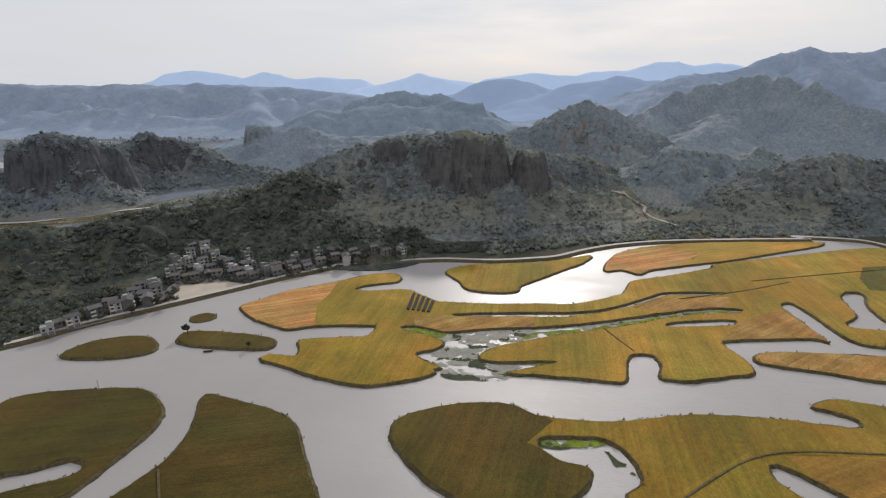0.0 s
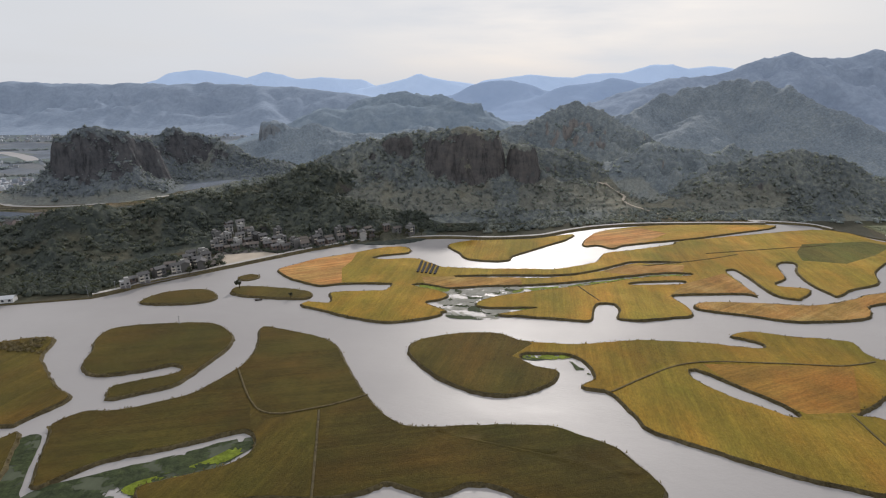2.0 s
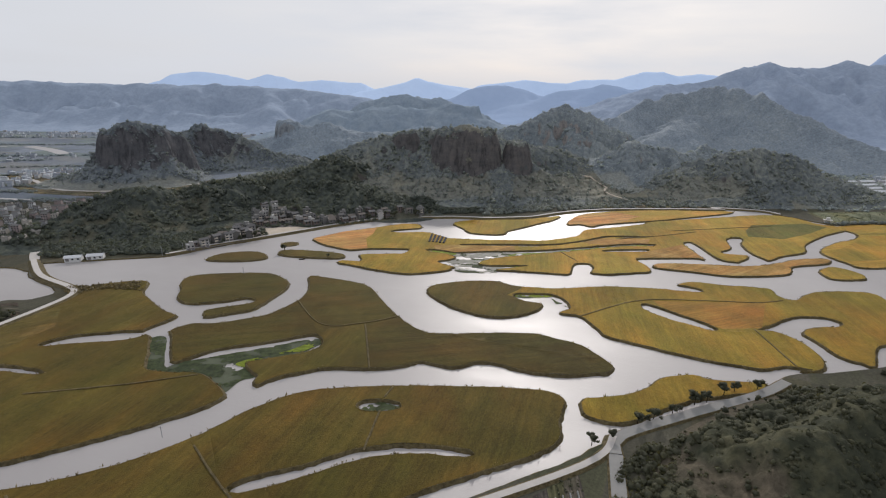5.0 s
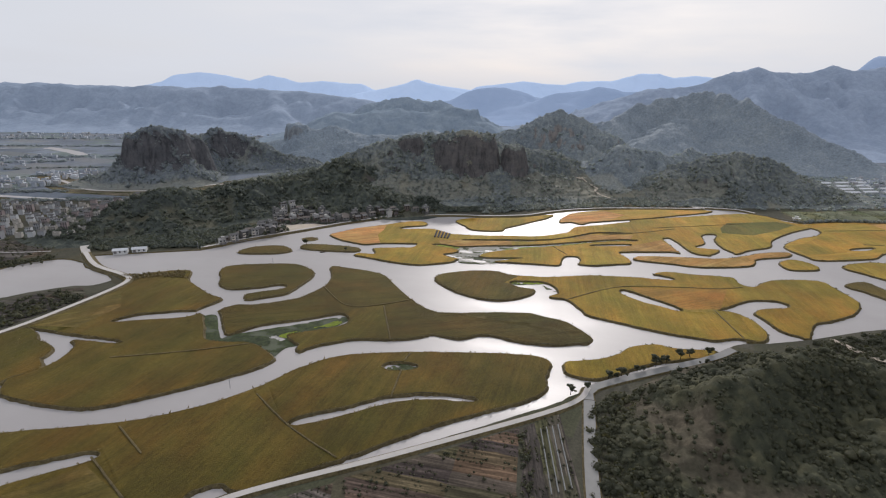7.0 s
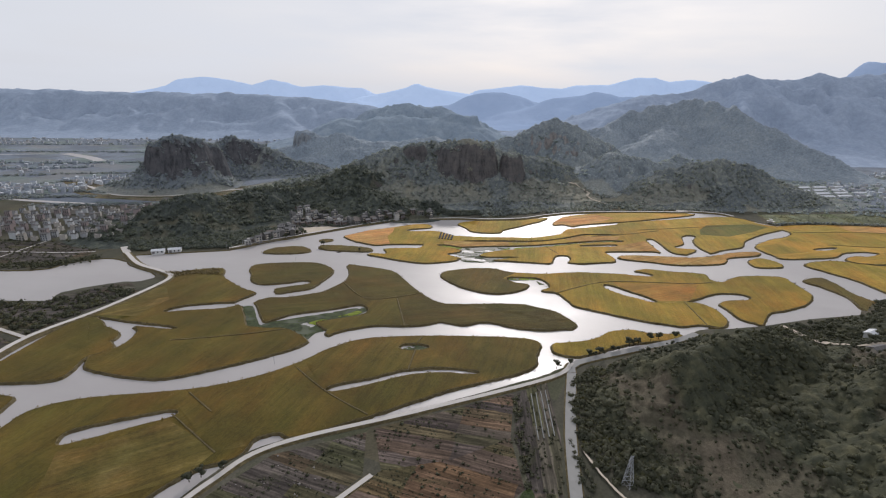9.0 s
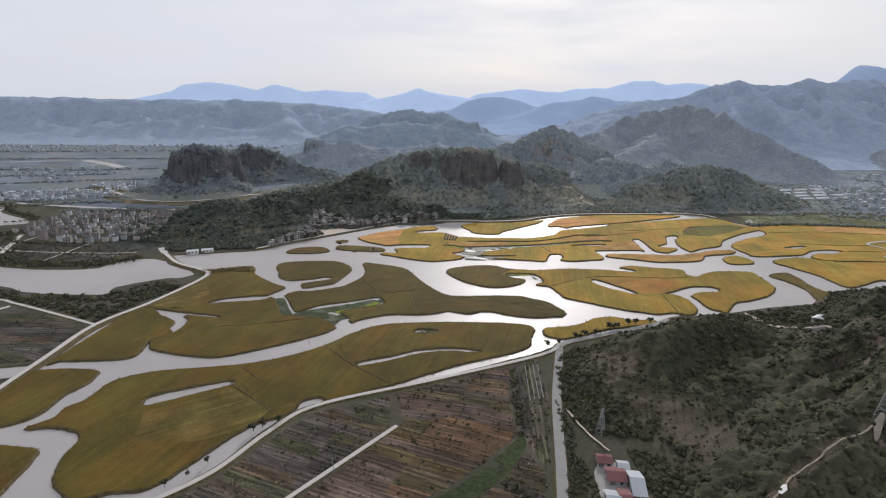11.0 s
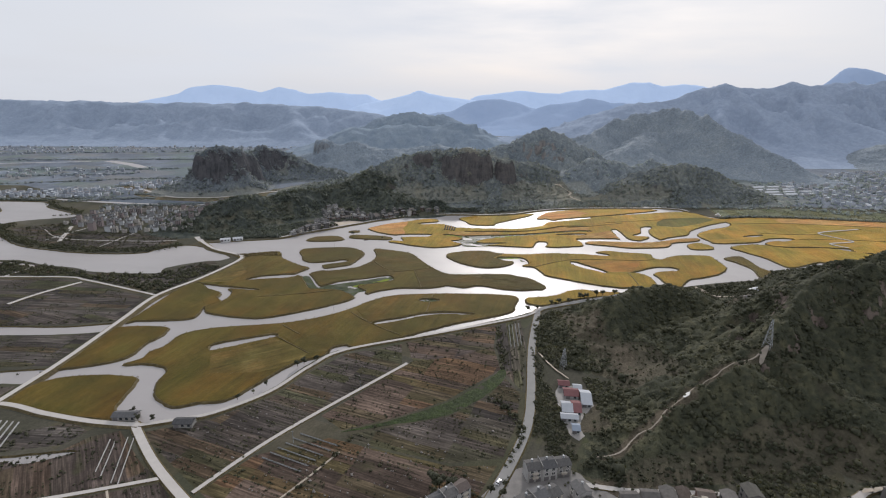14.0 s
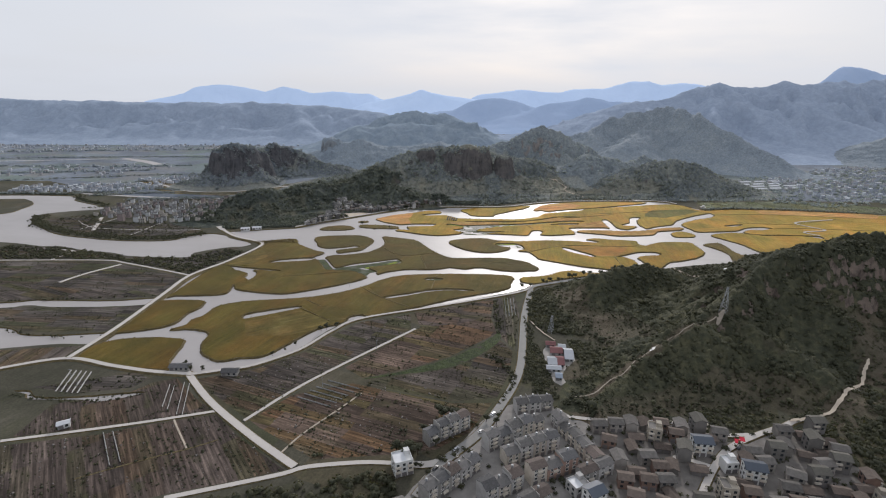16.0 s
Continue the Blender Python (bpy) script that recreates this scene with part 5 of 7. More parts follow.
def shared(name, mat, fn):
    bm = bmesh.new()
    fn(bm)
    me = bpy.data.meshes.new(name)
    bm.to_mesh(me)
    bm.free()
    me.materials.append(mat)
    return me


ME_window = shared("window", M_glass, lambda bm: box(bm, -0.75, 0.75, -0.06, 0.06, -0.75, 0.75))
M_frame = plain_mat("white_window_frame", (0.58, 0.57, 0.55), 0.1, 0.6)


def frame_bars(bm):
    for x0, x1, z0, z1 in ((-0.95, -0.77, -0.95, 0.95), (0.77, 0.95, -0.95, 0.95), (-0.77, 0.77, 0.77, 0.95), (-0.77, 0.77, -0.95, -0.77), (-0.06, 0.06, -0.77, 0.77)):
        box(bm, x0, x1, -0.1, 0.1, z0, z1)


ME_frame = shared("frame", M_frame, frame_bars)
ME_door = shared("door", M_door, lambda bm: box(bm, -1.3, 1.3, -0.06, 0.06, 0, 2.5))
ME_sill = shared("balcony", WALLS[0], lambda bm: box(bm, -1.5, 1.5, -1.1, 0.0, -0.1, 0.9))
ME_tank = shared("water_tank", M_steel, lambda bm: bmesh.ops.create_cone(bm, cap_ends=True, segments=10, radius1=0.6, radius2=0.6, depth=1.4))


def gable(bm, w, d, z, rise, over=0.6, thick=0.25):
    """Two tiled slopes with real thickness over a w by d plan, ridge along x."""
    for s in (-1, 1):
        e, x = s * (d / 2 + over), w / 2 + over
        lo = z - over * rise / (d / 2)
        v = [bm.verts.new(p) for p in ((-x, e, lo), (x, e, lo), (x, 0, z + rise), (-x, 0, z + rise), (-x, e, lo + thick), (x, e, lo + thick), (x, 0, z + rise + thick), (-x, 0, z + rise + thick))]
        for f in ((0, 1, 2, 3), (4, 5, 6, 7), (0, 1, 5, 4), (1, 2, 6, 5), (3, 0, 4, 7)):
            bm.faces.new([v[i] for i in f])
    bmesh.ops.recalc_face_normals(bm, faces=bm.faces)


def house(label, w, d, storeys, roof, wall, cover, windows=True, bay=3.2, group="", category="house", doors=2, sh=2.85):
    """A house on its base at the origin, front towards -y. roof: gable, flat or hip."""
    ob = thing("house", label, category, group=group)
    h = storeys * sh + 0.3
    bm = bmesh.new()
    box(bm, -w / 2, w / 2, -d / 2, d / 2, -1.5, h)
    if roof == "gable":
        rise = d * 0.2
        for s in (-1, 1):
            v = [bm.verts.new(p) for p in ((s * w / 2, -d / 2, h), (s * w / 2, d / 2, h), (s * w / 2, 0, h + rise))]
            bm.faces.new(v)
    else:
        for x0, x1, y0, y1 in ((-w / 2, w / 2, -d / 2, -d / 2 + 0.25), (-w / 2, w / 2, d / 2 - 0.25, d / 2), (-w / 2, -w / 2 + 0.25, -d / 2, d / 2), (w / 2 - 0.25, w / 2, -d / 2, d / 2)):
            box(bm, x0, x1, y0, y1, h + 0.004, h + 0.8)
        box(bm, w / 2 - 3.4, w / 2 - 0.5, d / 2 - 3.6, d / 2 - 0.5, h + 0.01, h + 2.5)
    part("wall", bm, wall, ob)
    bm = bmesh.new()
    if roof == "gable":
        gable(bm, w, d, h, rise)
    else:
        box(bm, -w / 2 + 0.27, w / 2 - 3.5, -d / 2 + 0.27, d / 2 - 0.27, h + 0.02, h + 0.14)
    part("roof", bm, cover, ob)
    if windows:
        nb = max(2, int(w / bay))
        for s, k, i in itertools.product((-1, 1), range(storeys), range(nb)):
            x = -w / 2 + (i + 0.5) * w / nb
            if s == -1 and k == 0 and i % max(1, nb // doors) == 0:
                o = new("door", ME_door)
                o.location = (x, s * (d / 2 + 0.02), 0.1)
            else:
                o = new("window", ME_window)
                o.location = (x, s * (d / 2 + 0.02), k * sh + sh * 0.62)
            o.parent = ob
        if d > 7:
            for s, k, i in itertools.product((-1, 1), range(storeys), (-1, 1)):
                o = new("window", ME_window)
                o.matrix_basis = pose(s * (w / 2 + 0.02), i * d * 0.22, k * sh + sh * 0.62, 0, 0, 90)
                o.parent = ob
        if storeys >= 3:
            for k in range(1, storeys):
                for i in range(0, nb, 2):
                    o = new("balcony", ME_sill)
                    o.location = (-w / 2 + (i + 0.5) * w / nb, -d / 2, k * sh + 0.35)
                    o.parent = ob
    return ob


def stand(ob, x, y, turn=0.0, sink=0.0):
    ob.matrix_basis = pose(x, y, ground_height(x, y) - sink, 0, 0, turn)
    return ob


def block(a, b, depth, storeys, walls, covers, label):
    """A terrace of town houses between two ends of its ridge, each with its own roof and front."""
    dx, dy = b[0] - a[0], b[1] - a[1]
    length, d0 = math.hypot(dx, dy) + 1.0, depth * 0.7
    r = np.random.RandomState(int(abs(a[0] * 7 + a[1] * 3)))
    ob = thing("row_house", label, "row house", group="village blocks")
    n = max(2, round(length / 8.5))
    w = length / n
    for i in range(n):
        x0, s, d = -length / 2 + i * w, storeys - int(r.uniform() < 0.22), d0 * r.uniform(0.9, 1.06)
        h = s * 2.55 + 0.2 + r.uniform(-0.2, 0.2)
        wall, cover = walls[r.randint(len(walls))], covers[r.randint(len(covers))]
        rise, x1 = d * 0.2, x0 + w - 0.03
        bm = bmesh.new()
        box(bm, x0, x1, -d / 2, d / 2, -1.5, h)
        for x in (x0, x1):
            bm.faces.new([bm.verts.new(p) for p in ((x, -d / 2, h), (x, d / 2, h), (x, 0, h + rise))])
        part("wall", bm, wall, ob)
        bm = bmesh.new()
        gable(bm, w - (0.9 if 0 < i < n - 1 else 0.6), d, h, rise, 0.42, 0.2)
        bmesh.ops.translate(bm, verts=bm.verts, vec=((x0 + x1) / 2, 0, 0))
        part("roof", bm, cover, ob)
        if i:
            bm = bmesh.new()
            box(bm, x0 - 0.15, x0 + 0.12, -d / 2 + 0.3, d / 2 - 0.3, h + rise * 0.2, h + rise + 0.35)
            part("party_wall", bm, WALLS[4], ob)
        if r.uniform() < 0.7:
            o = new("water_tank", ME_tank)
            o.matrix_basis = pose(x0 + w * r.uniform(0.3, 0.7), d * 0.16, h + rise * 0.68 + 0.9)
            o.parent = ob
        for side, k, q in itertools.product((-1, 1), range(s), (0.27, 0.73)):
            low = side == -1 and k == 0
            o = new("door" if low else "window", ME_door if low else ME_window)
            o.location = (x0 + w * q, side * (d / 2 + 0.02), 0.1 if low else k * 2.55 + 1.65)
            o.parent = ob
            if not low:
                f = new("frame", ME_frame)
                f.parent = o
        for k in range(1, s):
            if r.uniform() < 0.6:
                o = new("balcony", ME_sill)
                o.location = (x0 + w * 0.5, -d / 2, k * 2.55 + 0.3)
                o.parent = ob
    return stand(ob, (a[0] + b[0]) / 2, (a[1] + b[1]) / 2, math.degrees(math.atan2(dy, dx)))


GREYS, CREAMS, TILES, SLATES = [WALLS[1], WALLS[4], WALLS[1]], [WALLS[0], WALLS[0], WALLS[1]], [ROOFS[0], ROOFS[0], ROOFS[5], ROOFS[1]], [ROOFS[1], ROOFS[1], ROOFS[0], ROOFS[5]]
block((-47, -231), (-23, -215), 10, 4, GREYS, SLATES, "grey four-storey row house with slate roof")
block((-13, -236), (22, -217), 11, 4, CREAMS, SLATES, "cream four-storey row house with slate roof")
block((-4, -247), (27, -235), 11, 4, CREAMS, TILES, "cream four-storey row house with grey tile roof")
block((7, -261), (33, -251), 11, 4, [WALLS[2], WALLS[0]], TILES, "brick four-storey row house with grey tile roof")
block((33, -213), (47, -252), 10, 3, CREAMS, TILES, "long three-storey row house with grey tile roof")
block((10, -201), (33, -197), 11, 3, GREYS, SLATES, "grey three-storey row house at the hill foot")
block((-48, -275), (-20, -250), 11, 4, GREYS, SLATES, "grey four-storey row house beside the asphalt road")
block((-19, -274), (1, -263), 12, 4, CREAMS, TILES, "cream four-storey row house with grey tile roof")
block((0, -281), (14, -273), 11, 3, GREYS, TILES, "grey three-storey row house with tile roof")
block((34, -262), (52, -254), 10, 3, GREYS, TILES, "grey three-storey row house with tile roof")
stand(house("white four-storey villa with flat roof", 10, 9, 3, "flat", WALLS[3], ROOFS[3], group="village houses"), -60, -252, 18)
stand(house("small house with white sheet roof", 9, 8, 2, "flat", WALLS[1], ROOFS[3], group="village houses"), 31, -268, 25)
stand(house("pale blue-tiled village house", 9, 8, 3, "gable", WALLS[3], ROOFS[4], group="village houses"), 37, -276, 25)
stand(house("tall white house with blue roof", 10, 8, 3, "gable", WALLS[3], ROOFS[4], group="village houses"), 110, -240, -8)
stand(house("white house with blue roof", 10, 8, 3, "gable", WALLS[3], ROOFS[4], group="village houses"), 127, -261, -15)

OLD_WALLS = [plain_mat("stained_render", (0.27, 0.25, 0.23), 0.35, 0.25), plain_mat("old_brick", (0.20, 0.135, 0.11), 0.35, 0.3), plain_mat("weathered_concrete", (0.17, 0.16, 0.15), 0.35, 0.25), plain_mat("dull_cream", (0.30, 0.27, 0.225), 0.3, 0.25)]
OLD_ROOFS = [plain_mat("weathered_tile", (0.115, 0.107, 0.10), 0.45, 0.6), plain_mat("mossy_tile", (0.09, 0.085, 0.074), 0.45, 0.6), plain_mat("umber_tile", (0.105, 0.084, 0.072), 0.45, 0.6), plain_mat("dull_red_tile", (0.14, 0.078, 0.064), 0.35, 0.6)]
PROTO = [
    house("two-storey grey-tiled village house", 8.0, 6.6, 2, "gable", OLD_WALLS[0], OLD_ROOFS[0], group="village houses"),
    house("two-storey brick village house with brown tiles", 7.5, 6.2, 2, "gable", OLD_WALLS[1], OLD_ROOFS[2], group="village houses"),
    house("low old house with brown tile roof", 8.5, 5.6, 1, "gable", OLD_WALLS[2], OLD_ROOFS[2], group="village houses"),
    house("three-storey cream house with flat roof", 7.8, 7.4, 3, "flat", OLD_WALLS[3], OLD_WALLS[2], group="village houses"),
    house("three-storey concrete house with tile roof", 8, 7, 3, "gable", OLD_WALLS[2], OLD_ROOFS[1], group="village houses"),
    house("two-storey cream house with red tiles", 8, 6.6, 2, "gable", OLD_WALLS[3], OLD_ROOFS[3], group="village houses"),
    house("white-rendered house with flat pale roof", 7, 6.6, 2, "flat", WALLS[3], ROOFS[3], group="village houses"),
]
used_spots = [(-60, -252), (31, -268), (37, -276), (110, -240), (127, -261)]
proto_free = list(range(len(PROTO)))
rs = np.random.RandomState(11)


def settle(points, turn, spread, gap, weights, scale=(0.85, 1.15), avoid=()):
    """Houses at the given spots, kept apart from each other."""
    for x, y in points:
        x, y = x + rs.normal(0, spread), y + rs.normal(0, spread)
        if any(math.hypot(x - a, y - b) < gap for a, b in used_spots) or any(inside(np.array([(x, y)]), c)[0] for c in avoid):
            continue
        used_spots.append((x, y))
        k = rs.choice(len(PROTO), p=np.array(weights) / sum(weights))
        a = turn + rs.choice((0, 0, 90, 180)) + rs.normal(0, 8)
        if k in proto_free:
            proto_free.remove(k)
            stand(PROTO[k], x, y, a)
        else:
            o = copy_thing(PROTO[k], pose(x, y, ground_height(x, y), 0, 0, a))


# the near village, east of the row houses
lane = [[(x - 4, y + 3), (x + 4, y - 3)] for x, y in R_VILL]
grid = [(x, y) for y in range(-292, -217, 9) for x in range(58, 192, 10) if not (y > -228 and 118 < x < 150)]
near_lane = curve_round(R_VILL, 4, 0, False)
grid = [p for p in grid if min(math.hypot(p[0] - q[0], p[1] - q[1]) for q in near_lane) > 7]
settle(grid, -12, 1.5, 8.0, (6, 4, 5, 1, 3, 1, 1.2))
settle([(-75, -290), (-64, -280), (-20, -292), (10, -294), (24, -290), (40, -290), (-40, -296)], 20, 2.0, 12, (4, 3, 1, 2, 3, 1, 2))
PLAZA_IN = [(-184, 312), (-189, 334), (-160, 341), (-145, 336), (-154, 327)]
for k in list(proto_free):
    stand(PROTO[k], 70 + 12 * k, -300)
# the lakeside village below the wooded hill
SHORE_WALLS = [plain_mat("shore_white", (0.37, 0.36, 0.345), 0.25, 0.3), plain_mat("shore_grey", (0.20, 0.196, 0.19), 0.35, 0.3), plain_mat("shore_brick", (0.16, 0.125, 0.108), 0.35, 0.3), plain_mat("shore_dark", (0.115, 0.11, 0.105), 0.35, 0.3)]
SHORE_ROOFS = [plain_mat("shore_slate", (0.115, 0.112, 0.112), 0.4, 0.6), plain_mat("shore_old_tile", (0.13, 0.112, 0.10), 0.4, 0.6), plain_mat("shore_pale_sheet", (0.52, 0.52, 0.52), 0.12, 0.4), plain_mat("shore_concrete", (0.30, 0.29, 0.28), 0.3, 0.4)]
PROTO = [house(lab, w, d, n, roof, SHORE_WALLS[a], SHORE_ROOFS[c], bay=2.6, group="lakeside houses", sh=2.5) for lab, w, d, n, roof, a, c in (
    ("white three-storey lakeside house with slate roof", 7.0, 5.5, 3, "gable", 0, 0), ("grey two-storey lakeside house with old tiles", 7.5, 5.5, 2, "gable", 1, 1),
    ("brick two-storey lakeside house with slate roof", 6.5, 5.5, 2, "gable", 2, 0), ("low dark lakeside house with old tiles", 8.5, 5.0, 1, "gable", 3, 1),
    ("grey three-storey lakeside house with flat roof", 6.5, 6.5, 3, "flat", 1, 3), ("white two-storey lakeside house with pale sheet roof", 6.5, 5.5, 2, "flat", 0, 2),
    ("dark concrete three-storey lakeside house", 7.0, 6.0, 3, "gable", 3, 0))]
proto_free = list(range(len(PROTO)))
SHORE_SPOTS = [(-231, 262), (-226, 270), (-219, 283), (-212, 290), (-205, 297), (-198, 301), (-193, 308), (-198, 318), (-206, 330), (-200, 345), (-194, 352), (-186, 350), (-206, 362), (-198, 370), (-190, 362), (-180, 358),
        (-172, 352), (-206, 385), (-198, 392), (-186, 385), (-176, 375), (-166, 365), (-160, 355), (-150, 348), (-142, 350), (-134, 356), (-128, 362), (-150, 365), (-140, 370), (-118, 366), (-108, 374), (-96, 380),
        (-88, 386), (-70, 386), (-58, 394), (-46, 392), (-30, 392), (-120, 380), (-212, 400), (-222, 300), (-180, 400), (-160, 390), (-214, 372), (-192, 376), (-184, 368), (-154, 356), (-126, 354), (-112, 360), (-140, 342), (-104, 366), (-210, 312), (-216, 322), (-224, 288), (-78, 378), (-64, 382)]
settle(SHORE_SPOTS + [(x - 5, y + 7) for x, y in SHORE_SPOTS[:34]], 38, 1.2, 6.6, (3, 3, 2.5, 2.5, 2, 1.4, 2), avoid=[PLAZA_IN])
for x, y in ((-318, 233), (-303, 238)):
    stand(house("low white lakeside shed with sheet roof", 12, 6, 1, "gable", WALLS[3], ROOFS[3], group="sheds", category="shed", doors=1), x, y, 15)
for k in list(proto_free):
    stand(PROTO[k], -150 + 9 * k, 378 + 3 * k, 38)

# the white workshops at the hill foot
SHOP_WALL = plain_mat("workshop_wall", (0.36, 0.36, 0.355), 0.15, 0.4)
SHOP_ROOFS = [plain_mat("workshop_red_sheet", (0.17, 0.082, 0.082), 0.2, 0.4), plain_mat("workshop_pale_sheet", (0.40, 0.415, 0.44), 0.12, 0.3), plain_mat("workshop_blue_sheet", (0.26, 0.30, 0.36), 0.12, 0.3)]
for x, y, w, d, c in ((52, -116, 7, 6, 0), (60, -121, 5, 6, 1), (54, -127, 9, 9, 0), (62, -133, 6, 16, 1), (47, -143, 6, 11, 1), (53, -143, 5, 12, 0), (46, -153, 10, 5, 1), (47, -164, 4, 6, 2)):
    stand(house(("low workshop with red sheet roof", "low workshop with pale sheet roof", "small workshop with blue sheet roof")[c], w, d, 1, "gable", SHOP_WALL, SHOP_ROOFS[c], group="workshops", category="workshop", doors=1, sh=2.4), x, y, -8)
# pump houses and sheds at the causeway junction
for x, y, w, d in ((-229, -148, 14, 6), (-190, -155, 11, 6)):
    stand(house("dark low shed beside the dike road", w, d, 1, "gable", WALLS[4], ROOFS[1], group="sheds", category="shed", doors=1), x, y, 0)
stand(house("white farm shed beside the track", 6, 4, 1, "gable", WALLS[3], ROOFS[3], category="shed", doors=1), -268, -213, 30)
stand(house("small shed in the fold of the hill", 12, 7, 1, "gable", WALLS[0], ROOFS[0], category="shed", doors=1), 258, 6, 15)
stand(house("small white shed by the water", 10, 6, 1, "gable", WALLS[3], ROOFS[3], category="shed", doors=1), 285, 40, 30)

# the town on the river bend: apartment blocks with balconies
FLATS = []
TOWN = [plain_mat("dull_pink_tile", (0.27, 0.225, 0.22), 0.2, 0.3), plain_mat("grey_tile_wall", (0.29, 0.295, 0.305), 0.2, 0.3), plain_mat("dull_white_tile", (0.45, 0.46, 0.475), 0.15, 0.3), plain_mat("dull_sand_render", (0.34, 0.32, 0.29), 0.2, 0.3)]
for wall, cover, n, lab in ((TOWN[0], ROOFS[0], 5, "pink five-storey apartment block"), (TOWN[1], ROOFS[0], 4, "grey four-storey apartment block"), (TOWN[2], ROOFS[0], 4, "white four-storey apartment block"), (TOWN[3], ROOFS[0], 3, "cream three-storey town house by the river")):
    ob = house(lab, 11, 8, n, "flat" if n < 4 else "gable", wall, cover, windows=False, group="town blocks", category="apartment block")
    for k, i in itertools.product(range(n), range(3)):
        o = new("window", ME_window)
        o.matrix_basis = pose(-4 + i * 4, -4.03, k * 2.85 + 1.8) @ Matrix.Diagonal((1.4, 1, 1, 1))
        o.parent = ob
    FLATS.append(ob)
free = {id(o): True for o in FLATS}


def town(spots, kinds, turn, gap):
    for x, y in spots:
        if any(math.hypot(x - a, y - b) < gap for a, b in used_spots):
            continue
        used_spots.append((x, y))
        o = kinds[rs.randint(len(kinds))]
        m = pose(x, y, ground_height(x, y), 0, 0, turn + rs.choice((0, 180)) + rs.normal(0, 4)) @ Matrix.Scale(rs.uniform(0.68, 0.82), 4)
        if free.pop(id(o), False):
            o.matrix_basis = m
        else:
            copy_thing(o, m)


def scatter(poly, n):
    q = np.array(poly)
    P = rs.uniform(q.min(0), q.max(0), (n * 4, 2))
    return [tuple(p) for p in P[inside(P, poly)][:n]]


town([(x + rs.normal(0, 1.5), y + rs.normal(0, 1.5)) for y in range(276, 430, 14) for x in range(-588, -370, 14) if x < -372 - (430 - y) * 0.1 and y > 268 + max(0, -500 - x) * 0.5], FLATS[1:] + FLATS[1:] + FLATS[:1], 4, 10.5)


# walls and roofs of the far villages, bluish haze included in each colour
FARM_WALLS = [plain_mat("haze_tinted_white_wall", (0.46, 0.485, 0.52), 0.15, 0.3), plain_mat("haze_tinted_grey_wall", (0.30, 0.325, 0.36), 0.2, 0.3), plain_mat("haze_tinted_buff_wall", (0.34, 0.34, 0.345), 0.2, 0.3),
              plain_mat("haze_tinted_pale_roof", (0.50, 0.525, 0.56), 0.15, 0.3), plain_mat("haze_tinted_slate_roof", (0.20, 0.222, 0.255), 0.3, 0.4), plain_mat("haze_tinted_brown_roof", (0.23, 0.22, 0.225), 0.3, 0.4)]


def far_village(name, label, spots, turn, gap):
    """Small houses too far off to count, in one mesh."""
    vs, fs, ms = [], [], []
    for x, y in spots:
        if any(math.hypot(x - a, y - b) < gap for a, b in used_spots):
            continue
        used_spots.append((x, y))
        w, d, h = rs.uniform(2, 4.2), rs.uniform(2, 3.2), rs.choice((3.0, 4.5, 6.0))
        a = radians(turn + rs.normal(0, 6))
        k, ca, sa = len(vs), math.cos(a), math.sin(a)
        flat = rs.uniform() < 0.5
        for z in (0.4, 0.9 + h):
            for sx, sy in ((-1, -1), (1, -1), (1, 1), (-1, 1)):
                vs.append((x + sx * w * ca - sy * d * sa, y + sx * w * sa + sy * d * ca, z))
        for sx in (-1, 1):
            vs.append((x + sx * w * ca, y + sx * w * sa, 0.9 + h + (0.3 if flat else d * 0.5)))
        wall, top = rs.choice((0, 1, 1, 2)), 3 if flat and rs.uniform() < 0.6 else rs.choice((4, 4, 5))
        for f, m in (((0, 1, 5, 4), wall), ((1, 2, 6, 5), wall), ((2, 3, 7, 6), wall), ((3, 0, 4, 7), wall), ((4, 5, 9, 8), top), ((6, 7, 8, 9), top), ((5, 6, 9), wall), ((7, 4, 8), wall)):
            fs.append(tuple(k + i for i in f))
            ms.append(m)
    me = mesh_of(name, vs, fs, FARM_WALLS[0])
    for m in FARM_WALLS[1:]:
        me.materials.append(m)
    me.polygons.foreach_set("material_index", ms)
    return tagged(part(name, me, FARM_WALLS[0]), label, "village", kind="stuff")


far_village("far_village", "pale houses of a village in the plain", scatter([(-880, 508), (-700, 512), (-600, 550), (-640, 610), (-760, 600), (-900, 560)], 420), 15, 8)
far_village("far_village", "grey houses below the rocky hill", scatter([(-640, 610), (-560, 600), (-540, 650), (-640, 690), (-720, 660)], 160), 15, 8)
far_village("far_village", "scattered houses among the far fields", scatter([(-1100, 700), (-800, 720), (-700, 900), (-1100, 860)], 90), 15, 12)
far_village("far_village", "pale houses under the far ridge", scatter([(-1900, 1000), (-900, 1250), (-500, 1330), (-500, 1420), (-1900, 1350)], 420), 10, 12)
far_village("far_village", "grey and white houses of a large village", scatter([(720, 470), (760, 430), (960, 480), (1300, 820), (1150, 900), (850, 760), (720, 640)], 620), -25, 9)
SHED = house("long white market-garden shed", 27, 8, 1, "gable", WALLS[3], ROOFS[3], windows=False, group="sheds", category="shed")
stand(SHED, 622, 548, 8)
for x, y in ((655, 552), (690, 558), (726, 560), (632, 574), (667, 579), (704, 584), (742, 588), (648, 602), (684, 607), (722, 612), (672, 634), (708, 640), (745, 645)):
    copy_thing(SHED, pose(x, y, 0.9, 0, 0, 8))
PLAZA = [(-186, 309), (-192, 336), (-160, 343), (-141, 337), (-152, 325)]
plaza = plan(PLAZA)
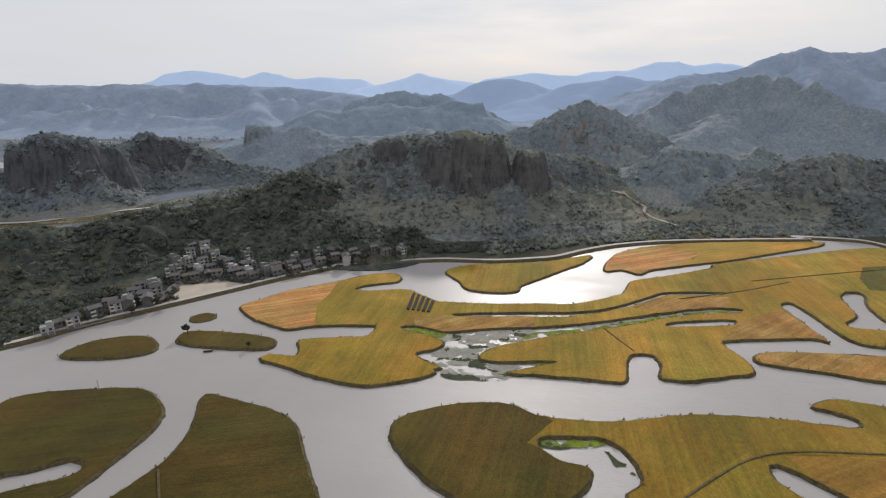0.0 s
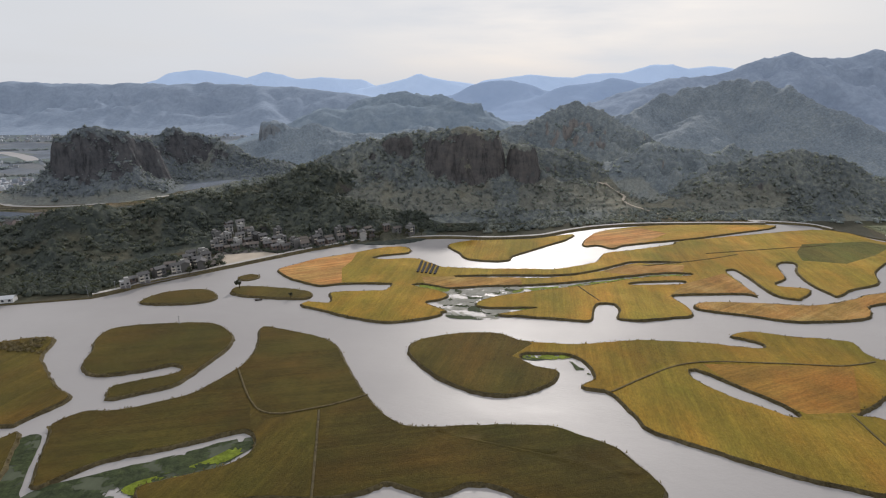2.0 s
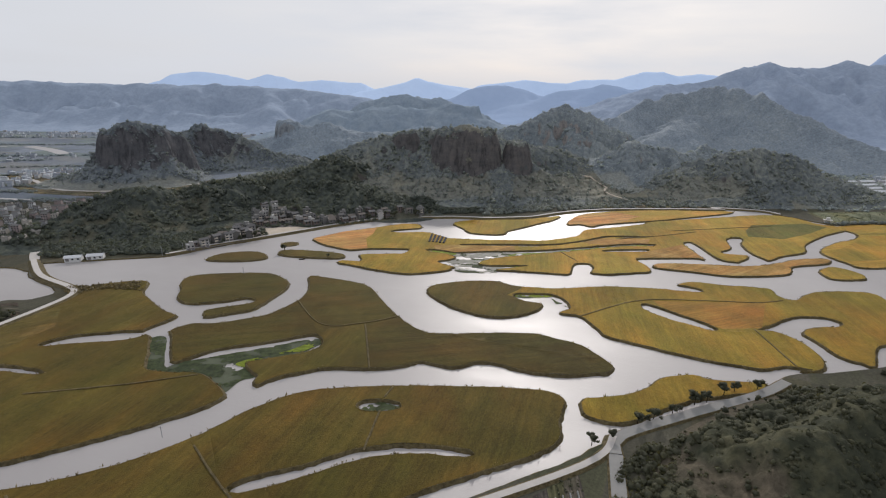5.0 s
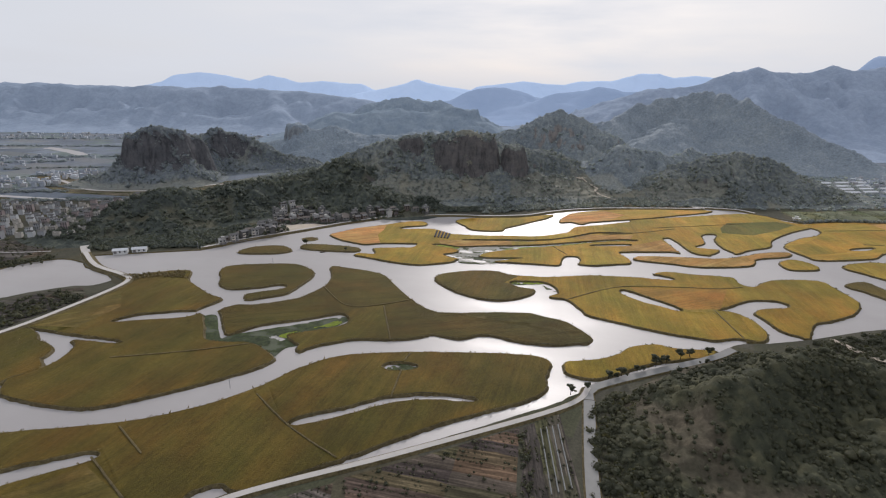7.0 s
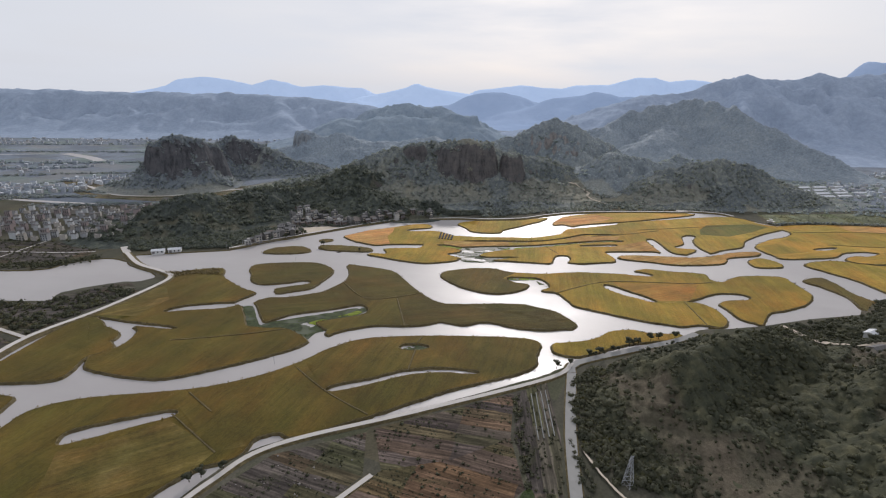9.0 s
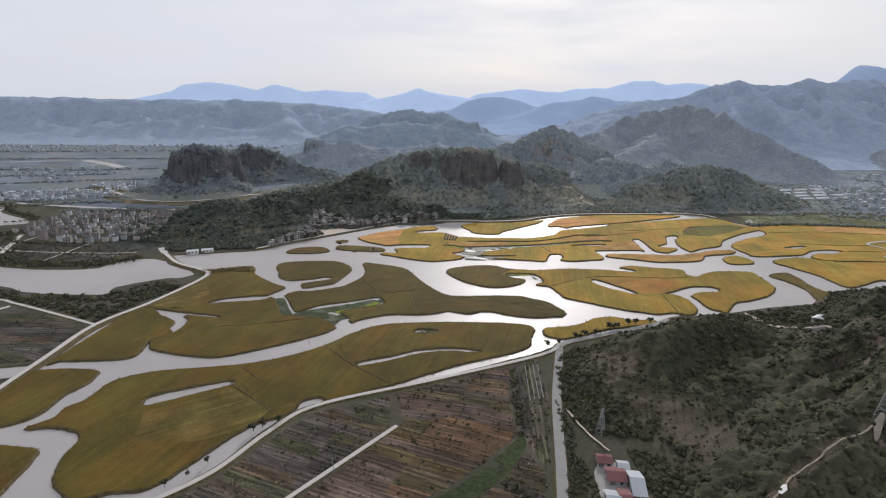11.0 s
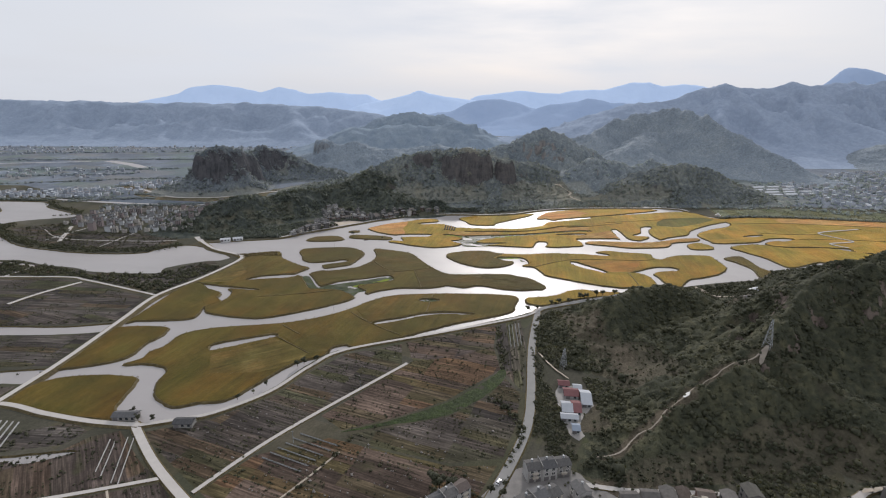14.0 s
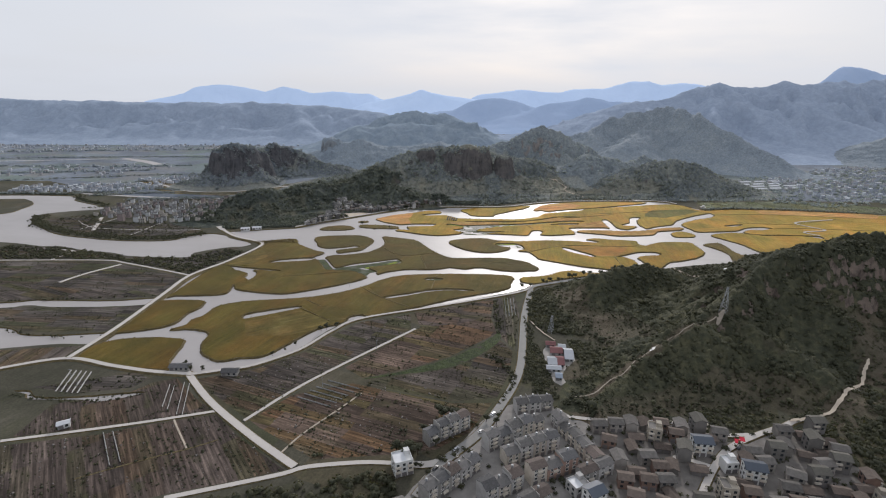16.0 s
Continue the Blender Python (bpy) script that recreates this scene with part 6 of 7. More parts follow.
tagged(sheet("ground_plaza", plaza[0], plaza[1], 1.06, M_sand, None), "bare sandy building ground by the shore", "ground", kind="structure")

pad = plan(curve_round([(248, 30), (262, 36), (277, 22), (282, 6), (270, 1), (256, 12)], 3, 0.8))
tagged(sheet("ground_pad", pad[0], pad[1], 1.0, M_sand, None), "bare sandy clearing in the gap of the hill", "ground", kind="structure")
M_lane = plain_mat("trodden_yard", (0.165, 0.152, 0.14), 0.5, 0.12)
M_yard = plain_mat("grey_yard", (0.25, 0.236, 0.222), 0.4, 0.12)
for lift, (nm, poly) in enumerate((("ground_yard", [(-66, -305), (-56, -268), (-34, -240), (-10, -208), (8, -194), (36, -196), (44, -206), (62, -212), (60, -305)]),
                 ("ground_yard", [(60, -300), (62, -214), (112, -218), (130, -232), (172, -224), (188, -236), (186, -300)]),
                 ("ground_yard", [(43, -168), (45, -122), (60, -116), (66, -126), (65, -142), (52, -168)]),
                 ("ground_yard", [(-236, 258), (-205, 292), (-200, 345), (-206, 392), (-188, 392), (-148, 352), (-105, 380), (-20, 392), (-75, 376), (-150, 327)]))):
    V, F, which, rim = plan(curve_round(poly, 4, 0.8))
    tagged(sheet(nm, V, F, 0.955 + 0.012 * lift, (M_yard, M_lane, M_yard, M_lane)[lift], None), "grey concrete yards and trodden earth between houses", "yard", kind="structure")

# ---- far roads and canals in the plain ----
road("valley_road", [(-640, 600), (-621, 590), (-553, 535), (-513, 517), (-446, 520), (-401, 552), (-371, 572), (-335, 592), (-300, 640)], 7.0, 1.5, M_road, "pale road crossing the valley", 1.0)
road("town_road", [(-350, 232), (-372, 265), (-392, 320)], 7.0, 1.4, M_road, "pale street of the river town", 1.0)
road("farm_track", [(-537, 230), (-573, 307)], 5.0, 1.3, M_road, "pale farm track", 0.8)
road("farm_track", [(-440, 25), (-430, 51), (-409, 82)], 4.0, 1.3, M_road, "pale farm track", 0.8)
road("farm_track", [(-502, 99), (-500, 118), (-498, 132), (-545, 146)], 4.0, 1.3, M_road, "pale farm track", 0.8)
road("village_lane", [(36, -206), (61, -211), (92, -213), (114, -216), (122, -226), (150, -226)], 3.0, 1.5, M_road, "pale lane along the hill foot", 0.8)
road("village_lane", [(64, -268), (89, -251), (94, -244), (110, -252)], 3.0, 1.4, M_road, "pale village lane", 0.8)
road("village_lane", [(-64, -247), (-45, -248), (-30, -240)], 5.0, 1.45, M_road, "pale village lane", 0.8)
for pts, w in (([(-740, 505), (-695, 490), (-625, 476), (-556, 463), (-461, 455), (-415, 465)], 9), ([(-960, 1020), (-928, 1004), (-850, 950), (-792, 899)], 24), ([(-1600, 930), (-1250, 960), (-1000, 1010)], 10)):
    line = [Vector(p) for p in curve_round(pts, 12, 1.0, False)]
    vs, fs = [], []
    for i, p in enumerate(line):
        d = (line[min(i + 1, len(line) - 1)] - line[max(i - 1, 0)]).normalized()
        k = w / 2 * (1 + 0.3 * noise.noise(Vector((p.x * 0.02, p.y * 0.02, 3))))
        vs += [(p.x + d.y * k, p.y - d.x * k, 0.95), (p.x - d.y * k, p.y + d.x * k, 0.95)]
        if i:
            fs.append((2 * i - 2, 2 * i, 2 * i + 1, 2 * i - 1))
    tagged(part("water_canal", mesh_of("water_canal", vs, fs, M_water), M_water), "narrow pale canal in the plain", "canal", kind="structure")

# ---- paths and bunds on the fields ----


def strip_path(pts, width, z, mat, name, label):
    line = [Vector(p) for p in curve_round(pts, 3, 0.15, False)]
    vs, fs = [], []
    for i, p in enumerate(line):
        d = (line[min(i + 1, len(line) - 1)] - line[max(i - 1, 0)]).normalized()
        for o, h in ((-width / 2, z - 0.3), (-width / 3, z), (width / 3, z), (width / 2, z - 0.3)):
            vs.append((p.x + d.y * o, p.y - d.x * o, h))
        if i:
            fs += [((i - 1) * 4 + j, (i - 1) * 4 + j + 1, i * 4 + j + 1, i * 4 + j) for j in range(3)]
    return tagged(part(name, mesh_of(name, vs, fs, mat), mat), label, "path", kind="structure")


for pts in ([(-109, 150), (-86, 116), (-60, 118), (-38, 128)], [(-59, 116), (-50, 64)], [(81, 129), (130, 154), (178, 154), (212, 151), (234, 155)], [(185, 110), (181, 67)], [(-170, -20), (-150, -38)],
            [(-170, -40), (-135, -70)], [(-115, 6), (-91, -20), (-65, -41)], [(-212, 42), (-169, 50), (-137, 59)], [(235, 335), (294, 346), (360, 358)], [(166, 304), (221, 318), (263, 333)], [(101, 262), (109, 235)], [(-36, 49), (-40, 39)], [(436, 328), (520, 332), (600, 318), (700, 300)], [(440, 276), (520, 268), (620, 300)], [(480, 244), (560, 238), (720, 210)], [(-41, 29), (-45, 3)]):
    strip_path(pts, 1.0, 1.65, M_bank, "path_bund", "dark earth bund between rice plots")

# ---- trees, shrubs, poles and pylons ----


def tree(x, y, h, label="broad dark tree beside the road", seed=1, group="roadside trees"):
    r = np.random.RandomState(seed)
    z = ground_height(x, y)
    ob = thing("tree", label, "tree", (x, y, z), r.uniform(0, 360), group)
    bm = bmesh.new()
    def limb(a, b, r0, r1):
        d = b - a
        m = Matrix.Translation((a + b) / 2) @ d.to_track_quat("Z", "Y").to_matrix().to_4x4()
        bmesh.ops.create_cone(bm, cap_ends=True, segments=6, radius1=r0, radius2=r1, depth=d.length, matrix=m)
    top = Vector((0, 0, h * 0.5))
    limb(Vector((0, 0, -0.3)), top, h * 0.035, h * 0.022)
    for k in range(5):
        a = k * 1.257 + r.uniform(-0.3, 0.3)
        limb(top * r.uniform(0.7, 1.0), Vector((math.cos(a) * h * 0.25, math.sin(a) * h * 0.25, h * r.uniform(0.6, 0.8))), h * 0.016, h * 0.006)
    part("trunk", bm, M_trunk, ob)
    n = 9
    P = np.stack([r.normal(0, h * 0.16, n), r.normal(0, h * 0.16, n), h * r.uniform(0.5, 0.85, n)], 1)
    c = crowns("crown", P, h * r.uniform(0.14, 0.24, n), M_leaf_near, 40, ob, seed)
    c["kind"] = ""
    del c["kind"]
    return ob


spots = [(75, 20, 6), (80, 21, 4), (83, 22, 7), (94, 27, 5), (98, 28, 4), (108, 34, 7), (112, 36, 6), (115, 36, 6), (126, 41, 7), (133, 44, 6), (146, 46, 6), (50, 6, 6), (60, 10, 5), (-139, -88, 6), (-135, -85, 6), (-127, -80, 5),
         (-168, -129, 4), (-154, -113, 4), (-160, -122, 3), (-221, -150, 5), (-228, -142, 4), (-212, -150, 4), (-30, -214, 12), (-36, -208, 11), (-58, -243, 12), (-64, -240, 10), (-34, -224, 8), (-42, -232, 7), (-52, -240, 8), (-56, -236, 7), (-10, -212, 6), (-4, -214, 5), (-48, -222, 7), (-70, -262, 7), (-64, -268, 6), (-72, -272, 8),
         (-150, 260, 7), (-108, 244, 4), (-60, 378, 9), (-72, 380, 8), (-36, 386, 8), (-20, 388, 8), (-90, 376, 7), (-200, 288, 7), (-190, 300, 8), (-184, 304, 7)]
for k, (x, y, h) in enumerate(spots):
    tree(x, y, h, seed=100 + k)
# rows and hedges that are too many to count
r7 = np.random.RandomState(21)
line = [(435, 359), (491, 366), (567, 360), (628, 348), (690, 336)]
P = []
for (x0, y0), (x1, y1) in zip(line, line[1:]):
    for t in np.arange(0, 1, 6.0 / math.hypot(x1 - x0, y1 - y0)):
        P.append((x0 + t * (x1 - x0) + r7.normal(0, 0.8), y0 + t * (y1 - y0) + 6 + r7.normal(0, 0.8), 3.2))
tagged(crowns("tree_row", np.array(P), r7.uniform(2.2, 3.4, len(P)), M_leaf_mid, 30, None, 31), "row of round trees along the field edge", "tree row", kind="stuff")


def bushes(poly, n, size, mat, label, seed, z=1.0, leaves=10):
    r = np.random.RandomState(seed)
    q = np.array(poly)
    P = r.uniform(q.min(0), q.max(0), (n * 3, 2))
    P = P[inside(P, poly) & ~inside(P, PLAZA)][:n]
    P = np.concatenate([P, np.full((len(P), 1), z)], 1)
    S = size * r.uniform(0.5, 1.5, len(P))
    P[:, 2] += S * 0.3
    return tagged(crowns("shrubs", P, S, mat, min(leaves, 20), None, seed, full=False), label, "shrubs", kind="stuff")


def belt(pts, wide, n, size, mat, label, seed):
    """A straggling line of trees along a plan line."""
    r = np.random.RandomState(seed)
    q = np.array(curve_round(pts, 3.0, 1.5, False))
    i = r.randint(0, len(q) - 1, n)
    P = q[i] + (q[i + 1] - q[i]) * r.uniform(0, 1, (n, 1)) + r.normal(0, wide * 0.45, (n, 2))
    S = size * r.uniform(0.5, 1.5, n)
    return tagged(crowns("tree_belt", np.column_stack([P, 0.9 + S * 0.4]), S, mat, 9, None, seed, full=False), label, "tree belt", kind="stuff")


def crop_rows(poly, turn, apart, along, mat, label, seed, share=0.75):
    """Low plants in drilled rows, with gaps."""
    r = np.random.RandomState(seed)
    q = np.array(poly)
    c, R = q.mean(0), np.hypot(*(q - q.mean(0)).T).max()
    u, v = np.meshgrid(np.arange(-R, R, apart), np.arange(-R, R, along))
    u, v = u.ravel() + r.normal(0, 0.18, u.size), v.ravel() + r.normal(0, along * 0.3, v.size)
    a = radians(turn)
    P = np.stack([c[0] + u * math.cos(a) - v * math.sin(a), c[1] + u * math.sin(a) + v * math.cos(a)], 1)
    keep = inside(P, poly) & (r.uniform(0, 1, len(P)) < share)
    P = P[keep]
    f = np.array([noise.fractal(Vector((x * 0.05, y * 0.05, seed)), 0.9, 2.0, 3) for x, y in P])
    P = P[f > -0.06]
    S = 0.42 * np.exp(r.normal(0, 0.35, len(P)))
    return tagged(crowns("crop_rows", np.column_stack([P, 0.9 + S * 0.2]), S, mat, 5, None, seed, full=False), label, "crops", kind="stuff")


for i, (p, m) in enumerate(FARM):
    if m is not M_plain:
        crop_rows(p, {"tilled_soil": -105, "vegetable_rows": -113, "red_soil": -113, "dark_orchard": -95, "pale_rows": -5, "drilled_soil": -144, "terrace_gardens": -8, "meadow": -10}[m.name], 2.7, 1.3, M_leaf_near, "low green vegetables in drilled rows", 200 + i)
M_pale = plain_mat("pale_mulch", (0.22, 0.20, 0.185), 0.3, 0.4)
for i, k, a in ((3, 401, -113), (4, 402, -113), (8, 403, -144), (9, 404, -144), (0, 405, -113)):
    crop_rows(FARM[i][0], a, 5.5, 2.0, M_pale, "small pale mulched heaps in rows", k, 0.4)
for pts, n, s in (([(-60, -152), (-84, -163), (-92, -178), (-110, -208), (-123, -226), (-129, -237)], 170, 1.1), ([(-233, -255), (-204, -241), (-185, -233)], 60, 0.9), ([(13, -94), (16, -60), (19, -24)], 70, 1.0), ([(-240, -180), (-262, -188), (-300, -185), (-330, -178)], 70, 0.8),
                  ([(-1, -128), (14, -150), (14, -170), (2, -192)], 90, 1.3), ([(-116, -240), (-90, -240), (-66, -236), (-52, -226), (-36, -205), (-10, -192)], 140, 1.4), ([(-320, -95), (-340, -100), (-420, -84)], 60, 1.0), ([(-317, -10), (-360, -14), (-460, -24)], 70, 1.0)):
    poly = [(x - 2.2, y - 1.5) for x, y in pts] + [(x + 2.2, y + 1.5) for x, y in reversed(pts)]
    bushes(poly, n, s, M_leaf_near, "straggling dark hedge along a ditch", 300 + n, 1.0, 14)
for i, poly in enumerate([p for p, m in FARM if m is not M_plain][:10]):
    bushes(poly, 60, 0.8, M_leaf_near, "scattered dark shrubs on the plots", 330 + i, 0.9, 12)
bushes([(-316, 50), (-342, 64), (-409, 93), (-441, 102), (-600, 103), (-600, 158), (-527, 148), (-446, 122), (-420, 110), (-346, 104), (-313, 144), (-282, 130)], 900, 1.9, M_leaf_near, "dark scrub along the river bank", 231)
belt([(-680, 318), (-640, 266), (-580, 229), (-526, 208), (-464, 194), (-405, 195), (-372, 218)], 11, 1000, 1.5, M_leaf_near, "dark scrub on the river bend", 232)
belt([(-600, 340), (-560, 278), (-480, 274), (-400, 272)], 5, 160, 1.4, M_leaf_near, "dark garden hedge below the town", 251)
for pts in ([(-560, 236), (-545, 300)], [(-470, 204), (-462, 272)], [(-600, 290), (-540, 244), (-430, 232), (-385, 236)]):
    strip_path(pts, 1.5, 1.25, M_road, "path_plot", "pale path between the river gardens")
bushes([(-640, 300), (-600, 250), (-530, 220), (-465, 206), (-410, 206), (-390, 225), (-395, 262), (-560, 268), (-600, 330)], 420, 1.1, M_leaf_near, "garden bushes on the river bend", 254)
belt([(-640, 372), (-620, 395), (-690, 440), (-725, 478)], 7, 150, 1.7, M_leaf_near, "dark trees on the river bank", 252)
belt([(-900, 492), (-820, 494), (-740, 486)], 5, 140, 1.7, M_leaf_lake, "dark trees on the far river bank", 253)
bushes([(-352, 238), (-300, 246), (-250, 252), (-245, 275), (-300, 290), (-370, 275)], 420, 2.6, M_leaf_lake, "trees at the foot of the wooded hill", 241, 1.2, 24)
bushes([(44, -62), (52, -14), (66, 2), (100, 12), (112, -30), (100, -70), (92, -100), (66, -96), (50, -92)], 900, 1.9, M_leaf_near, "scrub between the asphalt road and the hill", 243, 1.0, 24)
bushes([(24, -188), (42, -188), (44, -120), (40, -108), (33, -118)], 330, 1.15, M_leaf_near, "orchard trees below the workshops", 255)
bushes([(66, -166), (84, -160), (86, -112), (68, -104)], 260, 1.3, M_leaf_near, "scrub behind the workshops", 256)
bushes([(20, -170), (34, -165), (38, -110), (44, -96), (40, -62), (32, -120)], 260, 1.1, M_leaf_near, "orchard bushes beside the asphalt road", 244, 1.0, 20)
bushes([(-285, 172), (-236, 186), (-226, 168), (-250, 172), (-272, 160)], 160, 1.3, M_bank, "dark reeds at the field corner", 233)
for k, (pts, wide, n) in enumerate((
        ([(-1010, 505), (-880, 500), (-760, 500), (-640, 520)], 8, 260), ([(-700, 560), (-600, 548), (-560, 540)], 7, 110), ([(-900, 560), (-780, 585), (-680, 640)], 6, 130), ([(-610, 440), (-520, 452), (-420, 468)], 10, 240),
        ([(-700, 480), (-640, 500), (-560, 510)], 9, 160), ([(-1000, 640), (-860, 680), (-720, 720), (-600, 740)], 7, 200), ([(-560, 650), (-520, 690), (-470, 760)], 9, 150), ([(-620, 700), (-560, 780), (-500, 860)], 8, 120))):
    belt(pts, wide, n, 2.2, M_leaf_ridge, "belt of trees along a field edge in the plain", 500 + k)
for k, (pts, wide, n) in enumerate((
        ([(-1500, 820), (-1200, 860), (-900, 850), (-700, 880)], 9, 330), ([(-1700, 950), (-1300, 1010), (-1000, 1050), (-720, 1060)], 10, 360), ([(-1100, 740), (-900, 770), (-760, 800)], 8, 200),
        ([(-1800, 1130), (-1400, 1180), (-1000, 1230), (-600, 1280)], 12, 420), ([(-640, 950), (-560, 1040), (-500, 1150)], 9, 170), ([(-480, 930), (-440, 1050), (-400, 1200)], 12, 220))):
    belt(pts, wide, n, 2.8, M_leaf_haze, "belt of haze-tinted trees across the far plain", 520 + k)
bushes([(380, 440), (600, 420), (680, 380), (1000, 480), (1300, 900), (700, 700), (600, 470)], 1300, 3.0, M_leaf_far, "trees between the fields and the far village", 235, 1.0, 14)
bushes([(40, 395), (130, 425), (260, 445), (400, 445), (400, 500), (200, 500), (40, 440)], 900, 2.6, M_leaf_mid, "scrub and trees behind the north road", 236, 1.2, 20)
bushes([(-70, -300), (-70, -215), (30, -195), (118, -214), (230, -205), (230, -300)], 520, 1.5, M_leaf_near, "garden trees between the village houses", 237, 1.2, 22)
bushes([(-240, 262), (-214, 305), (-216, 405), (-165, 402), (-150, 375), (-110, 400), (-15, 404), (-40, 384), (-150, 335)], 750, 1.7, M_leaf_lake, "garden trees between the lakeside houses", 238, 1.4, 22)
bushes([(-180, -275), (-64, -252), (-60, -330), (-260, -330)], 700, 2.2, M_leaf_near, "dark thicket below the farm track", 239, 1.0, 24)
bushes([(200, -205), (235, -190), (290, -150), (420, -150), (420, -330), (215, -330)], 1300, 2.2, M_leaf_near, "scrub beyond the village", 240, 1.0, 24)


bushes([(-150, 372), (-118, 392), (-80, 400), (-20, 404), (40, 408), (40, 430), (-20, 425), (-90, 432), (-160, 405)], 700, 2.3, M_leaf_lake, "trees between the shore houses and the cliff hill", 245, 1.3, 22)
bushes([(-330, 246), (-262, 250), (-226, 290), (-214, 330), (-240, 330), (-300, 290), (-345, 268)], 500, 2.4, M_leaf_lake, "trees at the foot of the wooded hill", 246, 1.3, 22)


bushes([(188, -300), (190, -240), (176, -222), (215, -210), (240, -190), (290, -190), (290, -300)], 700, 2.0, M_leaf_near, "dark scrub at the village edge", 247, 1.0, 16)
bushes([(112, -216), (150, -222), (180, -210), (170, -196), (120, -202)], 160, 1.6, M_leaf_near, "scrub on the bank above the lane", 248, 1.0, 16)
bushes([(222, 62), (240, 30), (262, 40), (300, 46), (330, 70), (280, 76)], 330, 1.8, M_leaf_near, "scrub round the sandy clearing", 249, 1.0, 16)


def beam(bm, a, b, r):
    a, b = Vector(a), Vector(b)
    d = b - a
    bmesh.ops.create_cone(bm, cap_ends=True, segments=4, radius1=r, radius2=r, depth=d.length, matrix=Matrix.Translation((a + b) / 2) @ d.to_track_quat("Z", "Y").to_matrix().to_4x4())


def pylon(x, y, h, turn):
    ob = thing("pylon", "grey steel lattice power pylon on the hillside", "pylon", (x, y, ground_height(x, y)), turn, "pylons")
    w = lambda z: h * 0.11 * (1 - z / h) + 0.35
    for sx, sy in itertools.product((-1, 1), (-1, 1)):
        bm = bmesh.new()
        beam(bm, (sx * w(0), sy * w(0), -1), (sx * w(h), sy * w(h), h), 0.11)
        part("leg", bm, M_steel, ob)
    bm = bmesh.new()
    for k in range(7):
        a, b = h * k / 7, h * (k + 1) / 7
        for s in (-1, 1):
            beam(bm, (-w(a), s * w(a), a), (w(b), s * w(b), b), 0.08)
            beam(bm, (w(a), s * w(a), a), (-w(b), s * w(b), b), 0.08)
            beam(bm, (s * w(a), -w(a), a), (s * w(b), w(b), b), 0.08)
            beam(bm, (s * w(a), w(a), a), (s * w(b), -w(b), b), 0.08)
    tagged(part("bracing", bm, M_steel, ob), kind="stuff")
    for z in (0.68, 0.8, 0.92):
        bm = bmesh.new()
        for s in (-1, 1):
            beam(bm, (0, 0, h * z + 0.9), (s * h * 0.16, 0, h * z), 0.1)
            beam(bm, (0, 0, h * z), (s * h * 0.16, 0, h * z), 0.1)
        arm = part("arm", bm, M_steel, ob)
        for s in (-1, 1):
            bm = bmesh.new()
            beam(bm, (s * h * 0.155, 0, h * z - 1.1), (s * h * 0.155, 0, h * z - 0.05), 0.09)
            part("insulator", bm, M_glass, arm, "dark glass insulator string")
    return ob




def trail(pts, width, mat, label, lift=0.9):
    """A trodden trail laid over the slope."""
    coarse = [Vector(p) for p in curve_round(pts, 3, 0.5, False)]
    line = []
    for a, c in zip(coarse, coarse[1:]):
        k = max(1, int((c - a).length / (0.6 * width + 0.4)))
        line += [a.lerp(c, j / k) for j in range(k)]
    line.append(coarse[-1])
    rng = random.Random(int(pts[0][0] * 7 + width * 10))
    vs, fs = [], []
    for i, p in enumerate(line):
        d = (line[min(i + 1, len(line) - 1)] - line[max(i - 1, 0)]).normalized()
        end = min(1.0, 0.35 + 0.4 * min(i, len(line) - 1 - i))
        for o in (-width / 2 * end * rng.uniform(0.6, 1.35), width / 2 * end * rng.uniform(0.6, 1.35)):
            x, y = p.x + d.y * o, p.y - d.x * o
            vs.append((x, y, ground_height(x, y) + lift))
        if i:
            fs.append((2 * i - 2, 2 * i - 1, 2 * i + 1, 2 * i))
    return tagged(part("path_trail", mesh_of("path_trail", vs, fs, mat), mat), label, "path", kind="structure")


M_pad = plain_mat("white_gravel", (0.66, 0.65, 0.63), 0.1, 0.5)
M_track = plain_mat("trodden_earth", (0.26, 0.225, 0.185), 0.3, 0.2)
trail([(52, -188), (66, -186), (78, -176), (92, -170), (104, -160), (117, -154), (128, -146), (140, -142), (152, -137), (166, -132), (178, -128)], 0.9, M_track, "pale trail climbing the ridge of the near hill")
trail([(114.5, -156), (119.5, -152)], 3.4, M_pad, "white cleared pad on the ridge", 1.8)
trail([(174, -134), (184, -124)], 3.6, M_track, "bare pale ground round the pylon foot")
trail([(44, -70), (50, -92), (58, -108)], 1.1, M_sand, "pale track to the workshops")
trail([(180, -215), (210, -209), (238, -188), (258, -176), (273, -161), (285, -150)], 2.2, M_sand, "pale winding track beyond the village", 1.7)
trail([(252, 470), (246, 484), (238, 497), (226, 515), (234, 540), (214, 562), (190, 566)], 3.2, M_sand, "pale track up the valley terraces", 1.6)
trail([(238, 66), (246, 40), (258, 20), (275, 6), (282, -8)], 5.0, M_sand, "pale track through the gap in the hill")
pylon(58, -92, 16, 40)
pylon(183, -125, 20, 40)
for x, y, h in ((-252, 247, 8), (-238, 256, 8), (-222, 272, 8), (-131, 12, 5), (-166, 203, 6), (-120, -172, 8), (-88, -120, 8), (-300, -160, 8)):
    ob = thing("utility_pole", "slim grey concrete utility pole", "pole", (x, y, 1.0), 0, "poles")
    bm = bmesh.new()
    beam(bm, (0, 0, -0.5), (0, 0, h), 0.14)
    part("post", bm, M_steel, ob)
    bm = bmesh.new()
    beam(bm, (-0.9, 0, h - 0.5), (0.9, 0, h - 0.5), 0.08)
    part("crossarm", bm, M_steel, ob)

# dark shade nets over seed beds
M_net = plain_mat("shade_net", (0.03, 0.03, 0.032), 0.25, 0.6)
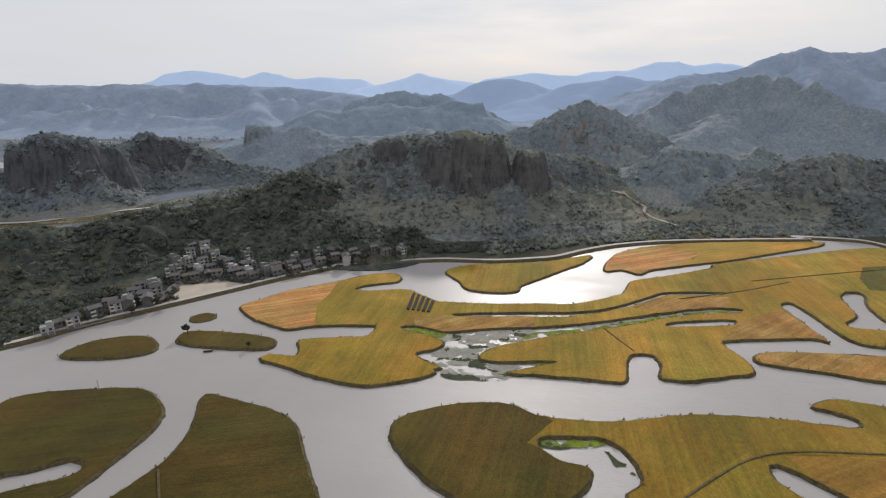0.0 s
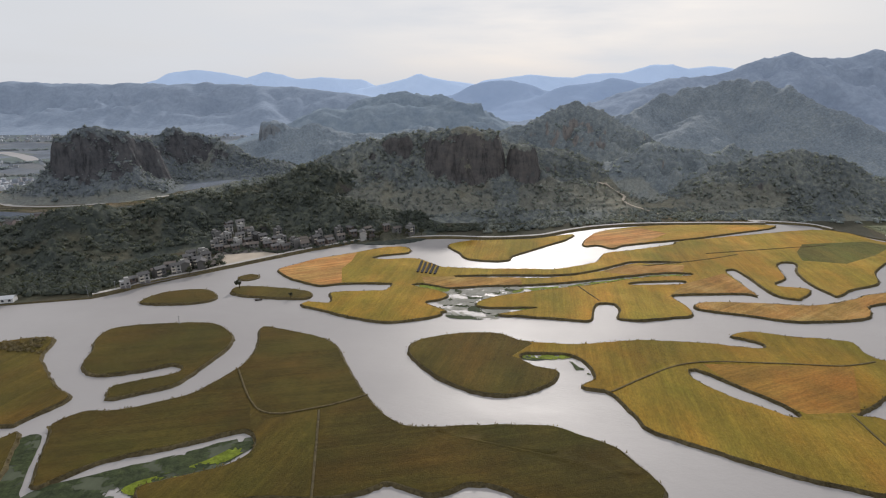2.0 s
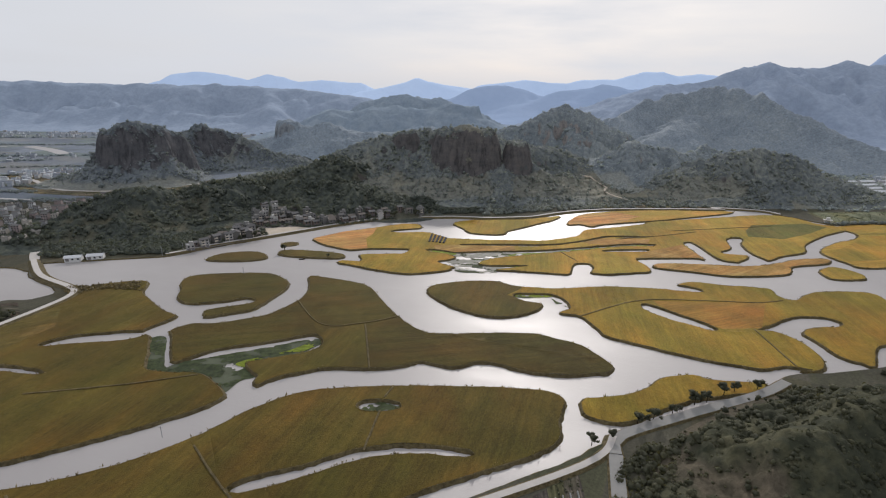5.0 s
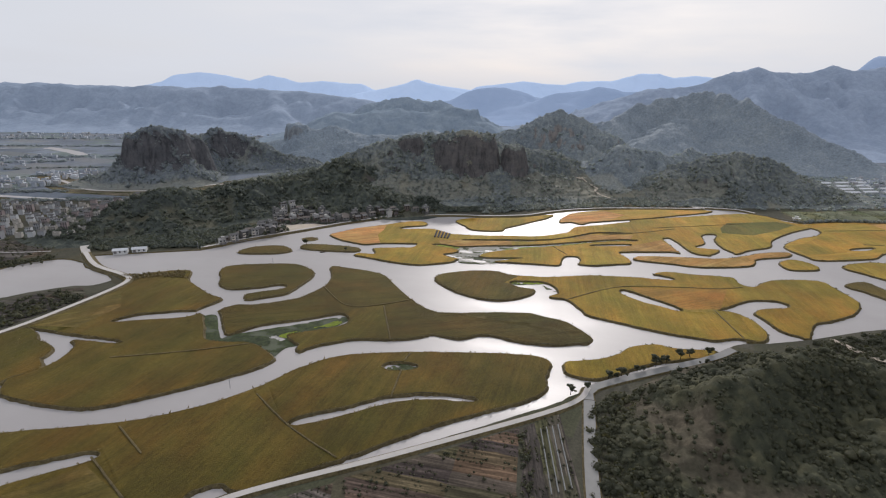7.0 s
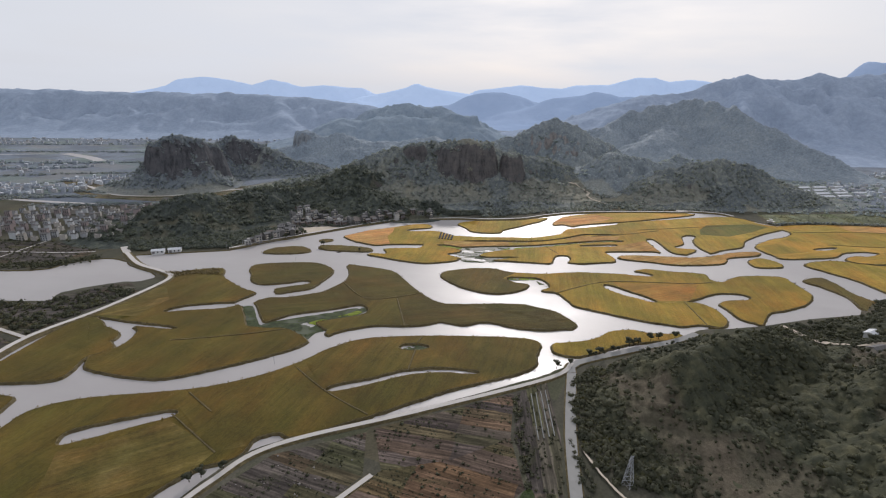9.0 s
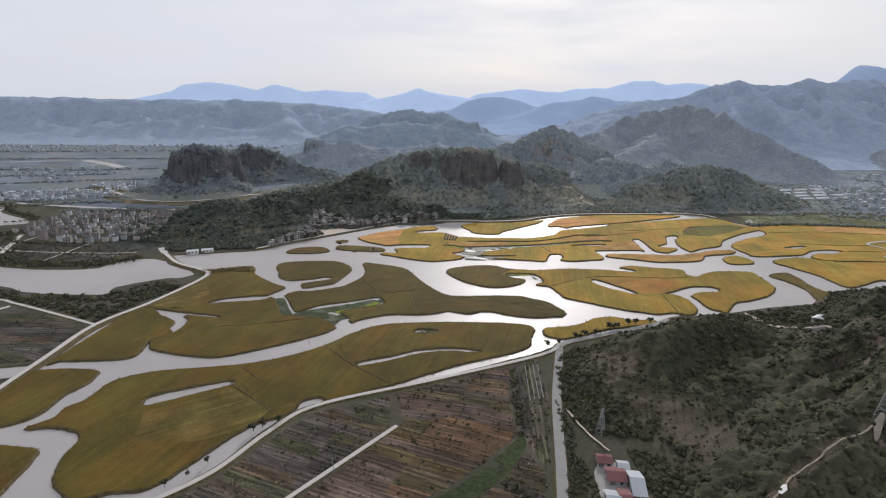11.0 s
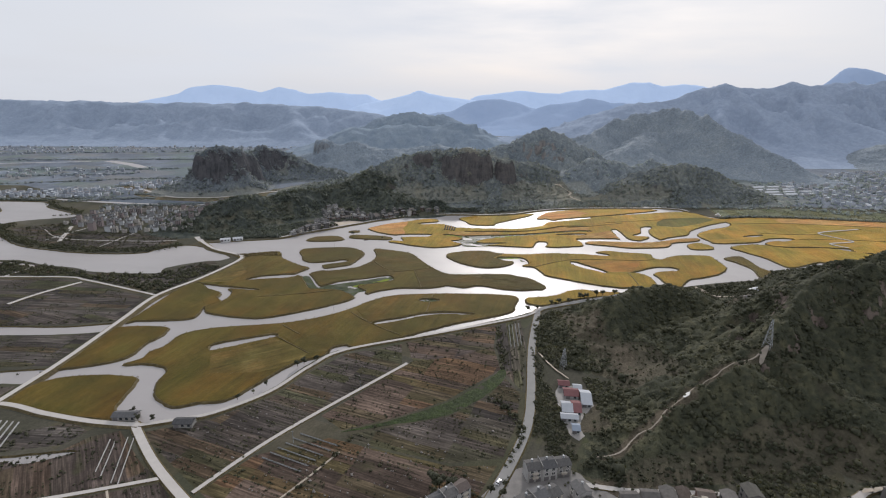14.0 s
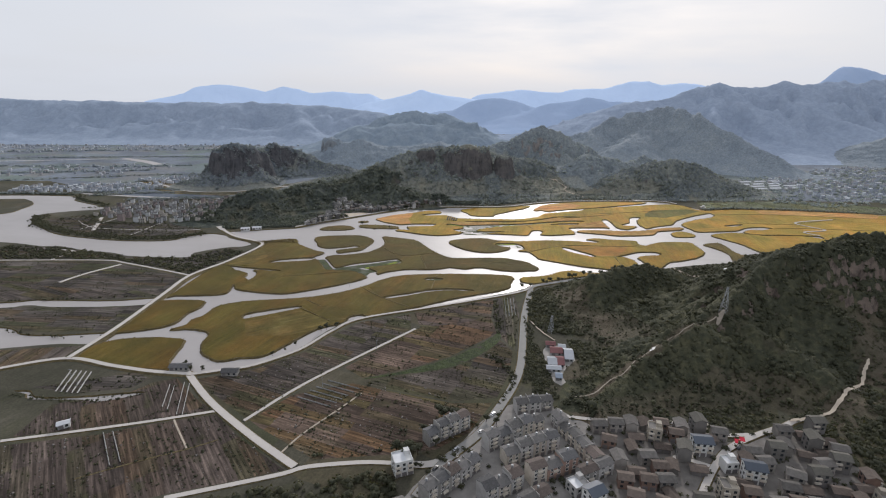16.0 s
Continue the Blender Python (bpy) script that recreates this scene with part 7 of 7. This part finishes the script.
for k in range(5):
    a, b = Vector((-17 + k * 3.4, 317 - k * 3.2)), Vector((-20 + k * 3.4, 291 - k * 1.0))
    d = (b - a).normalized() * 0.9
    bm = bmesh.new()
    vs = [bm.verts.new((p.x + sx * -d.y, p.y + sx * d.x, h)) for h in (1.2, 2.1) for p, sx in ((a, -1), (a, 1), (b, 1), (b, -1))]
    for f in ((4, 5, 6, 7), (0, 1, 5, 4), (1, 2, 6, 5), (2, 3, 7, 6), (3, 0, 4, 7)):
        bm.faces.new([vs[i] for i in f])
    tagged(part("shade_net", bm, M_net), "long black shade net over a seed bed", "shade net", "shade nets")

# plastic-covered vegetable ridges
M_plastic = plain_mat("pale_plastic", (0.25, 0.25, 0.245), 0.1, 0.5, 0.4, 0.5)


def tunnel(a, b, w=1.6, label="long pale plastic-covered vegetable ridge"):
    a, b = Vector((*a, 0.9)), Vector((*b, 0.9))
    d = (b - a).normalized()
    s = Vector((d.y, -d.x, 0))
    vs, fs = [], []
    for e in (a, b):
        for k in range(5):
            t = math.pi * k / 4
            vs.append(e + s * math.cos(t) * w / 2 + Vector((0, 0, math.sin(t) * 0.7)))
    fs = [(k, k + 1, k + 6, k + 5) for k in range(4)]
    return tagged(part("crop_tunnel", mesh_of("crop_tunnel", [v[:] for v in vs], fs, M_plastic), M_plastic), label, "crop tunnel", "crop tunnels")


for k in range(5):
    tunnel((-308 + k * 4, -149 - k * 0.6), (-300 + k * 4, -176 - k * 0.6), 0.9)
for k in range(4):
    tunnel((28 + k * 3, -22 + k), (24 + k * 3, -62 + k), 0.6)
for a, c in (((-218, -166), (-206, -202)), ((-214, -167), (-202, -203)), ((-227, -168), (-219, -194)), ((-223, -170), (-214, -198)), ((-241, -219), (-220, -247)), ((-236, -218), (-216, -244))):
    tunnel(a, c, 0.55)
for k in range(6):
    tunnel((-118 - k * 3.2, -164 - k * 4.0), (-94 - k * 3.2, -175 - k * 4.0), 0.5)
strip_path([(-205, -207), (-196, -219), (-185, -233)], 1.3, 1.1, M_sand, "path_plot", "pale trodden path between plots")
strip_path([(-233, -256), (-204, -242), (-185, -234), (-170, -226)], 1.6, 1.0, M_bank, "path_plot", "dark ditch edge between plots")
strip_path([(-92, -180), (-106, -200), (-122, -222), (-130, -238)], 1.4, 1.1, M_sand, "path_plot", "pale trodden path beside the ditch")

# the sluice at the head of the channel
sluice = thing("sluice_gate", "small pale concrete sluice gate with a raised deck", "sluice gate", (438, 376, 0), -35)
for nm, dims, mat in (("pier", (-3.4, -2.6, -1.6, 1.6, -1, 4.2), M_road), ("pier", (2.6, 3.4, -1.6, 1.6, -1, 4.2), M_road), ("deck", (-4.6, 4.6, -2.0, 2.0, 4.2, 4.6), M_pad), ("gate", (-2.6, 2.6, -0.15, 0.15, -1, 2.4), M_steel), ("gatehouse", (-1.8, 1.8, -1.4, 1.4, 4.6, 7.2), M_pad)):
    bm = bmesh.new()
    box(bm, *dims)
    part(nm, bm, mat, sluice)

# a small boat moored at the islet
boat = thing("rowing_boat", "small dark wooden rowing boat on the water", "boat", (-130, 241, 0.1), 10)
bm = bmesh.new()
vs = [bm.verts.new(p) for p in ((-2.4, -0.6, 0.5), (2.0, -0.7, 0.5), (3.2, 0, 0.7), (2.0, 0.7, 0.5), (-2.4, 0.6, 0.5), (-2.0, -0.35, -0.1), (2.2, -0.3, -0.1), (2.2, 0.3, -0.1), (-2.0, 0.35, -0.1))]
for f in ((5, 6, 7, 8), (0, 1, 6, 5), (1, 2, 6), (2, 7, 6), (2, 3, 7), (3, 4, 8, 7), (4, 0, 5, 8)):
    bm.faces.new([vs[i] for i in f])
part("hull", bm, M_trunk, boat)
bm = bmesh.new()
box(bm, -0.2, 0.2, -0.65, 0.65, 0.35, 0.42)
part("thwart", bm, M_trunk, boat)

# parked cars and two red mats on the village lane
M_tyre = plain_mat("tyre_rubber", (0.02, 0.02, 0.02), 0.1, 2.0)
M_red = plain_mat("red_mat", (0.42, 0.02, 0.04), 0.15, 0.6)
PAINT = [plain_mat("white_paint", (0.72, 0.72, 0.72), 0.05, 1.0, 0.35, 0.5), plain_mat("black_paint", (0.025, 0.026, 0.03), 0.1, 1.0, 0.3, 0.5), plain_mat("silver_paint", (0.4, 0.41, 0.42), 0.08, 1.0, 0.35, 0.5)]
ME_wheel = shared("wheel", M_tyre, lambda bm: bmesh.ops.create_cone(bm, cap_ends=True, segments=12, radius1=0.33, radius2=0.33, depth=0.22, matrix=Matrix.Rotation(math.pi / 2, 4, "X")))


ME_rim = shared("rim", M_steel, lambda bm: bmesh.ops.create_cone(bm, cap_ends=True, segments=10, radius1=0.2, radius2=0.17, depth=0.04, matrix=Matrix.Rotation(math.pi / 2, 4, "X")))


def car(x, y, turn, paint, label):
    ob = thing("car", label, "car", (x, y, 1.62), turn, "parked cars")
    bm = bmesh.new()
    prof = [(-2.2, 0.35), (-2.2, 0.85), (-1.9, 0.95), (1.0, 0.95), (2.1, 0.8), (2.2, 0.55), (2.15, 0.35)]
    lo, hi = [[bm.verts.new((px, s * 0.87, pz)) for px, pz in prof] for s in (-1, 1)]
    bm.faces.new(lo)
    bm.faces.new(hi[::-1])
    for k in range(len(prof)):
        bm.faces.new((lo[k], lo[(k + 1) % len(prof)], hi[(k + 1) % len(prof)], hi[k]))
    bmesh.ops.recalc_face_normals(bm, faces=bm.faces)
    part("body", bm, paint, ob)
    for nm, z0, z1, g, mat in (("window", 0.95, 1.38, 0.0, M_glass), ("roof", 1.38, 1.45, 0.3, paint)):
        bm = bmesh.new()
        box(bm, -1.8 + g, 1.0 - g * 2, -0.78 + g * 0.3, 0.78 - g * 0.3, z0, z1)
        if nm == "window":
            for v in bm.verts:
                if v.co.z > 1.2:
                    v.co.x, v.co.y = v.co.x * 0.75 - 0.12, v.co.y * 0.88
        part(nm, bm, mat, ob)
    for px, py in itertools.product((-1.35, 1.35), (-0.8, 0.8)):
        o = new("wheel", ME_wheel)
        o.location = (px, py, 0.33)
        o.parent = ob
        f = new("rim", ME_rim)
        f.location.y = 0.12 if py > 0 else -0.12
        f.parent = o
    return ob


for k, (x, y, a) in enumerate(((-22, -213, 30), (-26, -218, 35), (-30, -237, 50), (-42, -252, 55), (-5, -205, 55), (39, -228, -70), (36, -219, -70), (-14, -222, 20), (31, -243, -70), (134, -238, 30))):
    car(x, y, a, PAINT[(k * 2 + 1) % 3], ("small white parked car on the yard", "black parked car beside the road", "silver parked car beside the road")[(k * 2 + 1) % 3])
for x, y in ((136.5, -232.2), (140.5, -230.4)):
    bm = bmesh.new()
    box(bm, -1.4, 1.4, -2.2, 2.2, 0, 0.06)
    ob = tagged(part("red_mat", bm, M_red), "bright red mat spread out on the lane", "mat", "red mats")
    ob.matrix_basis = pose(x, y, 1.63, 0, 0, -25)
